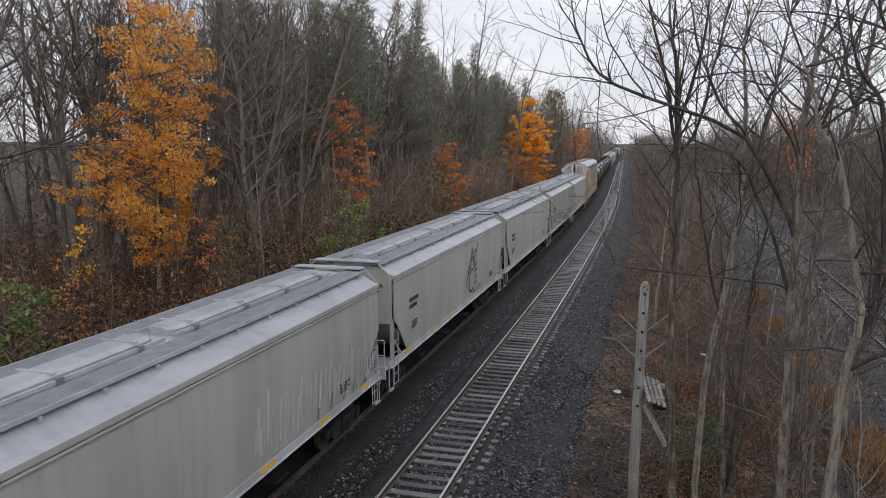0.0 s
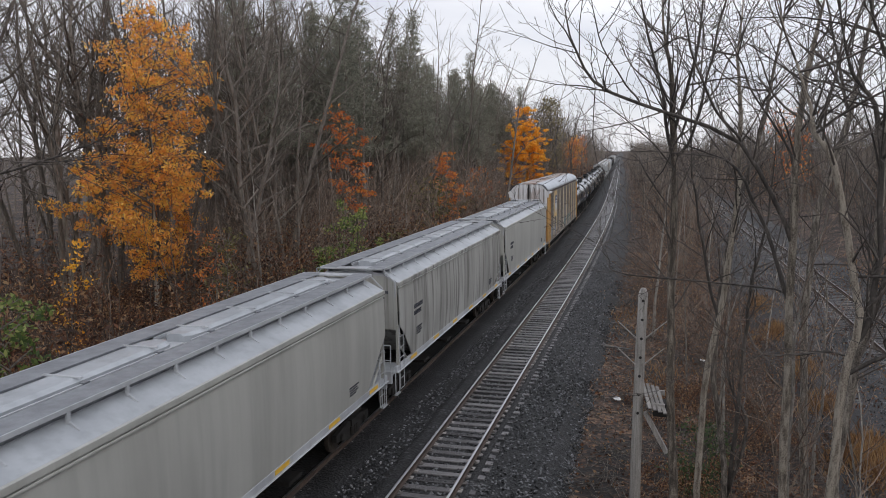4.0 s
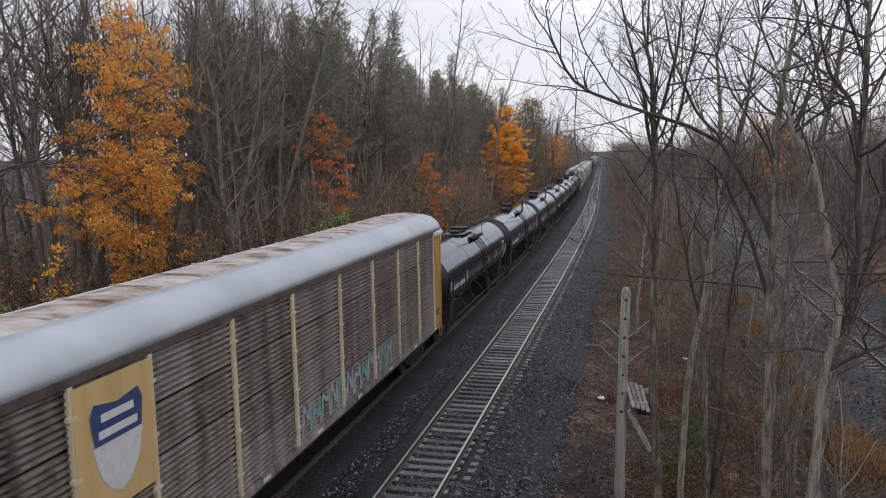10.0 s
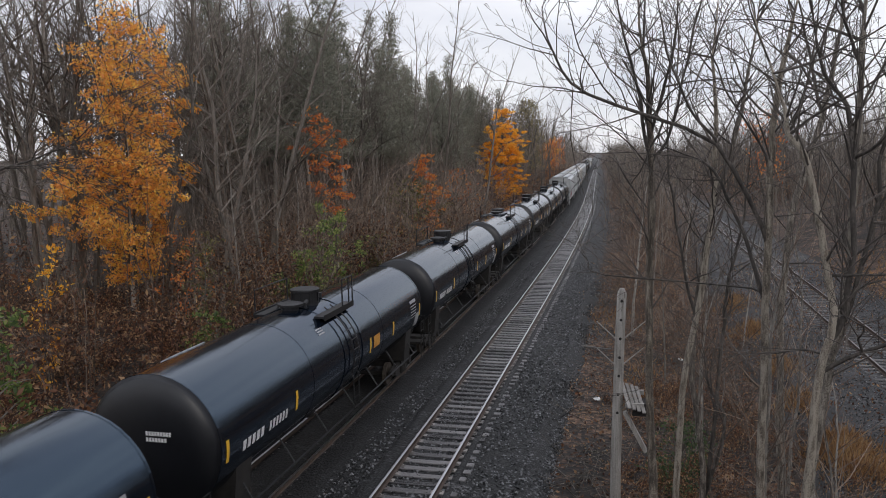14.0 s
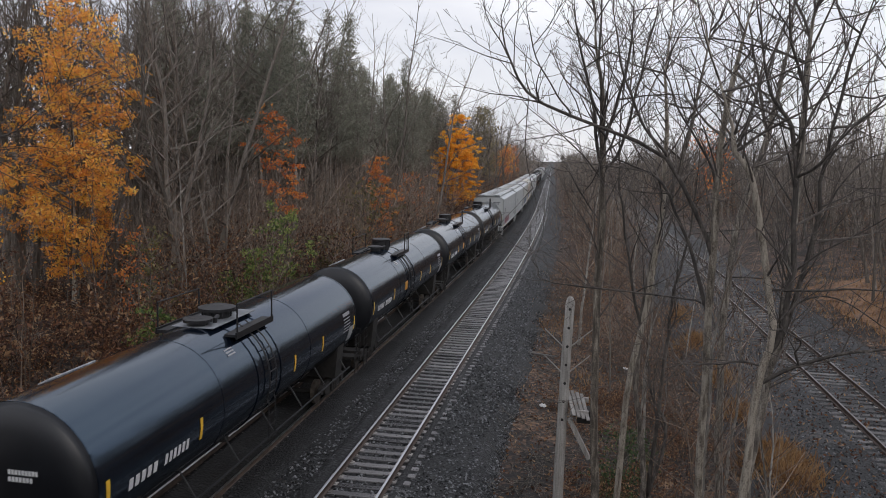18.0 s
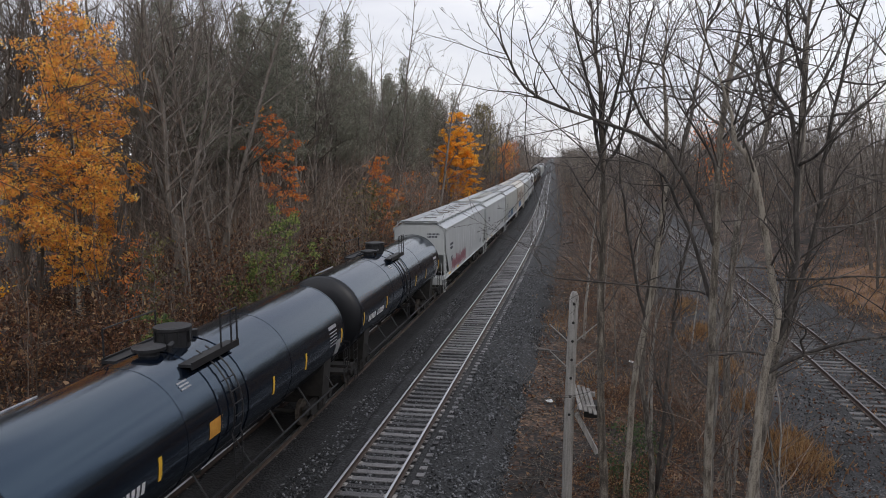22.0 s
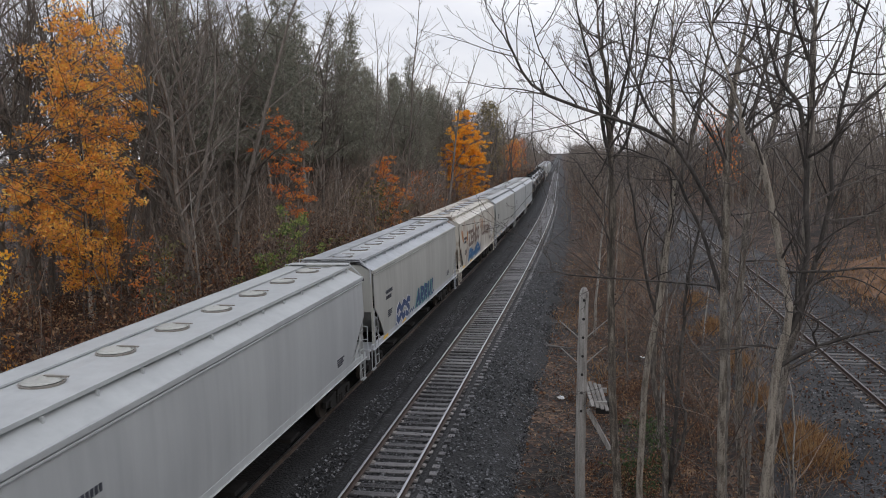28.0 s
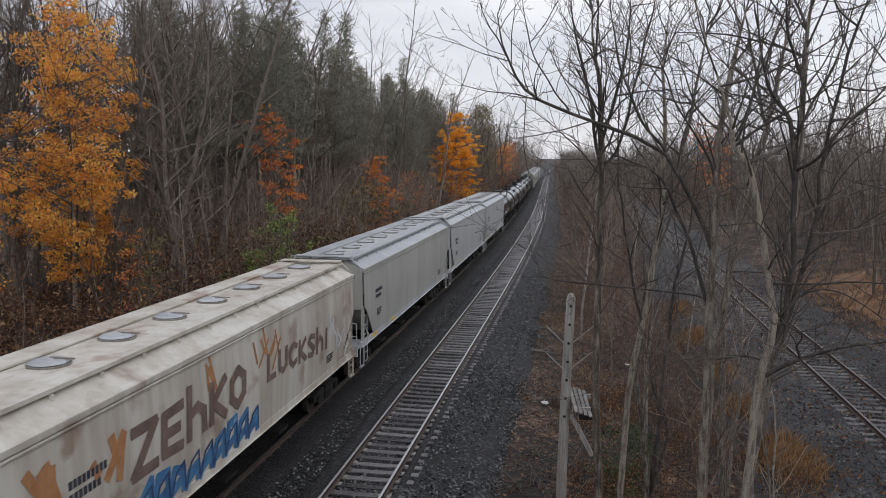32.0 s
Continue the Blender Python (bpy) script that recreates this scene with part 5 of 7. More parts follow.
def trunk_points(rnd, height, lean=0.02, segs=9, z0=-0.4, wander=0.055):
    d = Vector((rnd.gauss(0, lean), rnd.gauss(0, lean), 1)).normalized()
    pts, _ = bend(Vector((0, 0, z0)), d, height, segs, wander, 0.03, rnd)
    return pts


def forked_tree(seed, height, r, mat, twig_mat, label, dense=1.0):
    """A leafless wood tree: a crooked trunk that forks into leaders, with ascending limbs and a fine net of twigs."""
    rnd = random.Random(seed)
    tree = tagged(new("tree"), label, "tree", "bare trees of the wood")
    split = height * rnd.uniform(0.3, 0.5)
    low = trunk_points(rnd, split, 0.04, 6, wander=0.07)
    part("trunk", Geo().tube(low, [r * (1 - 0.38 * i / 6) for i in range(7)], 8, cap=False), mat, tree)
    net = Geo()
    turn = rnd.uniform(0, 6.28)
    for k in range(rnd.choice((2, 2, 3))):
        turn += 2.2 + rnd.uniform(-0.4, 0.4)
        w = radians(rnd.uniform(7, 22)) if k else radians(4)
        d = Vector((math.cos(turn) * math.sin(w), math.sin(turn) * math.sin(w), math.cos(w)))
        ln = (height - split) * (1.0 if k == 0 else rnd.uniform(0.65, 0.95))
        pts, _ = bend(low[-1] if k == 0 else low[-1 - k % 2], d, ln, 8, 0.09, 0.035, rnd)
        rr = r * (0.62 if k == 0 else 0.45)
        part("leader", Geo().tube(pts, [rr * (1 - 0.9 * (i / 8) ** 0.9) + 0.012 for i in range(9)], 6, cap=False), mat, tree)
        n = int(ln * 1.7 * dense)
        for i in range(n):
            f = 0.04 + 0.95 * (i + rnd.random()) / n
            j = min(int(f * 8), 7)
            p = pts[j].lerp(pts[j + 1], f * 8 - j)
            turn += 2.4 + rnd.uniform(-0.7, 0.7)
            w = radians(rnd.uniform(28, 72))
            dd = Vector((math.cos(turn) * math.sin(w), math.sin(turn) * math.sin(w), math.cos(w)))
            q, _ = bend(p, dd, rnd.uniform(0.14, 0.34) * height * (1.1 - 0.75 * f), 4, 0.17, 0.07, rnd)
            b = rr * (1 - 0.88 * f) * 0.5 + 0.014
            grow(net, q, b, 0.009, 0, rnd, [(0, 0, 0, 4, 0, 0), (1.9 * dense, 0.42, 46, 3, 2, 0.05), (2.1 * dense, 0.5, 44, 3, 1, 0.03)])
    for i in range(int(split * 0.8)):
        f = rnd.uniform(0.35, 1)
        j = min(int(f * 6), 5)
        p = low[j].lerp(low[j + 1], f * 6 - j)
        a, w = rnd.uniform(0, 6.28), radians(rnd.uniform(50, 85))
        q, _ = bend(p, Vector((math.cos(a) * math.sin(w), math.sin(a) * math.sin(w), math.cos(w))), rnd.uniform(1.0, 3.2), 4, 0.2, 0.05, rnd)
        grow(net, q, 0.022, 0.008, 0, rnd, [(0, 0, 0, 3, 0, 0), (2.2, 0.42, 46, 3, 1, 0.02)])
    part("crown", net, twig_mat, tree)
    return tree


def bare_tree(seed, height, r, spec, mat, twig_mat, label, crown_from=0.35):
    """A leafless tree: tapered trunk, and a crown of limbs and twigs."""
    rnd = random.Random(seed)
    tree = tagged(new("tree"), label, "tree", "bare trees of the wood")
    pts = trunk_points(rnd, height)
    g = Geo().tube(pts, [r * (1 - 0.93 * (i / (len(pts) - 1)) ** 0.85) + 0.006 for i in range(len(pts))], 7, cap=False)
    part("trunk", g, mat, tree)
    c = Geo()
    k = len(pts)
    total = height
    n = int(spec[1][0] * total * (1 - crown_from) * 1.2)
    turn = 0
    for i in range(n):
        f = crown_from + (0.98 - crown_from) * (i + rnd.random()) / n
        x = f * (k - 1)
        j = min(int(x), k - 2)
        p = pts[j].lerp(pts[j + 1], x - j)
        turn += 2.4 + rnd.uniform(-0.6, 0.6)
        w = radians(spec[1][2] * rnd.uniform(0.7, 1.35))
        dd = Vector((math.cos(turn) * math.sin(w), math.sin(turn) * math.sin(w), math.cos(w)))
        ln = total * spec[1][1] * rnd.uniform(0.6, 1.15) * (1.25 - 0.8 * f)
        rr = r * (1 - 0.93 * f ** 0.85) * 0.5 + 0.005
        q, _ = bend(p, dd, ln, spec[1][4], 0.12, spec[1][5], rnd)
        grow(c, q, rr, max(rr * 0.22, 0.005), 1, rnd, spec)
    part("crown", c, twig_mat, tree)
    return tree


def leaves(g, centre, count, spread, size, rnd, flat=0.6, long=1.25):
    for _ in range(count):
        p = Vector((rnd.gauss(0, spread), rnd.gauss(0, spread), rnd.gauss(0, spread * flat))) + centre
        a = Vector((rnd.gauss(0, 1), rnd.gauss(0, 1), rnd.gauss(0, 0.7))).normalized()
        b = a.orthogonal().normalized()
        b.rotate(Matrix.Rotation(rnd.uniform(0, 6.28), 3, a))
        c = a.cross(b)
        s = size * rnd.uniform(0.6, 1.3)
        b, c = b * s * long, c * s * 0.8
        g.add([tuple(p - b), tuple(p + c * 0.7), tuple(p + b), tuple(p - c * 0.7)], [(0, 1, 2, 3)])


def leafy_tree(seed, height, base, radius, leaf_mat, label, stems=1, clumps=200, per=26, size=0.13, trunk_r=0.16, bark="bark_grey", spread=0.36, group="", gaps=0.0):
    """A tree in leaf. radius: crown radius by height share 0..1 above base."""
    rnd = random.Random(seed)
    tree = tagged(new("tree"), label, "tree", group)
    crown_g, limb_g = Geo(), Geo()
    for sidx in range(stems):
        off = Vector((rnd.uniform(-0.5, 0.5), rnd.uniform(-0.3, 0.3), 0)) * (1 if stems > 1 else 0)
        pts = [p + off * (1 - 0.6 * i / 9) for i, p in enumerate(trunk_points(rnd, height * (0.97 if sidx == 0 else rnd.uniform(0.6, 0.85)), 0.03))]
        tr = trunk_r / (1 if stems == 1 else 1.35)
        part("trunk", Geo().tube(pts, [tr * (1 - 0.93 * i / 9) + 0.008 for i in range(10)], 8, cap=False), M[bark], tree)
    axis = trunk_points(random.Random(seed), height * 0.97, 0.03)
    for i in range(clumps):
        f = rnd.random() ** 0.9
        z = base + (height - base) * f
        rad = radius(f)
        ang = rnd.uniform(0, 6.28)
        lump = 0.75 + 0.75 * noise.noise(Vector((math.cos(ang) * 1.6, math.sin(ang) * 1.6, z * 0.45 + seed)))
        if gaps and noise.noise(Vector((math.cos(ang) * 1.9, math.sin(ang) * 1.9, z * 0.55 + seed * 1.7))) < -gaps:
            continue
        q = rad * lump * (0.12 + 0.93 * rnd.random() ** 0.7)
        zz = min(int(f * 9 * 0.95), 8)
        o = axis[zz]
        c = Vector((o.x + q * math.cos(ang), o.y + q * math.sin(ang), z))
        leaves(crown_g, c, per, spread, size, rnd)
        if i % 3 == 0:
            a = Vector((o.x, o.y, max(base * 0.7, z - q * 0.9)))
            limb_g.tube([a, a.lerp(c, 0.5) + Vector((0, 0, 0.15)), c], [0.035, 0.02, 0.008], 3, cap=False)
    part("crown", crown_g, leaf_mat, tree)
    part("branchwork", limb_g, M["bark_dark"], tree)
    return tree


def clump_leaves(g, centre, count, radius, size, rnd, flat):
    """A rounded clump of leaves with a clear edge."""
    for _ in range(count):
        d = Vector((rnd.gauss(0, 1), rnd.gauss(0, 1), rnd.gauss(0, 1))).normalized() * radius * rnd.random() ** 0.45
        leaves(g, centre + Vector((d.x, d.y, d.z * flat)), 1, 0.01, size, rnd)


def layered_tree(seed, height, width, leaf_mat, label, stems=1, boughs=70, per=55, size=0.075, trunk_r=0.13, shift=None, flat=0.4, clump=0.36, name="tree", tip_thin=0.0, gaps=1.0):
    """A tree in leaf, bough by bough: flat sprays of leaves along the outer part of each bough. width: the crown's reach at a height in metres."""
    rnd = random.Random(seed)
    tree = tagged(new(name), label, name)
    axis = trunk_points(rnd, height * 0.98, 0.02, 9, wander=0.05)
    for k in range(stems):
        off = Vector((rnd.uniform(-0.5, 0.5), rnd.uniform(-0.4, 0.4), 0)) if k else Vector()
        top = 9 if k == 0 else rnd.choice((5, 6, 7))
        pts = [q + off * (1.0 + 0.5 * i / 9) + 0.25 * off.length * noise.noise_vector(q * 0.3) for i, q in enumerate(axis[:top + 1])]
        part("trunk", Geo().tube(pts, [trunk_r * (1 - i / top) ** 1.6 + 0.012 for i in range(top + 1)], 8, cap=False), M["bark_grey"], tree, smooth=True)
    leaf_g, limb_g = Geo(), Geo()
    lo, hi = width[0][0], width[-1][0]
    turn = 0.0
    for i in range(boughs):
        z = lo + (hi - lo) * (i + rnd.random()) / boughs
        reach = float(np.interp(z, [w[0] for w in width], [w[1] for w in width])) * rnd.uniform(0.5, 1.12)
        turn += 2.4 + rnd.uniform(-0.5, 0.5)
        if noise.noise(Vector((math.cos(turn) * 1.3, math.sin(turn) * 1.3, z * 0.5 + seed))) < -gaps:
            continue
        j = min(max((z + 0.4 - 0.35 * reach) / (height * 0.98) * 9, 0), 8.9)
        o = axis[int(j)].lerp(axis[int(j) + 1], j - int(j))
        lean = Vector((float(np.interp(z, [w[0] for w in width], shift)), 0, 0)) if shift else Vector()
        tip = Vector((axis[4].x + reach * math.cos(turn), axis[4].y + reach * math.sin(turn), z + rnd.uniform(-0.5, 0.6) * min(1, 0.3 * reach))) + lean
        mid = o.lerp(tip, 0.55) + Vector((0, 0, 0.14 * reach))
        limb_g.tube([o, mid, tip], [0.02 + 0.008 * reach, 0.018, 0.006], 4, cap=False)
        m = max(2, int(reach * 1.75))
        for q in range(m):
            f = 0.3 + 0.75 * (q + rnd.random()) / m
            c = o.lerp(mid, min(1, f / 0.55)) if f < 0.55 else mid.lerp(tip, (f - 0.55) / 0.45)
            c = c + Vector((rnd.gauss(0, 0.26), rnd.gauss(0, 0.26), rnd.gauss(0, 0.2)))
            thin = 1 - tip_thin * max(0, (z - lo) / (hi - lo) - 0.5) * 2
            clump_leaves(leaf_g, c, int(per * thin * rnd.uniform(0.5, 1.3)), clump * rnd.uniform(0.9, 1.75), size, rnd, flat)
            limb_g.spike(c + Vector((0, 0, -0.1)), c + Vector((rnd.gauss(0, 0.5), rnd.gauss(0, 0.5), 0.3)), 0.01)
    part("crown", leaf_g, leaf_mat, tree)
    part("branchwork", limb_g, M["bark_dark"], tree)
    return tree


def pine(seed, height, label):
    """A slender evergreen with thin, ragged tiers."""
    rnd = random.Random(seed)
    tree = tagged(new("tree"), label, "pine tree", "evergreens of the wood")
    pts = trunk_points(rnd, height, 0.015)
    part("trunk", Geo().tube(pts, [0.15 * (1 - 0.95 * i / 9) + 0.01 for i in range(10)], 7, cap=False), M["bark_grey"], tree)
    g, lg = Geo(), Geo()
    z = height * 0.44
    while z < height * 0.985:
        f = z / height
        x = f * 9
        j = min(int(x), 8)
        o = pts[j].lerp(pts[j + 1], x - j)
        rad = (0.35 + 4.9 * (1 - f) ** 0.8) * (0.75 + 0.5 * noise.noise(Vector((seed, z * 0.6, 0))))
        for _ in range(rnd.choice((3, 4, 5))):
            a = rnd.uniform(0, 6.28)
            ln = rad * rnd.uniform(0.55, 1.2)
            tip = Vector((o.x + ln * math.cos(a), o.y + ln * math.sin(a), z + ln * rnd.uniform(0.0, 0.45)))
            lg.tube([o, o.lerp(tip, 0.5) + Vector((0, 0, -0.05)), tip], [0.025, 0.014, 0.005], 3, cap=False)
            m = max(2, int(ln * 2.8))
            for k in range(m):
                c = o.lerp(tip, 0.3 + 0.7 * (k + rnd.random()) / m)
                leaves(g, c, 11, 0.26, 0.055, rnd, 0.4, 3.4)
        z += rnd.uniform(0.32, 0.55)
    part("crown", g, M["needles"], tree)
    part("branchwork", lg, M["bark_dark"], tree)
    return tree


def thicket(seed, w, d, h, stems, leaf_mat, leaf_n, name="undergrowth", label="", size=0.055):
    """A patch of tangled stems with some dead leaves still on them."""
    rnd = random.Random(seed)
    g, lg = Geo(), Geo()
    for _ in range(stems):
        p = Vector((rnd.uniform(-w / 2, w / 2), rnd.uniform(-d / 2, d / 2), -0.3))
        hh = h * rnd.uniform(0.35, 1.1)
        dd = Vector((rnd.gauss(0, 0.22), rnd.gauss(0, 0.22), 1)).normalized()
        pts, _ = bend(p, dd, hh, 4, 0.13, 0.0, rnd)
        r = 0.008 + 0.006 * rnd.random() * hh / 2
        tips = []
        grow(g, pts, r, 0.005, 0, rnd, [(0, 0, 0, 3, 0, 0), (1.3, 0.42, 48, 3, 1, 0.02), (0.8, 0.5, 45, 3, 1, 0.0)], tips)
        for _ in range(leaf_n // stems // 5):
            leaves(lg, tips[rnd.randrange(len(tips))] if tips else pts[-1], 5, 0.3, size, rnd, 0.8)
    ob = tagged(part(name, g, M["stem_dark"]), label, kind="stuff")
    part("leaves", lg, leaf_mat, ob)
    return ob


def stand(ob, u, s, rz=0.0, dz=0.0, scale=1.0):
    """The pose of a thing that stands on the ground."""
    p, a = along(s, u)
    return Matrix.Translation((p.x, p.y, ground_z(u, s) + dz)) @ Matrix.Rotation(rz, 4, "Z") @ Matrix.Scale(scale, 4)


def place(ob, m):
    """Move a first thing to its pose."""
    ob.matrix_basis = m
    return ob


def again(ob, m):
    """A copy at a pose that may also scale."""
    c = copy_thing(ob, m)
    c.matrix_basis = m
    return c


def wood_patch(seed, w, d, trees, stems, h):
    """A piece of deep wood: slim bare trees and thin stems, too many to count."""
    rnd = random.Random(seed)
    g = Geo()
    for i in range(trees + stems):
        big = i < trees
        hh = h * (rnd.uniform(0.8, 1.15) if big else rnd.uniform(0.25, 0.6))
        r = (0.1 + 0.07 * rnd.random()) if big else 0.02 + 0.03 * rnd.random()
        o = Vector((rnd.uniform(-w / 2, w / 2), rnd.uniform(-d / 2, d / 2), 0))
        pts = [p + o for p in trunk_points(rnd, hh, 0.045 if big else 0.1, 6, wander=0.1)]
        g.tube(pts, [r * (1 - 0.92 * k / 6) + 0.006 for k in range(7)], 5 if big else 3, cap=False)
        n = int(hh * (1.0 if big else 1.5))
        for k in range(n):
            f = 0.25 + 0.72 * (k + rnd.random()) / n
            j = min(int(f * 6), 5)
            p = pts[j].lerp(pts[j + 1], f * 6 - j)
            a, q = rnd.uniform(0, 6.28), radians(rnd.uniform(30, 70))
            dd = Vector((math.cos(a) * math.sin(q), math.sin(a) * math.sin(q), math.cos(q)))
            ln = hh * 0.26 * rnd.uniform(0.5, 1.1) * (1.25 - 0.8 * f)
            pp, _ = bend(p, dd, ln, 2, 0.12, 0.1, rnd)
            rr = r * (1 - 0.9 * f) * 0.5 + 0.006
            g.tube(pp, [rr, rr * 0.6, 0.006], 3, cap=False)
            for _ in range(2):
                t = rnd.uniform(0.3, 0.95)
                jj = min(int(t * 2), 1)
                sp = pp[jj].lerp(pp[jj + 1], t * 2 - jj)
                d2 = (dd + Vector((rnd.gauss(0, 0.5), rnd.gauss(0, 0.5), rnd.gauss(0.1, 0.4)))).normalized()
                e = sp + d2 * ln * rnd.uniform(0.3, 0.6)
                g.spike(sp, e, rr * 0.5)
    return tagged(part("woodland", g, M["bark_dark"]), "dense bare woodland of slim brown stems", kind="stuff")


def deep_patch(seed, w, d, trees, stems, h):
    """Wood far behind the edge: plain trunks with a few limbs each."""
    rnd = random.Random(seed)
    g = Geo()
    for i in range(trees + stems):
        big = i < trees
        hh = h * (rnd.uniform(0.8, 1.15) if big else rnd.uniform(0.25, 0.55))
        r = (0.09 + 0.07 * rnd.random()) if big else 0.025
        o = Vector((rnd.uniform(-w / 2, w / 2), rnd.uniform(-d / 2, d / 2), 0))
        pts = [p + o for p in trunk_points(rnd, hh, 0.045 if big else 0.12, 4, wander=0.11)]
        g.tube(pts, [r * (1 - 0.9 * k / 4) + 0.006 for k in range(5)], 4 if big else 3, cap=False)
        n = int(hh * (1.3 if big else 1.2))
        for k in range(n):
            f = 0.25 + 0.72 * (k + rnd.random()) / n
            j = min(int(f * 4), 3)
            p = pts[j].lerp(pts[j + 1], f * 4 - j)
            a, q = rnd.uniform(0, 6.28), radians(rnd.uniform(30, 72))
            dd = Vector((math.cos(a) * math.sin(q), math.sin(a) * math.sin(q), math.cos(q)))
            ln = hh * 0.25 * rnd.uniform(0.5, 1.1) * (1.25 - 0.8 * f)
            rr = r * (1 - 0.9 * f) * 0.45 + 0.008
            g.spike(p, p + dd * ln, rr)
            e = (dd + Vector((rnd.gauss(0, 0.5), rnd.gauss(0, 0.5), 0.1))).normalized()
            g.spike(p + dd * ln * 0.5, p + dd * ln * 0.5 + e * ln * 0.5, rr * 0.5)
    return tagged(part("woodland", g, M["bark_dark"]), "dense bare woodland of dark trunks", kind="stuff")


def lace_patch(seed, w, d, stems, h, bark="brush", dead=500):
    """Brushwood: thin leaning shoots with a haze of fine twigs."""
    rnd = random.Random(seed)
    g = Geo()
    for _ in range(stems):
        hh = h * rnd.uniform(0.45, 1.15)
        o = Vector((rnd.uniform(-w / 2, w / 2), rnd.uniform(-d / 2, d / 2), -0.3))
        dd = Vector((rnd.gauss(0, 0.2), rnd.gauss(0, 0.2), 1)).normalized()
        pts, _ = bend(o, dd, hh, 5, 0.17, 0.0, rnd)
        r = 0.012 + 0.022 * rnd.random()
        g.tube(pts, [r * (1 - 0.8 * k / 5) + 0.003 for k in range(6)], 3, cap=False)
        n = int(hh * 3.0)
        for k in range(n):
            f = 0.1 + 0.88 * (k + rnd.random()) / n
            j = min(int(f * 5), 4)
            p = pts[j].lerp(pts[j + 1], f * 5 - j)
            a, q = rnd.uniform(0, 6.28), radians(rnd.uniform(25, 75))
            v = Vector((math.cos(a) * math.sin(q), math.sin(a) * math.sin(q), math.cos(q)))
            ln = rnd.uniform(0.5, 1.6) * (1.2 - 0.6 * f)
            g.spike(p, p + v * ln, 0.011)
            for _ in range(2):
                b = p + v * ln * rnd.uniform(0.25, 0.9)
                v2 = (v + Vector((rnd.gauss(0, 0.55), rnd.gauss(0, 0.55), rnd.gauss(0.05, 0.45)))).normalized()
                g.spike(b, b + v2 * ln * rnd.uniform(0.3, 0.65), 0.0095)
    ob = tagged(part("woodland", g, M[bark]), "haze of fine bare brown twigs in the wood", kind="stuff")
    lg = Geo()
    for _ in range(dead):
        c = Vector((rnd.uniform(-w / 2, w / 2), rnd.uniform(-d / 2, d / 2), 4.2 * rnd.random() ** 1.6))
        leaves(lg, c, 3, 0.3, 0.07, rnd, 0.8)
    part("leaves", lg, M["leaf_brown"], ob)
    return ob


COLOURED = [(-27.3, 36.6, 5.4), (-20.0, 46.5, 2.6), (-18.4, 67.5, 2.2), (-18.0, 113.0, 4.5), (-15.2, 37.7, 2.4)]


def hides(m, extra=0.0):
    """Whether a tree at this pose would stand before one of the coloured trees."""
    x, y = m.translation.x, m.translation.y
    for tx, ty, r in COLOURED:
        f = (x * tx + y * ty) / (tx * tx + ty * ty)
        if 0 < f < 1.03 and math.hypot(x - f * tx, y - f * ty) < (r + extra) * f:
            return True
    return False


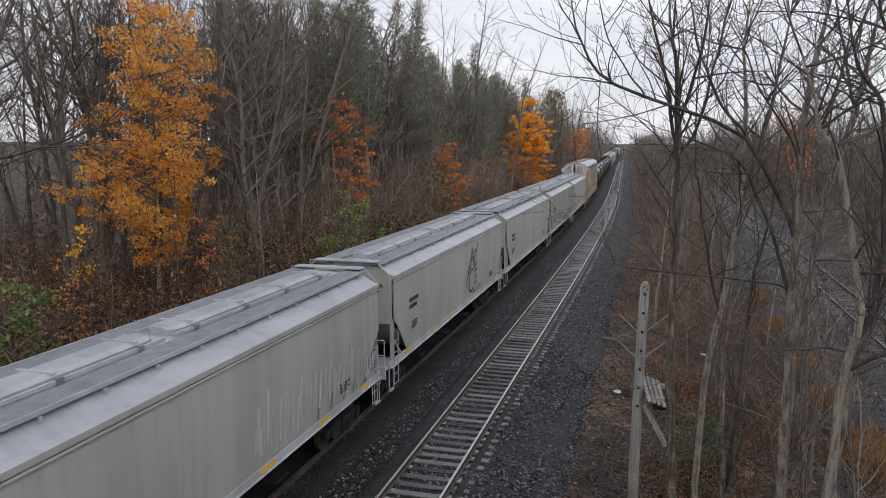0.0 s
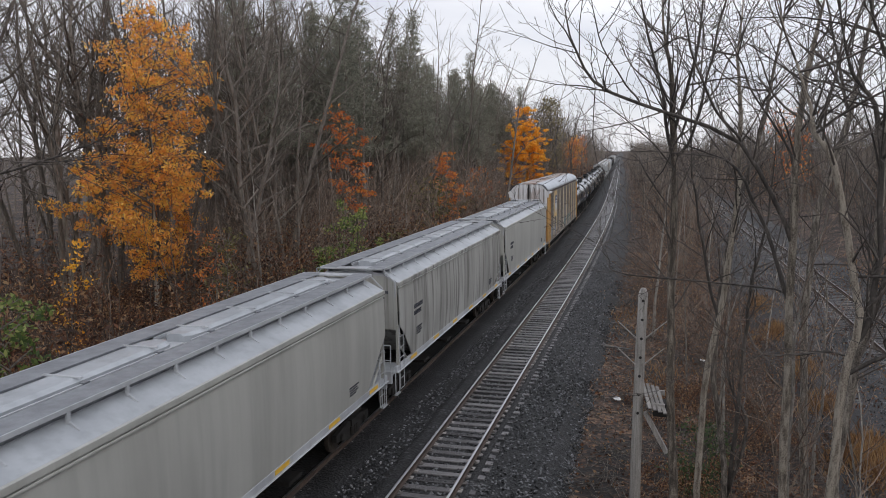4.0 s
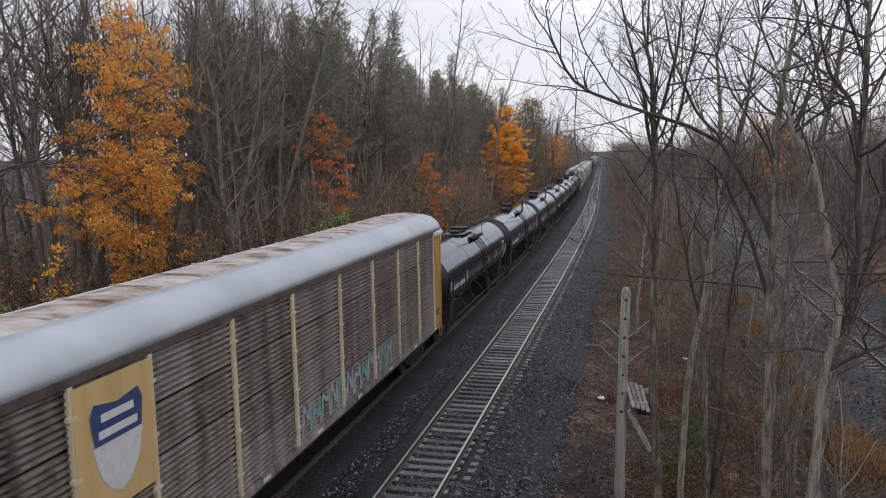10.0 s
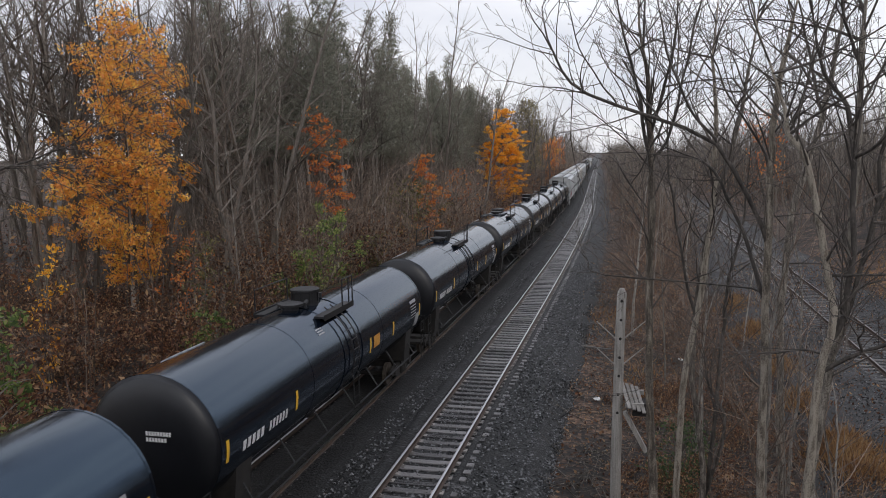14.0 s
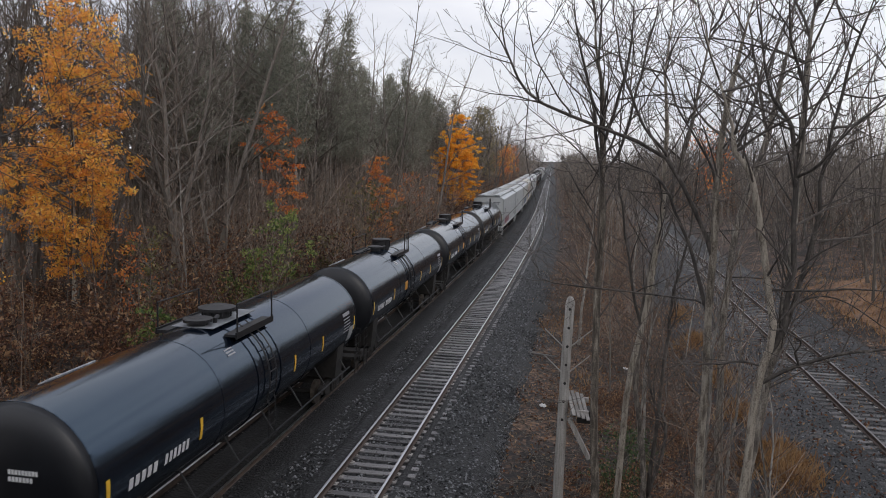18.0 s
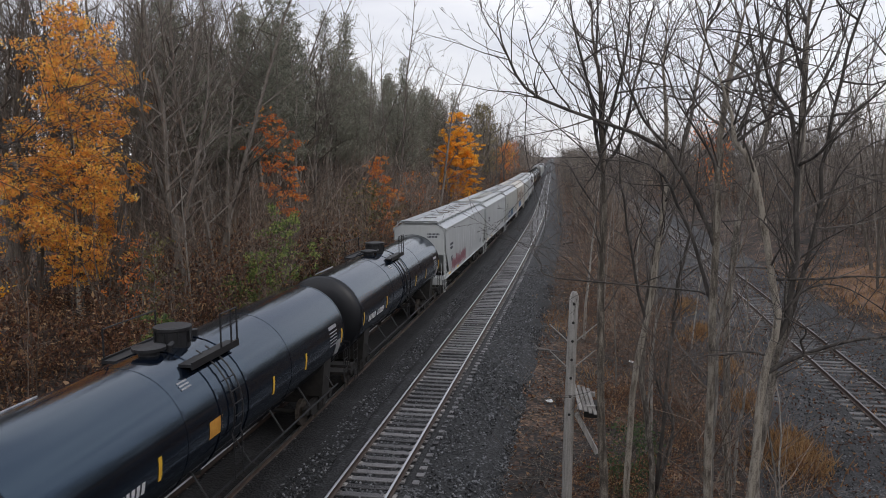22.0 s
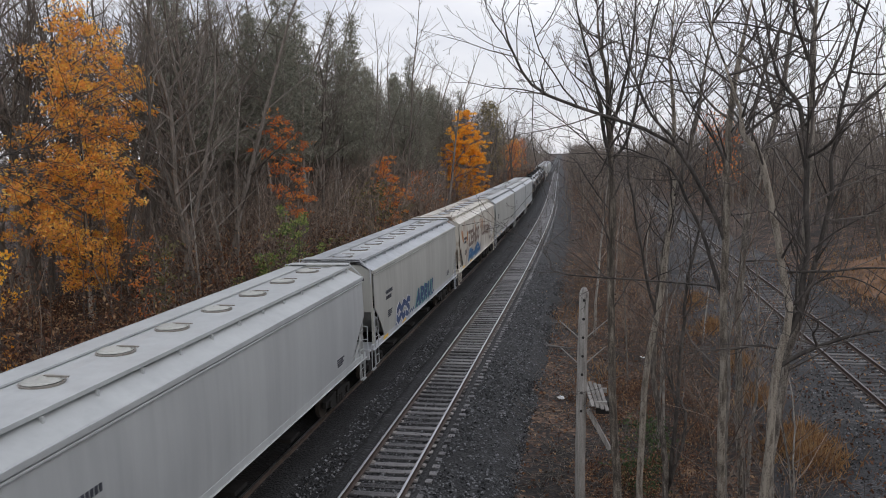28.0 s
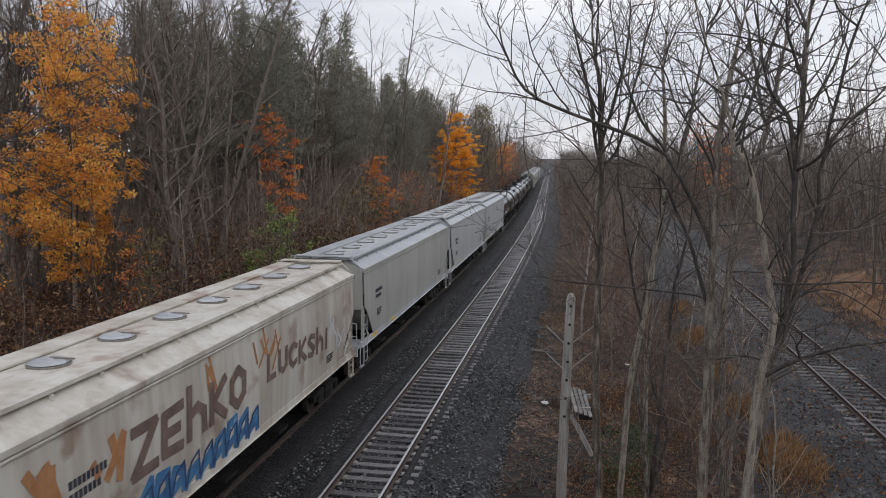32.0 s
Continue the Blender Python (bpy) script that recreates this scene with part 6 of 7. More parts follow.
def build_left_wood():
    rnd = random.Random(21)
    tall = [forked_tree(100 + i, 20.0 + 5 * rnd.random(), 0.17 + 0.08 * rnd.random(), M["bark_dark"], M["bark_dark"],
                        "tall bare grey-brown tree at the edge of the wood") for i in range(6)]
    slim = [bare_tree(300 + i, 8 + 3 * rnd.random(), 0.055 + 0.04 * rnd.random(), SAPLING, M["bark_pale"], M["brush"],
                      "young bare tree with pale bark", 0.3) for i in range(4)]
    woods = [wood_patch(500 + i, 13, 10, 6, 16, 18 + i) for i in range(4)]
    used = set()
    lace, low, deep = [], [], []

    def put(kind, u, s, lo=0.85, hi=1.15):
        ob = kind[rnd.randrange(len(kind))]
        m = stand(ob, u, s, rnd.uniform(0, 6.28), 0, rnd.uniform(lo, hi))
        if kind is not low and hides(m, 0.6 if kind is lace else 4.5 if kind is woods or kind is deep else 0.6):
            return
        if m.translation.xy.length < (27 if kind is lace or kind is low else 35):
            return
        if ob.name in used:
            again(ob, m)
        else:
            used.add(ob.name)
            place(ob, m)
    for i in range(52):
        put(tall, -rnd.uniform(15, 36), 14 + 60 * (i + rnd.random()) / 52, 0.85, 1.08)
    for i in range(26):
        put(tall, -rnd.uniform(22, 36), 60 + 104 * (i + rnd.random()) / 26, 0.75, 0.95)
    for i in range(60):
        put(slim, -rnd.uniform(11.5, 20), 20 + 120 * (i + rnd.random()) / 60, 0.8, 1.35)
    for i in range(10):
        for j in range(2):
            put(woods, -(17.5 + 11 * j + rnd.uniform(-3, 3)), 18 + 15 * i + 6 * j + rnd.uniform(-4, 4), 0.95, 1.15)
    lace = [lace_patch(560 + i, 9, 7, 34, 6.5 + 1.3 * i) for i in range(3)]
    low = [lace_patch(580 + i, 7, 6, 26, 2.4 + 0.5 * i, "stem_dark") for i in range(2)]
    for i in range(120):
        put(lace, -(11.5 + 13 * rnd.random() ** 1.3), 24 + 105 * (i + rnd.random()) / 120, 0.8, 1.3)
    for i in range(14):
        put(low, -rnd.uniform(16, 34), 16 + 36 * (i + rnd.random()) / 14, 0.7, 1.1)
    for i in range(12):
        put(lace, -rnd.uniform(10, 18), 128 + 14 * i, 1.1, 1.5)
    deep = [deep_patch(600 + i, 16, 12, 12, 14, 17 + i) for i in range(3)]
    for i in range(11):
        for j in range(4):
            put(deep, -(25 + 14 * j + rnd.uniform(-3, 3)), 6 + 17 * i + 5 * j + rnd.uniform(-4, 4), 0.95, 1.2)
    for i in range(10):
        put(tall, -rnd.uniform(22, 40), 12 + 42 * (i + rnd.random()) / 10, 0.9, 1.15)
    for i in range(12):
        put(tall, -rnd.uniform(22, 34), 46 + 34 * (i + rnd.random()) / 12, 0.95, 1.1)
    for i in range(34):
        put(deep, -rnd.uniform(12, 34), 160 + 10 * i, 0.95, 1.2)
    for i in range(14):
        put(deep, -rnd.uniform(13, 24), 100 + 6 * i, 0.95, 1.15)
    for i in range(8):
        put(deep, -rnd.uniform(14, 26), 470 + 70 * i, 1.1, 1.5)
    return tall, (woods, deep, lace), slim


def build_left_colour():
    maple = layered_tree(7, 17.9, ((2.6, 1.1), (4.2, 2.0), (5.0, 3.6), (6.4, 4.3), (9.4, 4.1), (11.0, 3.2), (13.0, 2.9), (15.6, 2.6), (17.6, 0.7)), M["leaf_maple"],
                         "tall orange maple in full autumn leaf with three stems", stems=3, boughs=124, per=66, size=0.084, trunk_r=0.15, clump=0.42, flat=0.6, gaps=0.27,
                         shift=(0.0, 0.4, 0.0, -0.5, 0.2, 0.7, 0.8, 0.7, 0.0), tip_thin=0.45)
    place(maple, Matrix.Translation((-27.0, 36.8, -0.7)))
    red = layered_tree(8, 12.3, ((5.4, 0.7), (6.6, 1.5), (8.6, 1.9), (10.6, 1.7), (12.0, 0.7)), M["leaf_red"], "thin tree with fading red-orange leaves", boughs=32, per=34, size=0.08,
                       trunk_r=0.1, shift=(1.3, 0.9, 0.2, -0.6, -1.1), tip_thin=0.2)
    place(red, Matrix.Translation((-20.0, 46.5, -0.4)))
    o3 = layered_tree(9, 9.4, ((1.8, 0.9), (4.0, 1.7), (6.5, 1.7), (9.0, 0.6)), M["leaf_red"], "small tree with rusty orange leaves", boughs=52, per=36, size=0.09, trunk_r=0.09,
                      shift=(0.5, 0.3, -0.1, -0.4))
    place(o3, Matrix.Translation((-18.4, 67.5, -0.5)))
    o2 = layered_tree(10, 15.6, ((2.4, 1.6), (5.0, 3.2), (8.0, 3.9), (11.0, 3.2), (13.5, 2.2), (15.4, 0.8)), M["leaf_yellow"], "bright golden-orange tree in full leaf by the line",
                      boughs=135, per=60, size=0.12, trunk_r=0.16, clump=0.4, gaps=0.2)
    place(o2, Matrix.Translation((-18.0, 113.0, -0.4)))
    far = leafy_tree(11, 19.0, 5.0, lambda f: 0.8 + 4.6 * math.sin(math.pi * min(1, 0.25 + 0.72 * f)), M["leaf_dull"], "rounded tree thinly set with dull yellow leaves",
                     clumps=320, per=18, size=0.15, trunk_r=0.2, spread=0.55)
    place(far, Matrix.Translation((-20.5, 158.0, 0)))
    for i, (x, y, h, k) in enumerate(((-22.5, 205, 12, "leaf_red"), (-24, 235, 13, "leaf_yellow"), (-27, 275, 14, "leaf_red"), (-19.5, 84, 7, "leaf_red"), (-18.2, 60, 7, "leaf_olive"))):
        t = leafy_tree(20 + i, h, 2.0, lambda f: 0.6 + 2.6 * math.sin(math.pi * min(1, 0.2 + 0.78 * f)), M[k], "distant tree in autumn colour" if y > 100 else "young tree thin with autumn leaves",
                       clumps=90, per=16 if y > 100 else 9, size=0.24 if y > 100 else 0.12, spread=0.5)
        place(t, Matrix.Translation((x, y, -0.4)))
    for i, (x, y, h, w, k) in enumerate(((-15.2, 37.7, 6.6, 2.1, "leaf_green"), (-16.6, 37.0, 4.6, 1.1, "leaf_green"), (-18.5, 38.0, 3.0, 1.0, "leaf_green"), (-16.6, 16.2, 5.9, 1.7, "leaf_green"),
                                         (-17.5, 70.0, 5.2, 1.5, "leaf_olive"), (-16.2, 47.0, 4.6, 1.2, "leaf_olive"), (-20.0, 33.0, 6.0, 1.3, "leaf_olive"), (-17.5, 29.0, 2.6, 1.0, "leaf_green"), (-22.6, 25.3, 6.6, 0.45, "leaf_yellow"), (-22.5, 34.5, 5.6, 1.3, "leaf_red"))):
        lab = "leafy green bush at the wood's edge" if k == "leaf_green" else "small bush in bright autumn colour at the wood's edge" if k in ("leaf_yellow", "leaf_red") else "thin olive-green bush at the wood's edge"
        t = layered_tree(40 + i, h, ((0.5, 0.5 * w), (0.45 * h, 1.05 * w), (0.75 * h, 0.9 * w), (h, 0.35 * w)), M[k], lab, stems=3, boughs=int(13 * w + 8),
                         per=34 if k == "leaf_green" else 15, size=0.075, trunk_r=0.04, clump=0.26, flat=0.7, name="bush")
        place(t, Matrix.Translation((x, y, -0.8)))
    rnd = random.Random(3)
    pines = [pine(60 + i, 22.0 + 3.0 * rnd.random(), "slender dark evergreen in the wood") for i in range(4)]
    spots = [(-12 - 6 * rnd.random(), 47 + 92 * ((i + rnd.random()) / 72) ** 0.95) for i in range(72)]
    for i, (u, s) in enumerate(spots):
        m = stand(None, u - 1.5 - 6 * rnd.random(), s, rnd.uniform(0, 6), 0, rnd.uniform(0.76, 0.92) + (0.07 if s < 80 else 0))
        if i >= 4 and hides(m, 0.8):
            continue
        if i < 4:
            place(pines[i], m)
        else:
            again(pines[i % 4], m)
    # undergrowth along the edge of the wood
    lab = "tangled brown undergrowth with dead russet leaves"
    kinds = [thicket(70 + i, 6, 4, (1.8, 2.6, 3.6, 4.8)[i], 18, M["leaf_brown"], (2200, 2200, 1700, 1100)[i], label=lab, size=0.07) for i in range(4)]
    first = set()
    for i in range(84):
        k = rnd.randrange(4)
        u, s = -rnd.uniform(9.4, 22), 10 + 112 * (i + rnd.random()) / 84
        m = stand(None, u, s, rnd.uniform(0, 6.28), 0, rnd.uniform(0.8, 1.25))
        if k in first and hides(m, 1.0):
            if k > 1:
                continue
            m = m @ Matrix.Scale(0.55, 4)
        (place if k not in first else again)(kinds[k], m)
        first.add(k)
    for i in range(30):
        m = stand(None, -rnd.uniform(9.6, 26), 12 + 28 * rnd.random(), rnd.uniform(0, 6.28), 0, rnd.uniform(0.55, 0.95))
        again(kinds[0 if hides(m) else i % 3], m)
    for i in range(20):
        again(kinds[2 + i % 2], stand(None, -rnd.uniform(10.5, 17), 16 + 100 * (i + rnd.random()) / 20, rnd.uniform(0, 6.28), 0, rnd.uniform(0.9, 1.4)))
    for i in range(18):
        again(kinds[i % 4], stand(None, -rnd.uniform(9.5, 18), 130 + 170 * (i + rnd.random()) / 18, rnd.uniform(0, 6.28), 0, 1.8))
    return kinds


def build_right_wood(tall, both, slim, kinds):
    woods, deep, lace = both
    rnd = random.Random(31)
    # brush between the main line and the side track
    brush = [thicket(90 + i, 5, 4, 3.4 + 0.8 * i, 20, M["leaf_brown"], 220, label="grey-brown leafless brush beside the line", size=0.05) for i in range(3)]
    first = set()
    for i in range(76):
        s = 25 + 200 * ((i + rnd.random()) / 76) ** 1.35
        u = rnd.uniform(4.2 if s > 50 else 6.8 if s < 34 else 5.0, 11.5)
        k = rnd.randrange(3)
        m = stand(None, u, s, rnd.uniform(0, 6.28), 0, rnd.uniform(0.7, 1.0) * (1.25 if s > 60 else 0.7))
        (place if k not in first else again)(brush[k], m)
        first.add(k)
    for i in range(44):
        s = 17 + 30 * rnd.random()
        again(brush[rnd.randrange(3)], stand(None, rnd.uniform(7.4 if s < 32 else 5.8, 11.0), s, rnd.uniform(0, 6.28), 0, rnd.uniform(0.4, 0.7)))
    for i in range(38):
        s = 30 + 200 * ((i + rnd.random()) / 38) ** 1.2
        again(slim[rnd.randrange(4)], stand(None, rnd.uniform(5.5, 11.5), s, rnd.uniform(0, 6.28), 0, rnd.uniform(0.55, 0.95)))
    for i in range(26):
        again(lace[i % 3], stand(None, rnd.uniform(5.6, 10.5), 40 + 5.5 * i, rnd.uniform(0, 6.28), 0, rnd.uniform(0.45, 0.62) if i < 8 else rnd.uniform(0.6, 0.85)))
    for i in range(14):
        again(lace[i % 3], stand(None, rnd.uniform(27, 40), 68 + 9 * i, rnd.uniform(0, 6.28), 0, rnd.uniform(0.8, 1.15)))
    for i in range(14):
        again(deep[i % 3], stand(None, rnd.uniform(6.5, 11), 70 + 18 * i, rnd.choice((0, 3.14)) + 1.57 + rnd.uniform(-0.2, 0.2), 0, rnd.uniform(0.34, 0.46)))
    for i in range(14):
        again(deep[i % 3], stand(None, rnd.uniform(25, 32), 52 + 19 * i, rnd.uniform(0, 6.28), 0, rnd.uniform(0.5, 0.62)))
    for i in range(8):
        again(slim[rnd.randrange(4)], stand(None, rnd.uniform(7.2, 10.8), rnd.uniform(15, 26), rnd.uniform(0, 6.28), 0, rnd.uniform(0.6, 0.95)))
    for i in range(22):
        again((deep if i % 2 else lace)[i % 3], stand(None, rnd.uniform(7, 34), 120 + 15 * i, rnd.uniform(0, 6.28), 0, rnd.uniform(0.5, 0.7) if i % 2 else rnd.uniform(0.9, 1.3)))
    for i in range(34):
        s = 62 + 230 * (i / 34) ** 1.3
        again(deep[i % 3], stand(None, rnd.uniform(6.5, 11) if i % 3 == 0 and s > 75 else rnd.uniform(24, 70), s, rnd.uniform(0, 6.28), 0, rnd.uniform(0.3, 0.6)))
    for i in range(16):
        again(kinds[i % 2], stand(None, rnd.uniform(5.6, 10.6), 14 + 16 * rnd.random(), rnd.uniform(0, 6.28), 0, rnd.uniform(0.25, 0.45)))
    for i in range(26):
        again(deep[i % 3], stand(None, rnd.uniform(9, 46) if i % 2 else rnd.uniform(9, 14), 190 + 14 * i, rnd.uniform(0, 6.28), 0, rnd.uniform(0.5, 0.85)))
    # unseen wood, added beside and behind the bridge to block the low sky
    for i in range(10):
        again(deep[i % 3], stand(None, 25 + rnd.uniform(-2, 3) + 5 * (i % 2), 26 - 7 * i, rnd.uniform(0, 6.28), 0, rnd.uniform(0.7, 0.95)))
    for i in range(26):
        u = rnd.uniform(-62, -13) if i % 2 else rnd.uniform(14, 60)
        again(deep[i % 3], stand(None, u, -20 - 4.5 * (i // 2) - rnd.uniform(0, 6), rnd.uniform(0, 6.28), 0, rnd.uniform(0.8, 1.1)))
    # far tree lines that close the view over the brush
    for i in range(60):
        s = 230 + 9 * i
        again(deep[i % 3], stand(None, 13 + (0.12 + 0.5 * rnd.random() ** 1.5) * (s - 130), s, rnd.uniform(0, 6.28), 0, rnd.uniform(0.55, 0.8) + s / 1600))
    for i in range(44):
        s = 150 + 24 * i
        again(deep[i % 3], stand(None, rnd.uniform(9, 15) + 0.012 * s, s, rnd.uniform(0, 6.28), 0, rnd.uniform(0.45, 0.62) + s / 2600))
    for i in range(30):
        m = stand(None, rnd.uniform(26, 44), 36 + 5 * i, rnd.uniform(0, 6.28), 0, rnd.uniform(0.42, 0.64))
        again(tall[i % 6], m)
    # wood beyond the side track
    for i in range(11):
        again(deep[i % 3], stand(None, 44 + rnd.uniform(-4, 4), 45 + 17 * i, rnd.uniform(0, 6.28), 0, rnd.uniform(0.55, 1.05)))
        again(deep[i % 3], stand(None, 60 + rnd.uniform(-4, 4), 60 + 17 * i, rnd.uniform(0, 6.28), 0, rnd.uniform(0.8, 1.0)))
        for j in range(1):
            again(deep[(i + j) % 3], stand(None, 31 + 15 * j + rnd.uniform(-4, 4), 40 + 16 * i + rnd.uniform(-4, 4), rnd.uniform(0, 6.28), 0, rnd.uniform(0.7, 0.9)))
    for i in range(24):
        again(brush[rnd.randrange(3)], stand(None, rnd.uniform(25, 42), 38 + 150 * (i + rnd.random()) / 24, rnd.uniform(0, 6.28), 0, rnd.uniform(0.8, 1.3)))
    rt = leafy_tree(33, 12.5, 4.0, lambda f: 0.8 + 3.2 * math.sin(math.pi * min(1, 0.2 + 0.78 * f)), M["leaf_red"], "rust-red tree beyond the brush", clumps=75, per=14, size=0.13, spread=0.6, gaps=0.1)
    place(rt, Matrix.Translation((14.5, 92.0, 0.5)))


tall_trees, light_trees, slim_trees = build_left_wood()
brown_kinds = build_left_colour()
build_right_wood(tall_trees, light_trees, slim_trees, brown_kinds)


# ---- bare trees near the bridge, limb by limb ----


def near_tree(seed, label, bark):
    """A bare tree that takes limbs one by one."""
    tree = tagged(new("tree"), label, "tree", "bare trees near the bridge")
    return tree, Geo(), random.Random(seed), M[bark], []


def limb(grown, r0, r1, *line):
    """A limb through a few guiding points, with twigs along it; the first is the trunk."""
    tree, twigs, rnd, bark, bones = grown
    first = not tree.children
    line = [Vector(p) for p in line]
    if bones:
        line[0] = min(bones, key=lambda b: (b - line[0]).length)
    pts = smooth_line(line)
    bones.extend(pts)
    k = len(pts)
    g = Geo().tube(pts, [(r0 + (r1 - r0) * (j / (k - 1)) ** 0.8) * min(1, 0.15 + 3 * (1 - j / (k - 1))) for j in range(k)], 9 if first else 7)
    part("trunk" if first else "limb", g, bark if first else M["limb_backlit"], tree, smooth=True)
    upper = pts[int(k * (0.38 if first else 0.12)):]
    if len(upper) > 1:
        grow_twigs(twigs, upper, r0, r1, rnd)


def smooth_line(p):
    """Rounded, slightly crooked line through the points."""
    out = []
    n = len(p)
    for i in range(n - 1):
        a, b, c, d = p[max(i - 1, 0)], p[i], p[i + 1], p[min(i + 2, n - 1)]
        for k in range(4):
            t = k / 4
            q = 0.5 * ((2 * b) + (c - a) * t + (2 * a - 5 * b + 4 * c - d) * t * t + (3 * b - a - 3 * c + d) * t ** 3)
            out.append(q + 0.06 * noise.noise_vector(q * 1.7) * min(1, i + k))
    return out + [p[-1]]


def grow_twigs(geo, pts, r0, r1, rnd, deeper=True):
    total = sum((b - a).length for a, b in zip(pts, pts[1:]))
    k = len(pts)
    if deeper:
        # long side shoots, each with twigs of its own
        for i in range(int(total * 0.78)):
            x = (i + rnd.random()) / max(1, int(total * 0.78)) * (k - 1)
            j = min(int(x), k - 2)
            p = pts[j].lerp(pts[j + 1], x - j)
            d = (pts[j + 1] - pts[j]).normalized()
            side = Vector((rnd.gauss(0, 1), rnd.gauss(0, 0.7), rnd.gauss(0.2, 0.8))).normalized()
            q, _ = bend(p, (d * 0.6 + side).normalized(), rnd.uniform(1.0, 2.6), 6, 0.16, 0.05, rnd)
            r = min(0.5 * (r0 + (r1 - r0) * x / k), 0.02) + 0.003
            geo.tube(q, [r * (1 - 0.75 * a / 6) for a in range(7)], 5, cap=False)
            grow_twigs(geo, q, r, 0.004, rnd, False)
    n = max(3, int(total * 3.3))
    turn = rnd.uniform(0, 6)
    for i in range(n):
        x = (i + rnd.random()) / n * (k - 1)
        j = min(int(x), k - 2)
        p = pts[j].lerp(pts[j + 1], x - j)
        d = (pts[j + 1] - pts[j]).normalized()
        u = d.orthogonal().normalized()
        turn += 2.4 + rnd.uniform(-0.6, 0.6)
        w = radians(rnd.uniform(28, 58))
        dd = d * math.cos(w) + (u * math.cos(turn) + d.cross(u) * math.sin(turn)) * math.sin(w)
        q, _ = bend(p, dd, rnd.uniform(0.5, 1.9) * min(1.5, 0.6 + total * 0.12), 4, 0.14, 0.07, rnd)
        r = min(0.45 * (r0 + (r1 - r0) * x / k), 0.017) + 0.002
        grow(geo, q, r, 0.003, 0, rnd, [(0, 0, 0, 4, 0, 0), (3.4, 0.42, 42, 3, 3, 0.05), (4.2, 0.45, 40, 3, 2, 0.02)])


near = near_tree(400, "slender straight bare tree beside the line", "bark_mid")
limb(near, 0.1, 0.03, (0.49, 14, 0.42), (0.44, 14, 2.3), (0.33, 14, 4.28), (0.31, 14, 8.42), (0.25, 14, 9.41), (0.15, 14, 10.39), (-0.02, 14, 11.73))
limb(near, 0.0351, 0.0156, (0.3, 14, 8.52), (0.11, 13.9, 9.41), (-0.04, 13.8, 9.98), (-0.21, 13.7, 10.74), (-0.34, 13.6, 11.66))
limb(near, 0.0351, 0.0156, (0.28, 14, 8.8), (0.49, 13.88, 9.69), (0.67, 13.75, 10.44), (0.69, 13.62, 11.53))
limb(near, 0.0312, 0.0156, (0.28, 14, 8.12), (0.62, 14.1, 8.92), (0.84, 14.2, 9.91), (1.05, 14.3, 10.99), (1.18, 14.4, 11.77))
limb(near, 0.01716, 0.00624, (0.32, 14, 7.21), (0.05, 14.12, 7.91), (-0.27, 14.25, 8.41), (-0.53, 14.38, 8.57))
part("crown", near[1], M["twig"], near[0])
near = near_tree(401, "bare tree with a long limb sweeping over the tracks", "bark_mid")
limb(near, 0.08, 0.03, (2.26, 13, 0.89), (2.13, 13, 2.9), (2.1, 13, 7.16), (2.12, 13, 8.89), (2.22, 13, 9.78), (2.34, 13, 10.56), (2.51, 13, 11.41))
limb(near, 0.0429, 0.01092, (2.08, 13, 7.44), (1.25, 12.9, 8.7), (-0.71, 12.7, 9.55), (-1.26, 12.6, 10.29), (-1.44, 12.55, 10.95))
limb(near, 0.01404, 0.00468, (-0.73, 13, 9.57), (-1.26, 13.12, 9.71), (-1.8, 13.25, 9.79), (-2.56, 13.38, 9.91))
limb(near, 0.01716, 0.0078, (-0.17, 13, 9.23), (-0.5, 13.1, 9.69), (-0.84, 13.2, 10.22), (-1, 13.3, 10.88), (-1.11, 13.4, 11.46))
limb(near, 0.039, 0.0117, (2.11, 13, 6.04), (1.73, 13.12, 7.33), (1.28, 13.25, 8.3), (0.77, 13.31, 8.62), (-0.26, 13.44, 8.96))
limb(near, 0.0273, 0.01404, (1.26, 13, 8.7), (1, 12.9, 9.07), (0.72, 12.8, 9.61), (0.43, 12.7, 10.39), (0.27, 12.6, 11.24))
limb(near, 0.02028, 0.00624, (2.09, 13, 6.18), (1.87, 13.07, 6.41), (-0.45, 13.29, 6.55), (-0.72, 13.36, 6.76), (-1.01, 13.43, 7.12))
limb(near, 0.0234, 0.0117, (2.12, 13, 8.17), (1.91, 13.1, 8.85), (1.6, 13.2, 9.26), (1.28, 13.3, 9.96), (0.9, 13.4, 10.84))
limb(near, 0.0156, 0.00624, (1.58, 13, 9.25), (1.88, 13.12, 9.71), (2.23, 13.25, 10.16), (2.58, 13.37, 10.61))
part("crown", near[1], M["twig"], near[0])
near = near_tree(402, "dark forked bare tree with low spreading limbs", "bark_mid")
limb(near, 0.07, 0.026, (2.36, 11.5, 1.83), (2.57, 11.5, 5.02), (2.74, 11.5, 6.37), (2.34, 11.5, 8.39), (2.03, 11.5, 8.88), (1.97, 11.5, 9.37), (1.38, 11.5, 10.97))
limb(near, 0.0546, 0.0195, (2.7, 11.5, 5.79), (2.95, 11.61, 6.69), (2.91, 11.78, 8.95), (2.56, 11.83, 9.67), (2.27, 11.94, 11.19))
limb(near, 0.0351, 0.0156, (2.62, 11.5, 5.51), (3.05, 11.4, 5.79), (3.57, 11.3, 6.05), (4.09, 11.2, 6.17), (4.81, 11.1, 6.42))
limb(near, 0.01716, 0.00624, (2.74, 11.5, 6.54), (3.17, 11.6, 6.74), (3.61, 11.7, 6.79), (4.28, 11.8, 6.44), (4.88, 11.9, 6.04))
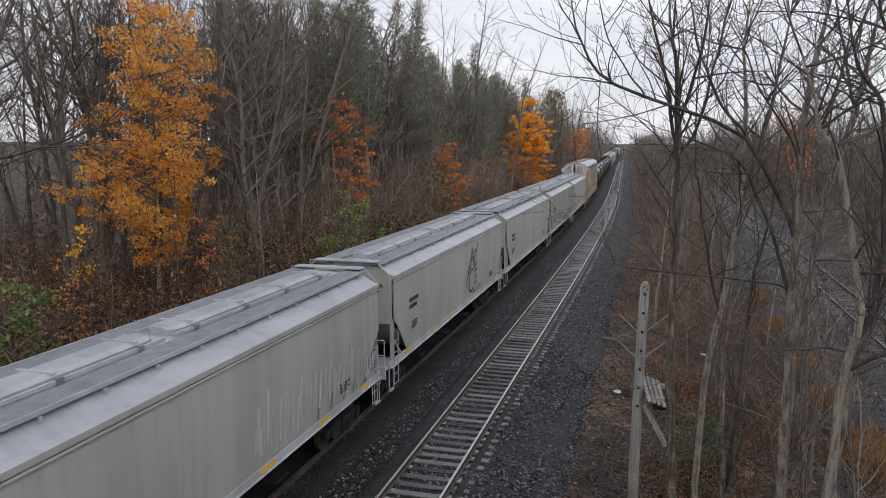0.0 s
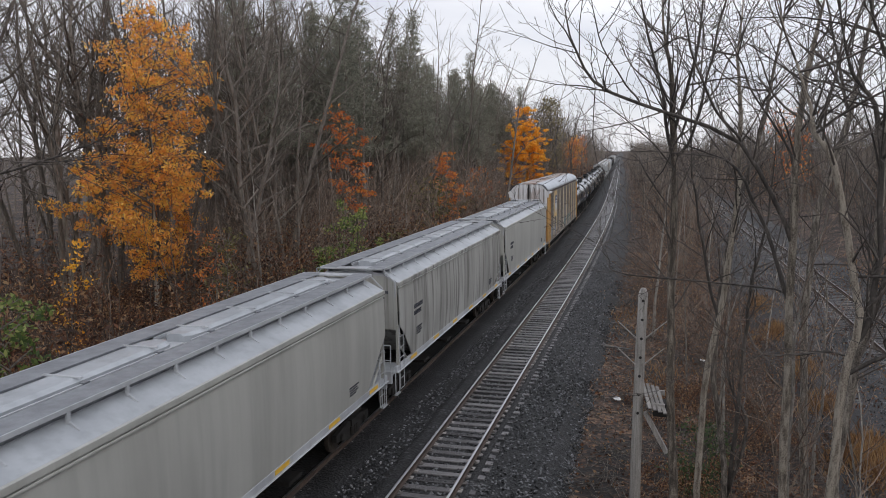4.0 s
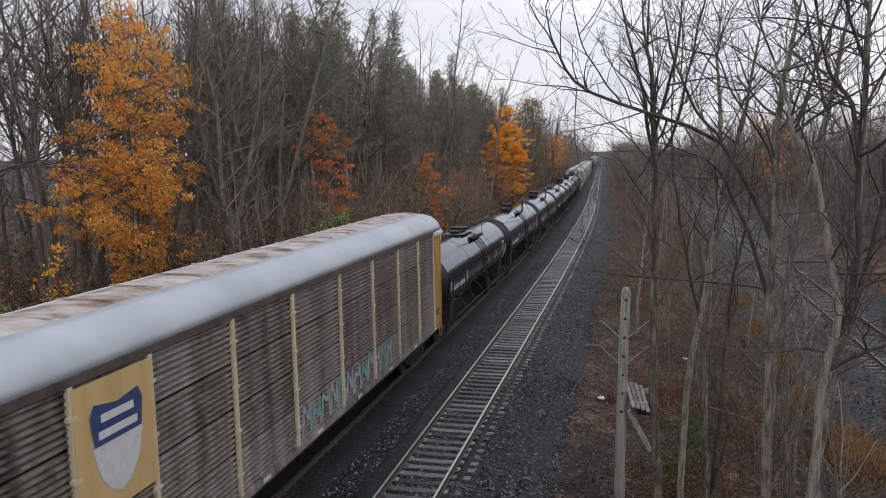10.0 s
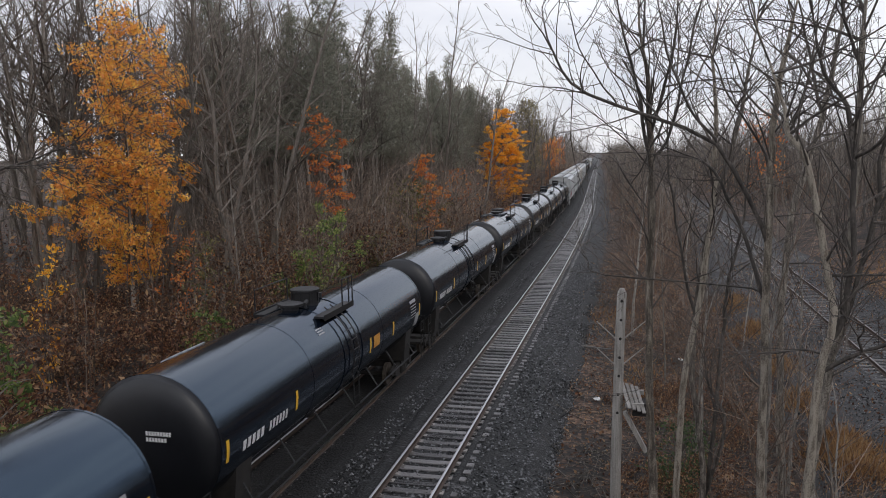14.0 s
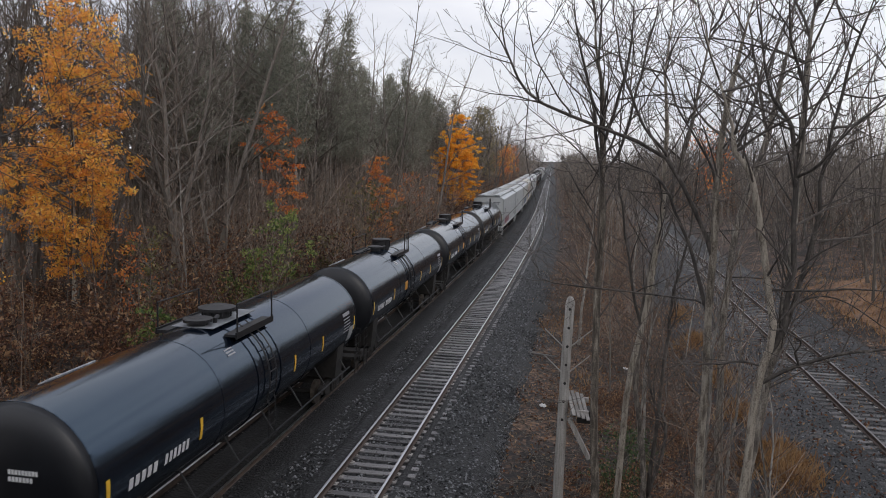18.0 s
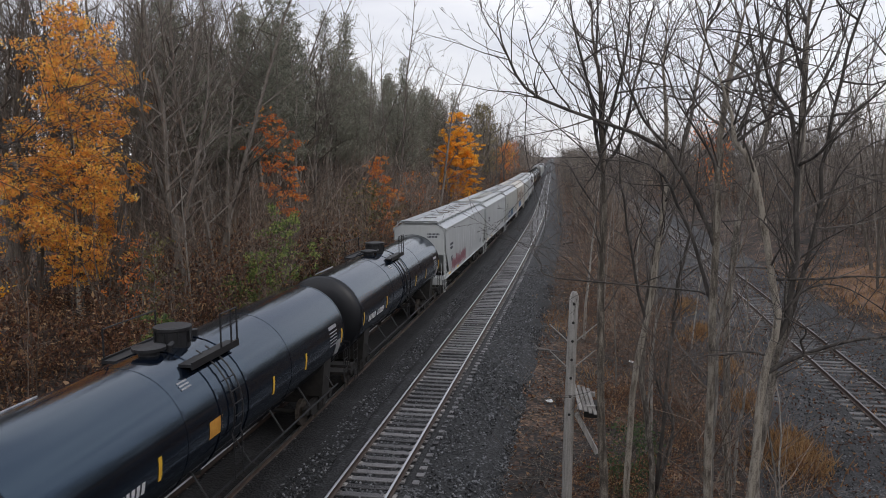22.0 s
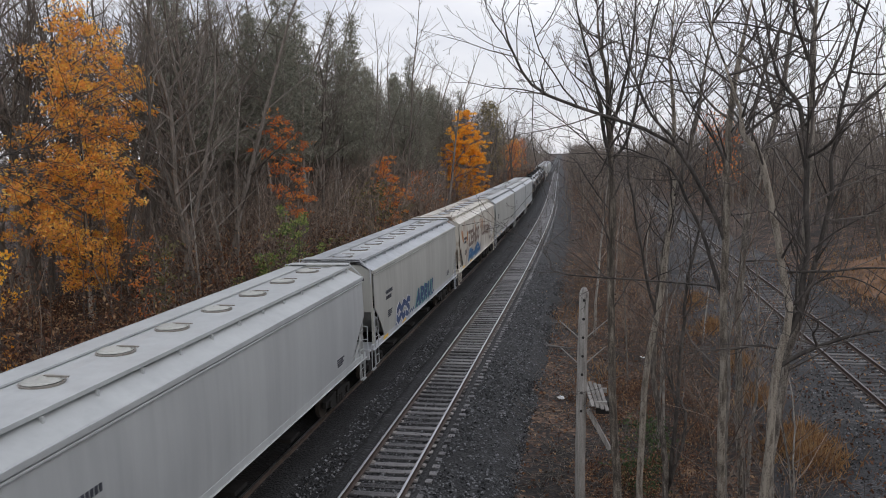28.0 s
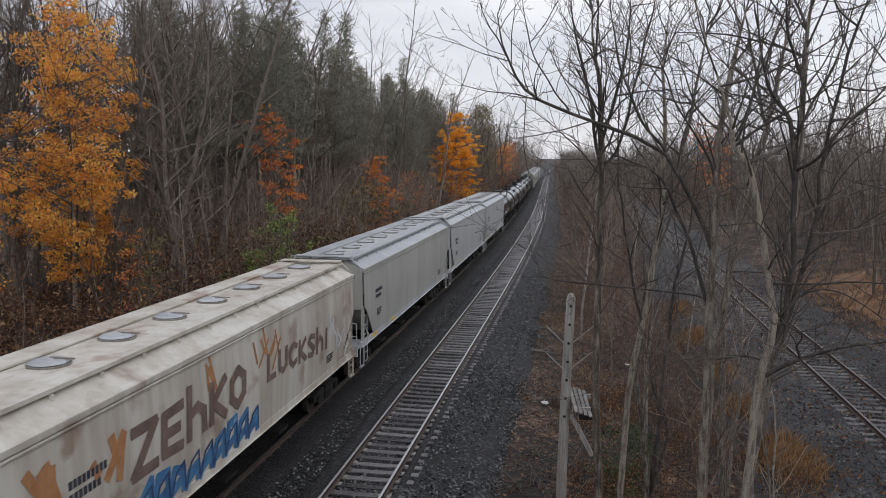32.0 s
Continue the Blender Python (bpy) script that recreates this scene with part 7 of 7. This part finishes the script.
limb(near, 0.0234, 0.00936, (2.62, 11.5, 6.82), (3.24, 11.62, 6.88), (3.88, 11.75, 6.92), (4.82, 11.88, 6.87))
limb(near, 0.0156, 0.00546, (2.58, 11.5, 5.7), (2.37, 11.6, 5.82), (2.07, 11.7, 5.71), (1.44, 11.8, 5.56), (0.8, 11.9, 5.06))
limb(near, 0.0234, 0.00936, (2.03, 11.5, 8.88), (2.28, 11.62, 9.42), (2.43, 11.75, 10.13), (2.43, 11.88, 11.01))
limb(near, 0.0234, 0.00936, (2.84, 11.5, 8.94), (3.17, 11.62, 9.56), (3.53, 11.75, 10.34), (3.74, 11.88, 11.04))
limb(near, 0.0273, 0.00936, (2.8, 11.5, 8.23), (3.15, 11.38, 8.7), (3.64, 11.25, 9.3), (4.12, 11.12, 9.72))
part("crown", near[1], M["twig"], near[0])
near = near_tree(403, "pair of tall grey-barked bare trees", "bark_grey")
limb(near, 0.11, 0.06, (3.7, 20, -1.99), (3.77, 20, -0.15), (3.61, 20, 2.59), (3.69, 20, 6.51), (4.3, 20, 9.29), (4.59, 20, 10.9), (4.72, 20, 12.73))
limb(near, 0.0468, 0.0234, (4.23, 20, 9.02), (4.14, 20.12, 10.25), (3.92, 20.25, 11.35), (3.72, 20.38, 12.72))
limb(near, 0.0234, 0.0078, (4.23, 20, 9.02), (3.58, 20.17, 9.71), (3.3, 20.33, 10.83))
limb(near, 0.0234, 0.0078, (5.07, 20, 9.82), (4.02, 20.17, 10.19), (3.46, 20.33, 10.07))
part("crown", near[1], M["twig"], near[0])
near = near_tree(404, "grey-barked bare tree with upright limbs", "bark_grey")
limb(near, 0.068, 0.038, (2.51, 11.8, 1.66), (2.59, 11.8, 3.49), (2.71, 11.8, 4.76), (2.94, 11.8, 6.57), (3.01, 11.8, 8.73), (3.02, 11.8, 10.44), (3.13, 11.8, 11.12))
limb(near, 0.0273, 0.0156, (3.01, 11.8, 9.81), (2.76, 11.63, 10.34), (2.6, 11.47, 10.99))
limb(near, 0.01872, 0.00624, (3.01, 11.8, 10.08), (2.34, 11.92, 10.38), (1.62, 12.05, 10.47), (0.89, 12.18, 10.46))
limb(near, 0.039, 0.01716, (2.92, 11.8, 6.32), (3.32, 11.92, 7.73), (3.39, 11.99, 8.73), (3.8, 12.18, 10.55), (4.11, 12.24, 11.18))
limb(near, 0.01716, 0.00936, (3.67, 11.8, 10.42), (3.5, 11.97, 10.76), (3.37, 12.13, 11.18))
limb(near, 0.0234, 0.00936, (3.4, 11.8, 9.02), (3.79, 11.92, 9.26), (4.17, 12.05, 9.66), (4.71, 12.18, 10.13))
limb(near, 0.01716, 0.0078, (3.28, 11.8, 7.82), (3.69, 11.92, 8.47), (4.22, 12.05, 8.87), (4.86, 12.18, 9.03))
part("crown", near[1], M["twig"], near[0])
near = near_tree(405, "thin bare sapling among the brush", "bark_mid")
limb(near, 0.075, 0.03, (0.94, 16, -0.07), (1.07, 16, 3.7), (1.44, 16, 6.33), (1.54, 16, 7.48), (1.58, 16, 8.95), (1.48, 16, 10.39), (1.59, 16, 11.9))
limb(near, 0.0351, 0.0117, (1.26, 16, 4.91), (0.99, 15.92, 6.45), (0.79, 15.83, 7.49), (0.63, 15.75, 8.95), (0.86, 15.58, 11.94))
part("crown", near[1], M["twig"], near[0])
near = near_tree(406, "cluster of thin bare stems", "bark_grey")
limb(near, 0.08, 0.03, (1.71, 18, -0.52), (1.61, 18, 1.72), (1.38, 18, 3.9), (1.66, 18, 6.82), (2.2, 18, 8.99), (2.49, 18, 10.83), (2.61, 18, 12.27))
limb(near, 0.0468, 0.0234, (2.26, 18, 0.38), (2.14, 18.12, 2.27), (1.8, 18.25, 3.17), (1.58, 18.38, 4.36))
limb(near, 0.0546, 0.0156, (2.51, 18, 0.65), (2.02, 18.21, 4.15), (2.17, 18.29, 5.75), (2.48, 18.36, 7.58), (2.54, 18.43, 9.63))
part("crown", near[1], M["twig"], near[0])


# ---- smaller things beside the line ----
def build_pole():
    """An old line pole with bolt holes and broken brace rods, and a slatted seat fixed half-way up."""
    pole = tagged(new("utility_pole"), "weathered grey wooden pole with bolt holes and broken braces", "pole")
    pts = [(-0.3, 17.0, -0.8), (-0.3, 17.0, 1.5), (-0.27, 17.0, 3.0), (-0.24, 17.0, 4.4), (-0.2, 17.0, 5.55), (-0.2, 17.0, 5.66)]
    part("shaft", Geo().tube(pts, [0.125, 0.12, 0.115, 0.11, 0.105, 0.055], 12), M["pole_wood"], pole, smooth=True)
    for i in range(7):
        z = 5.4 - 0.42 * i
        g = Geo().tube([(-0.2 - 0.012 * i, 16.9, z), (-0.2 - 0.012 * i, 16.86, z)], 0.03, 8)
        part("bolt", g, M["under"], pole, "rusty bolt head")
    for z, sg, ln in ((4.55, -1, 0.5), (4.55, 1, 0.55), (3.95, -1, 0.48), (3.98, 1, 0.52)):
        g = Geo().tube([(-0.24 + sg * 0.08, 16.92, z), (-0.24 + sg * ln, 16.95, z + ln * 0.75)], [0.018, 0.012], 6)
        part("brace_rod", g, M["pole_wood"], pole, "pale broken brace")
    g = Geo().box(0, 0, 0, 0.09, 0.16, 1.0, Matrix.Translation((0.12, 16.95, 2.45)) @ Matrix.Rotation(radians(-28), 4, "Y"))
    part("diagonal_brace", g, M["pole_wood"], pole)
    seat = tagged(new("slatted_platform"), "small grey slatted wooden platform fixed to the pole", "platform")
    for i in range(4):
        m = Matrix.Translation((-0.1 + 0.105 * i, 16.95, 3.28 - 0.03 * i)) @ Matrix.Rotation(radians(18), 4, "Y") @ Matrix.Rotation(radians(30), 4, "X") @ Matrix.Rotation(radians(24), 4, "Z")
        part("slat", bevelled(Geo().box(0, 0, 0, 0.078, 0.74, 0.035, m).mesh("slat", M["dry_wood"]), 0.005), M["dry_wood"], seat)
    part("bearer", Geo().box(0.1, 16.8, 3.1, 0.4, 0.07, 0.1), M["pole_wood"], seat)
    part("bearer", Geo().box(0.1, 17.2, 3.28, 0.4, 0.07, 0.1), M["pole_wood"], seat)
    part("side_board", Geo().box(0.2, 17.0, 3.0, 0.3, 0.4, 0.28), M["under"], seat)


M["pole_wood"] = material("weathered_pole_wood", [(0.2, (0.12, 0.11, 0.1)), (0.5, (0.3, 0.285, 0.265)), (0.85, (0.48, 0.46, 0.435))], 2.5, (7, 7, 0.6), fine=0.45, fine_scale=45, rough=0.85, bump=0.5, bump_scale=12)
M["old_timber"] = material("rotten_dark_timber", [(0.25, (0.035, 0.033, 0.032)), (0.55, (0.09, 0.085, 0.08)), (0.85, (0.18, 0.17, 0.16))], 3, (0.4, 5, 5), fine=0.3, rough=0.8, bump=0.5)
M["dry_wood"] = material("bleached_wood", [(0.2, (0.14, 0.13, 0.12)), (0.6, (0.28, 0.265, 0.25)), (0.9, (0.4, 0.385, 0.37))], 3, (5, 0.8, 5), random_ob=0.3, rough=0.8, bump=0.3)
M["litter_white"] = material("white_plastic", [(0.3, (0.6, 0.6, 0.6)), (0.7, (0.75, 0.75, 0.75))], 8, rough=0.5)


def build_timbers():
    """Old ties and planks that lie across the shoulder."""
    rnd = random.Random(4)
    for x, y, ln in ((-2.75, 48.0, 3.6), (-2.5, 41.4, 2.6), (-2.2, 36.2, 2.5)):
        g = Geo().box(0, 0, 0, ln, 0.2, 0.1)
        ob = part("old_tie", bevelled(g.mesh("old_tie", M["old_timber"]), 0.012), M["old_timber"])
        ob.matrix_basis = Matrix.Translation((x, y, -0.56)) @ Matrix.Rotation(rnd.uniform(-0.05, 0.05), 4, "Z") @ Matrix.Rotation(radians(5), 4, "Y")
        tagged(ob, "old weathered tie lying across the ballast shoulder", "railway tie", "old ties on the shoulder")
    for i in range(7):
        s = 60 + 22 * i
        p, a = along(s, 4.3 + rnd.uniform(-0.4, 0.6), -0.55)
        g = Geo().box(0, 0, 0, 2.5, 0.22, 0.17)
        ob = part("old_tie", bevelled(g.mesh("old_tie", M["old_timber"]), 0.012), M["old_timber"])
        ob.matrix_basis = Matrix.Translation(p) @ Matrix.Rotation(a + rnd.uniform(0.2, 1.3), 4, "Z")
        tagged(ob, "old weathered tie lying across the ballast shoulder", "railway tie", "old ties on the shoulder")
    for x, y, sz in ((-1.2, 28.5, 0.15), (2.2, 35.3, 0.12), (-3.1, 25.0, 0.1)):
        bm = bmesh.new()
        bmesh.ops.create_icosphere(bm, subdivisions=2, radius=sz)
        for v in bm.verts:
            v.co = v.co * (1 + 0.35 * noise.noise(v.co * 9))
            v.co.z *= 0.4
        me = bpy.data.meshes.new("litter")
        bm.to_mesh(me)
        bm.free()
        me.materials.append(M["litter_white"])
        ob = new("litter", me)
        ob.matrix_basis = Matrix.Translation((x, y, ground_z(x - MAIN_X, y) + 0.05))
        tagged(ob, "crumpled piece of white litter on the ground", "litter")


def scatter_stones():
    """Loose ballast stones near the bridge."""
    rnd = random.Random(6)
    rng = np.random.default_rng(6)
    base = np.array([(1, 0, 0), (-1, 0, 0), (0, 1, 0), (0, -1, 0), (0, 0, 1), (0, 0, -1)], float)
    faces = [(0, 2, 4), (2, 1, 4), (1, 3, 4), (3, 0, 4), (2, 0, 5), (1, 2, 5), (3, 1, 5), (0, 3, 5)]

    def field(n, u0, u1, s0, s1, z, mat, size, label, avoid):
        v, f = [], []
        k = 0
        while k < n:
            s = s0 + (s1 - s0) * rnd.random() ** 1.6
            u = rnd.uniform(u0, u1)
            if avoid and (abs(u) < 0.85 and abs(u) > 0.62 or abs(u - TRAIN_U) < 1.7 and rnd.random() < 0.85):
                continue
            p, _ = along(s, u)
            sc = size * rnd.uniform(0.6, 1.5)
            q = base * rng.uniform(0.6, 1.2, (6, 1)) * sc
            q = q @ np.array(Euler((rnd.uniform(0, 6), rnd.uniform(0, 6), rnd.uniform(0, 6))).to_matrix())
            zz = z(u, s) + rnd.uniform(-0.2, 0.35) * size
            o = len(v)
            v.extend([(p.x + a[0], p.y + a[1], zz + a[2]) for a in q])
            f.extend([(a + o, b + o, c + o) for a, b, c in faces])
            k += 1
        me = bpy.data.meshes.new("loose_stones")
        me.from_pydata(v, [], f)
        me.materials.append(mat)
        tagged(new("loose_stones", me), label, kind="stuff")

    def bed_z(u, s):
        if u > 2.8:
            return -0.25 - min(1, (u - 2.8) / 0.9) * 0.42
        return -0.235
    field(27000, TRAIN_U - 1.5, 4.4, 13, 62, bed_z, M["stone"], 0.042, "loose wet ballast stones", True)
    field(15000, SIDE_U - 5.0, SIDE_U + 4.4, 18, 62, lambda u, s: -0.215 if abs(u - SIDE_U) < 3.4 else -0.4, M["stone"], 0.036, "loose gravel stones", False)


def scatter_leaves():
    """Fallen leaves, twigs and dry grass on the ground."""
    rnd = random.Random(8)
    g = Geo()
    for _ in range(9000):
        s = 14 + 60 * rnd.random() ** 1.5
        u = rnd.uniform(3.2, 12.0)
        p, _ = along(s, u)
        leaves(g, Vector((p.x, p.y, ground_z(u, s) + 0.03)), 1, 0.02, 0.06, rnd, 0.3)
    for _ in range(5000):
        s = 18 + 45 * rnd.random() ** 1.3
        u = rnd.uniform(10.8, 21.5)
        p, _ = along(s, u)
        leaves(g, Vector((p.x, p.y, (-0.19 if 11.9 < u < 19.5 else max(-0.45, ground_z(u, s))) + 0.03)), 1, 0.02, 0.055, rnd, 0.3)
    for _ in range(17000):
        s = 10 + 90 * rnd.random() ** 1.3
        u = -rnd.uniform(6.2, 20)
        p, _ = along(s, u)
        leaves(g, Vector((p.x, p.y, ground_z(u, s) + 0.04)), 1, 0.03, 0.095, rnd, 0.3)
    tagged(part("fallen_leaves", g, M["leaf_brown"]), "fallen brown and russet leaves", kind="stuff")
    t = Geo()
    for _ in range(2200):
        s = 16 + 50 * rnd.random() ** 1.4
        u = rnd.uniform(3.0, 12.0)
        p, _ = along(s, u)
        a = rnd.uniform(0, 6.28)
        q = Vector((p.x, p.y, ground_z(u, s) + 0.04))
        d = Vector((math.cos(a), math.sin(a), rnd.uniform(0, 0.35)))
        pts, _ = bend(q, d, rnd.uniform(0.5, 1.8), 3, 0.2, 0, rnd)
        t.tube(pts, [0.014, 0.011, 0.008, 0.004], 3, cap=False)
    tagged(part("fallen_twigs", t, M["bark_grey"]), "dead twigs lying on the ground", kind="stuff")
    h = Geo()
    for cx, cy, n, w in ((6.1, 23.6, 2600, 0.7), (5.8, 28.5, 500, 0.5), (5.8, 33.5, 700, 0.6), (5.7, 40.0, 800, 0.7), (5.7, 47.0, 900, 0.8), (0.6, 31.0, 300, 1.4), (-1.2, 43.0, 250, 1.5), (19.0, 56.0, 2600, 5.0), (18.6, 47.0, 1800, 3.0)):
        for _ in range(n):
            x, y = rnd.gauss(cx, w * 0.6), rnd.gauss(cy, w * 1.3)
            u = x - MAIN_X
            z = max(ground_z(u, y), -0.74 + 0.52 * min(1, max(0, u - 10.7))) - 0.02
            a = rnd.uniform(0, 6.28)
            hgt = rnd.uniform(0.15, 0.45)
            dx, dy = math.cos(a) * 0.026, math.sin(a) * 0.026
            lx, ly = rnd.gauss(0, 0.16), rnd.gauss(0, 0.16)
            h.add([(x - dx, y - dy, z), (x + dx, y + dy, z), (x + lx, y + ly, z + hgt)], [(0, 1, 2)])
    tagged(part("dry_grass", h, M["grass_blades"]), "tufts of rusty dry grass", kind="stuff")


M["grass_blades"] = leaf_material("rusty_grass_blades", [(0.13, 0.065, 0.03), (0.24, 0.125, 0.055), (0.35, 0.2, 0.085), (0.42, 0.28, 0.14)])


def build_bridge():
    """The road bridge under and behind the eye: unseen, added to block sky from reflections."""
    deck = Geo().box(-6, -5.6, 6.75, 70, 10.6, 0.7)
    deck.box(-6, -0.5, 6.4, 70, 0.5, 1.3)
    tagged(part("bridge_deck", deck, M["concrete"]), "unseen grey concrete deck of the road bridge, added to block sky behind the eye", kind="structure")
    for x in (-14.5, 1.2, 17.5):
        tagged(part("bridge_pier", Geo().box(x, -5.6, 2.6, 1.0, 9.5, 7.7), M["concrete"]), "unseen plain concrete pier added under the bridge", kind="structure")
    tagged(part("bridge_parapet", Geo().box(-6, -10.4, 7.6, 70, 0.3, 1.1), M["concrete"]), "unseen low concrete parapet added to the bridge", kind="structure")


M["concrete"] = material("weathered_concrete", [(0.25, (0.16, 0.155, 0.15)), (0.6, (0.28, 0.275, 0.265)), (0.9, (0.36, 0.35, 0.34))], 0.8, fine=0.4, fine_scale=6, rough=0.85, bump=0.3)
build_bridge()
build_pole()
build_timbers()
scatter_stones()
scatter_leaves()
near_bush = leafy_tree(77, 1.9, 0.2, lambda f: 0.35 + 0.8 * math.sin(math.pi * min(1, 0.2 + 0.75 * f)), M["leaf_dark_green"], "dark green evergreen bush among the bare stems", stems=2, clumps=60, per=20,
                       size=0.045, trunk_r=0.03, spread=0.2)
near_bush.name = "bush"
near_bush["category"] = "bush"
place(near_bush, Matrix.Translation((1.3, 21.0, -0.75)))
near = near_tree(477, "bare tree at the wood's edge with a long drooping twig", "bark_mid")
limb(near, 0.1, 0.04, (-15.5, 13.0, -1.0), (-15.4, 13.2, 3.0), (-15.3, 13.4, 7.0), (-15.0, 13.6, 11.0))
limb(near, 0.035, 0.008, (-15.35, 13.3, 7.8), (-13.4, 14.0, 8.45), (-12.2, 14.0, 8.8), (-11.2, 14.0, 9.2), (-10.15, 14.0, 10.15))
limb(near, 0.018, 0.005, (-13.4, 14.0, 8.45), (-12.2, 14.0, 8.6), (-11.3, 14.0, 8.7), (-10.3, 14.0, 8.65))
part("crown", near[1], M["twig"], near[0])


motions()
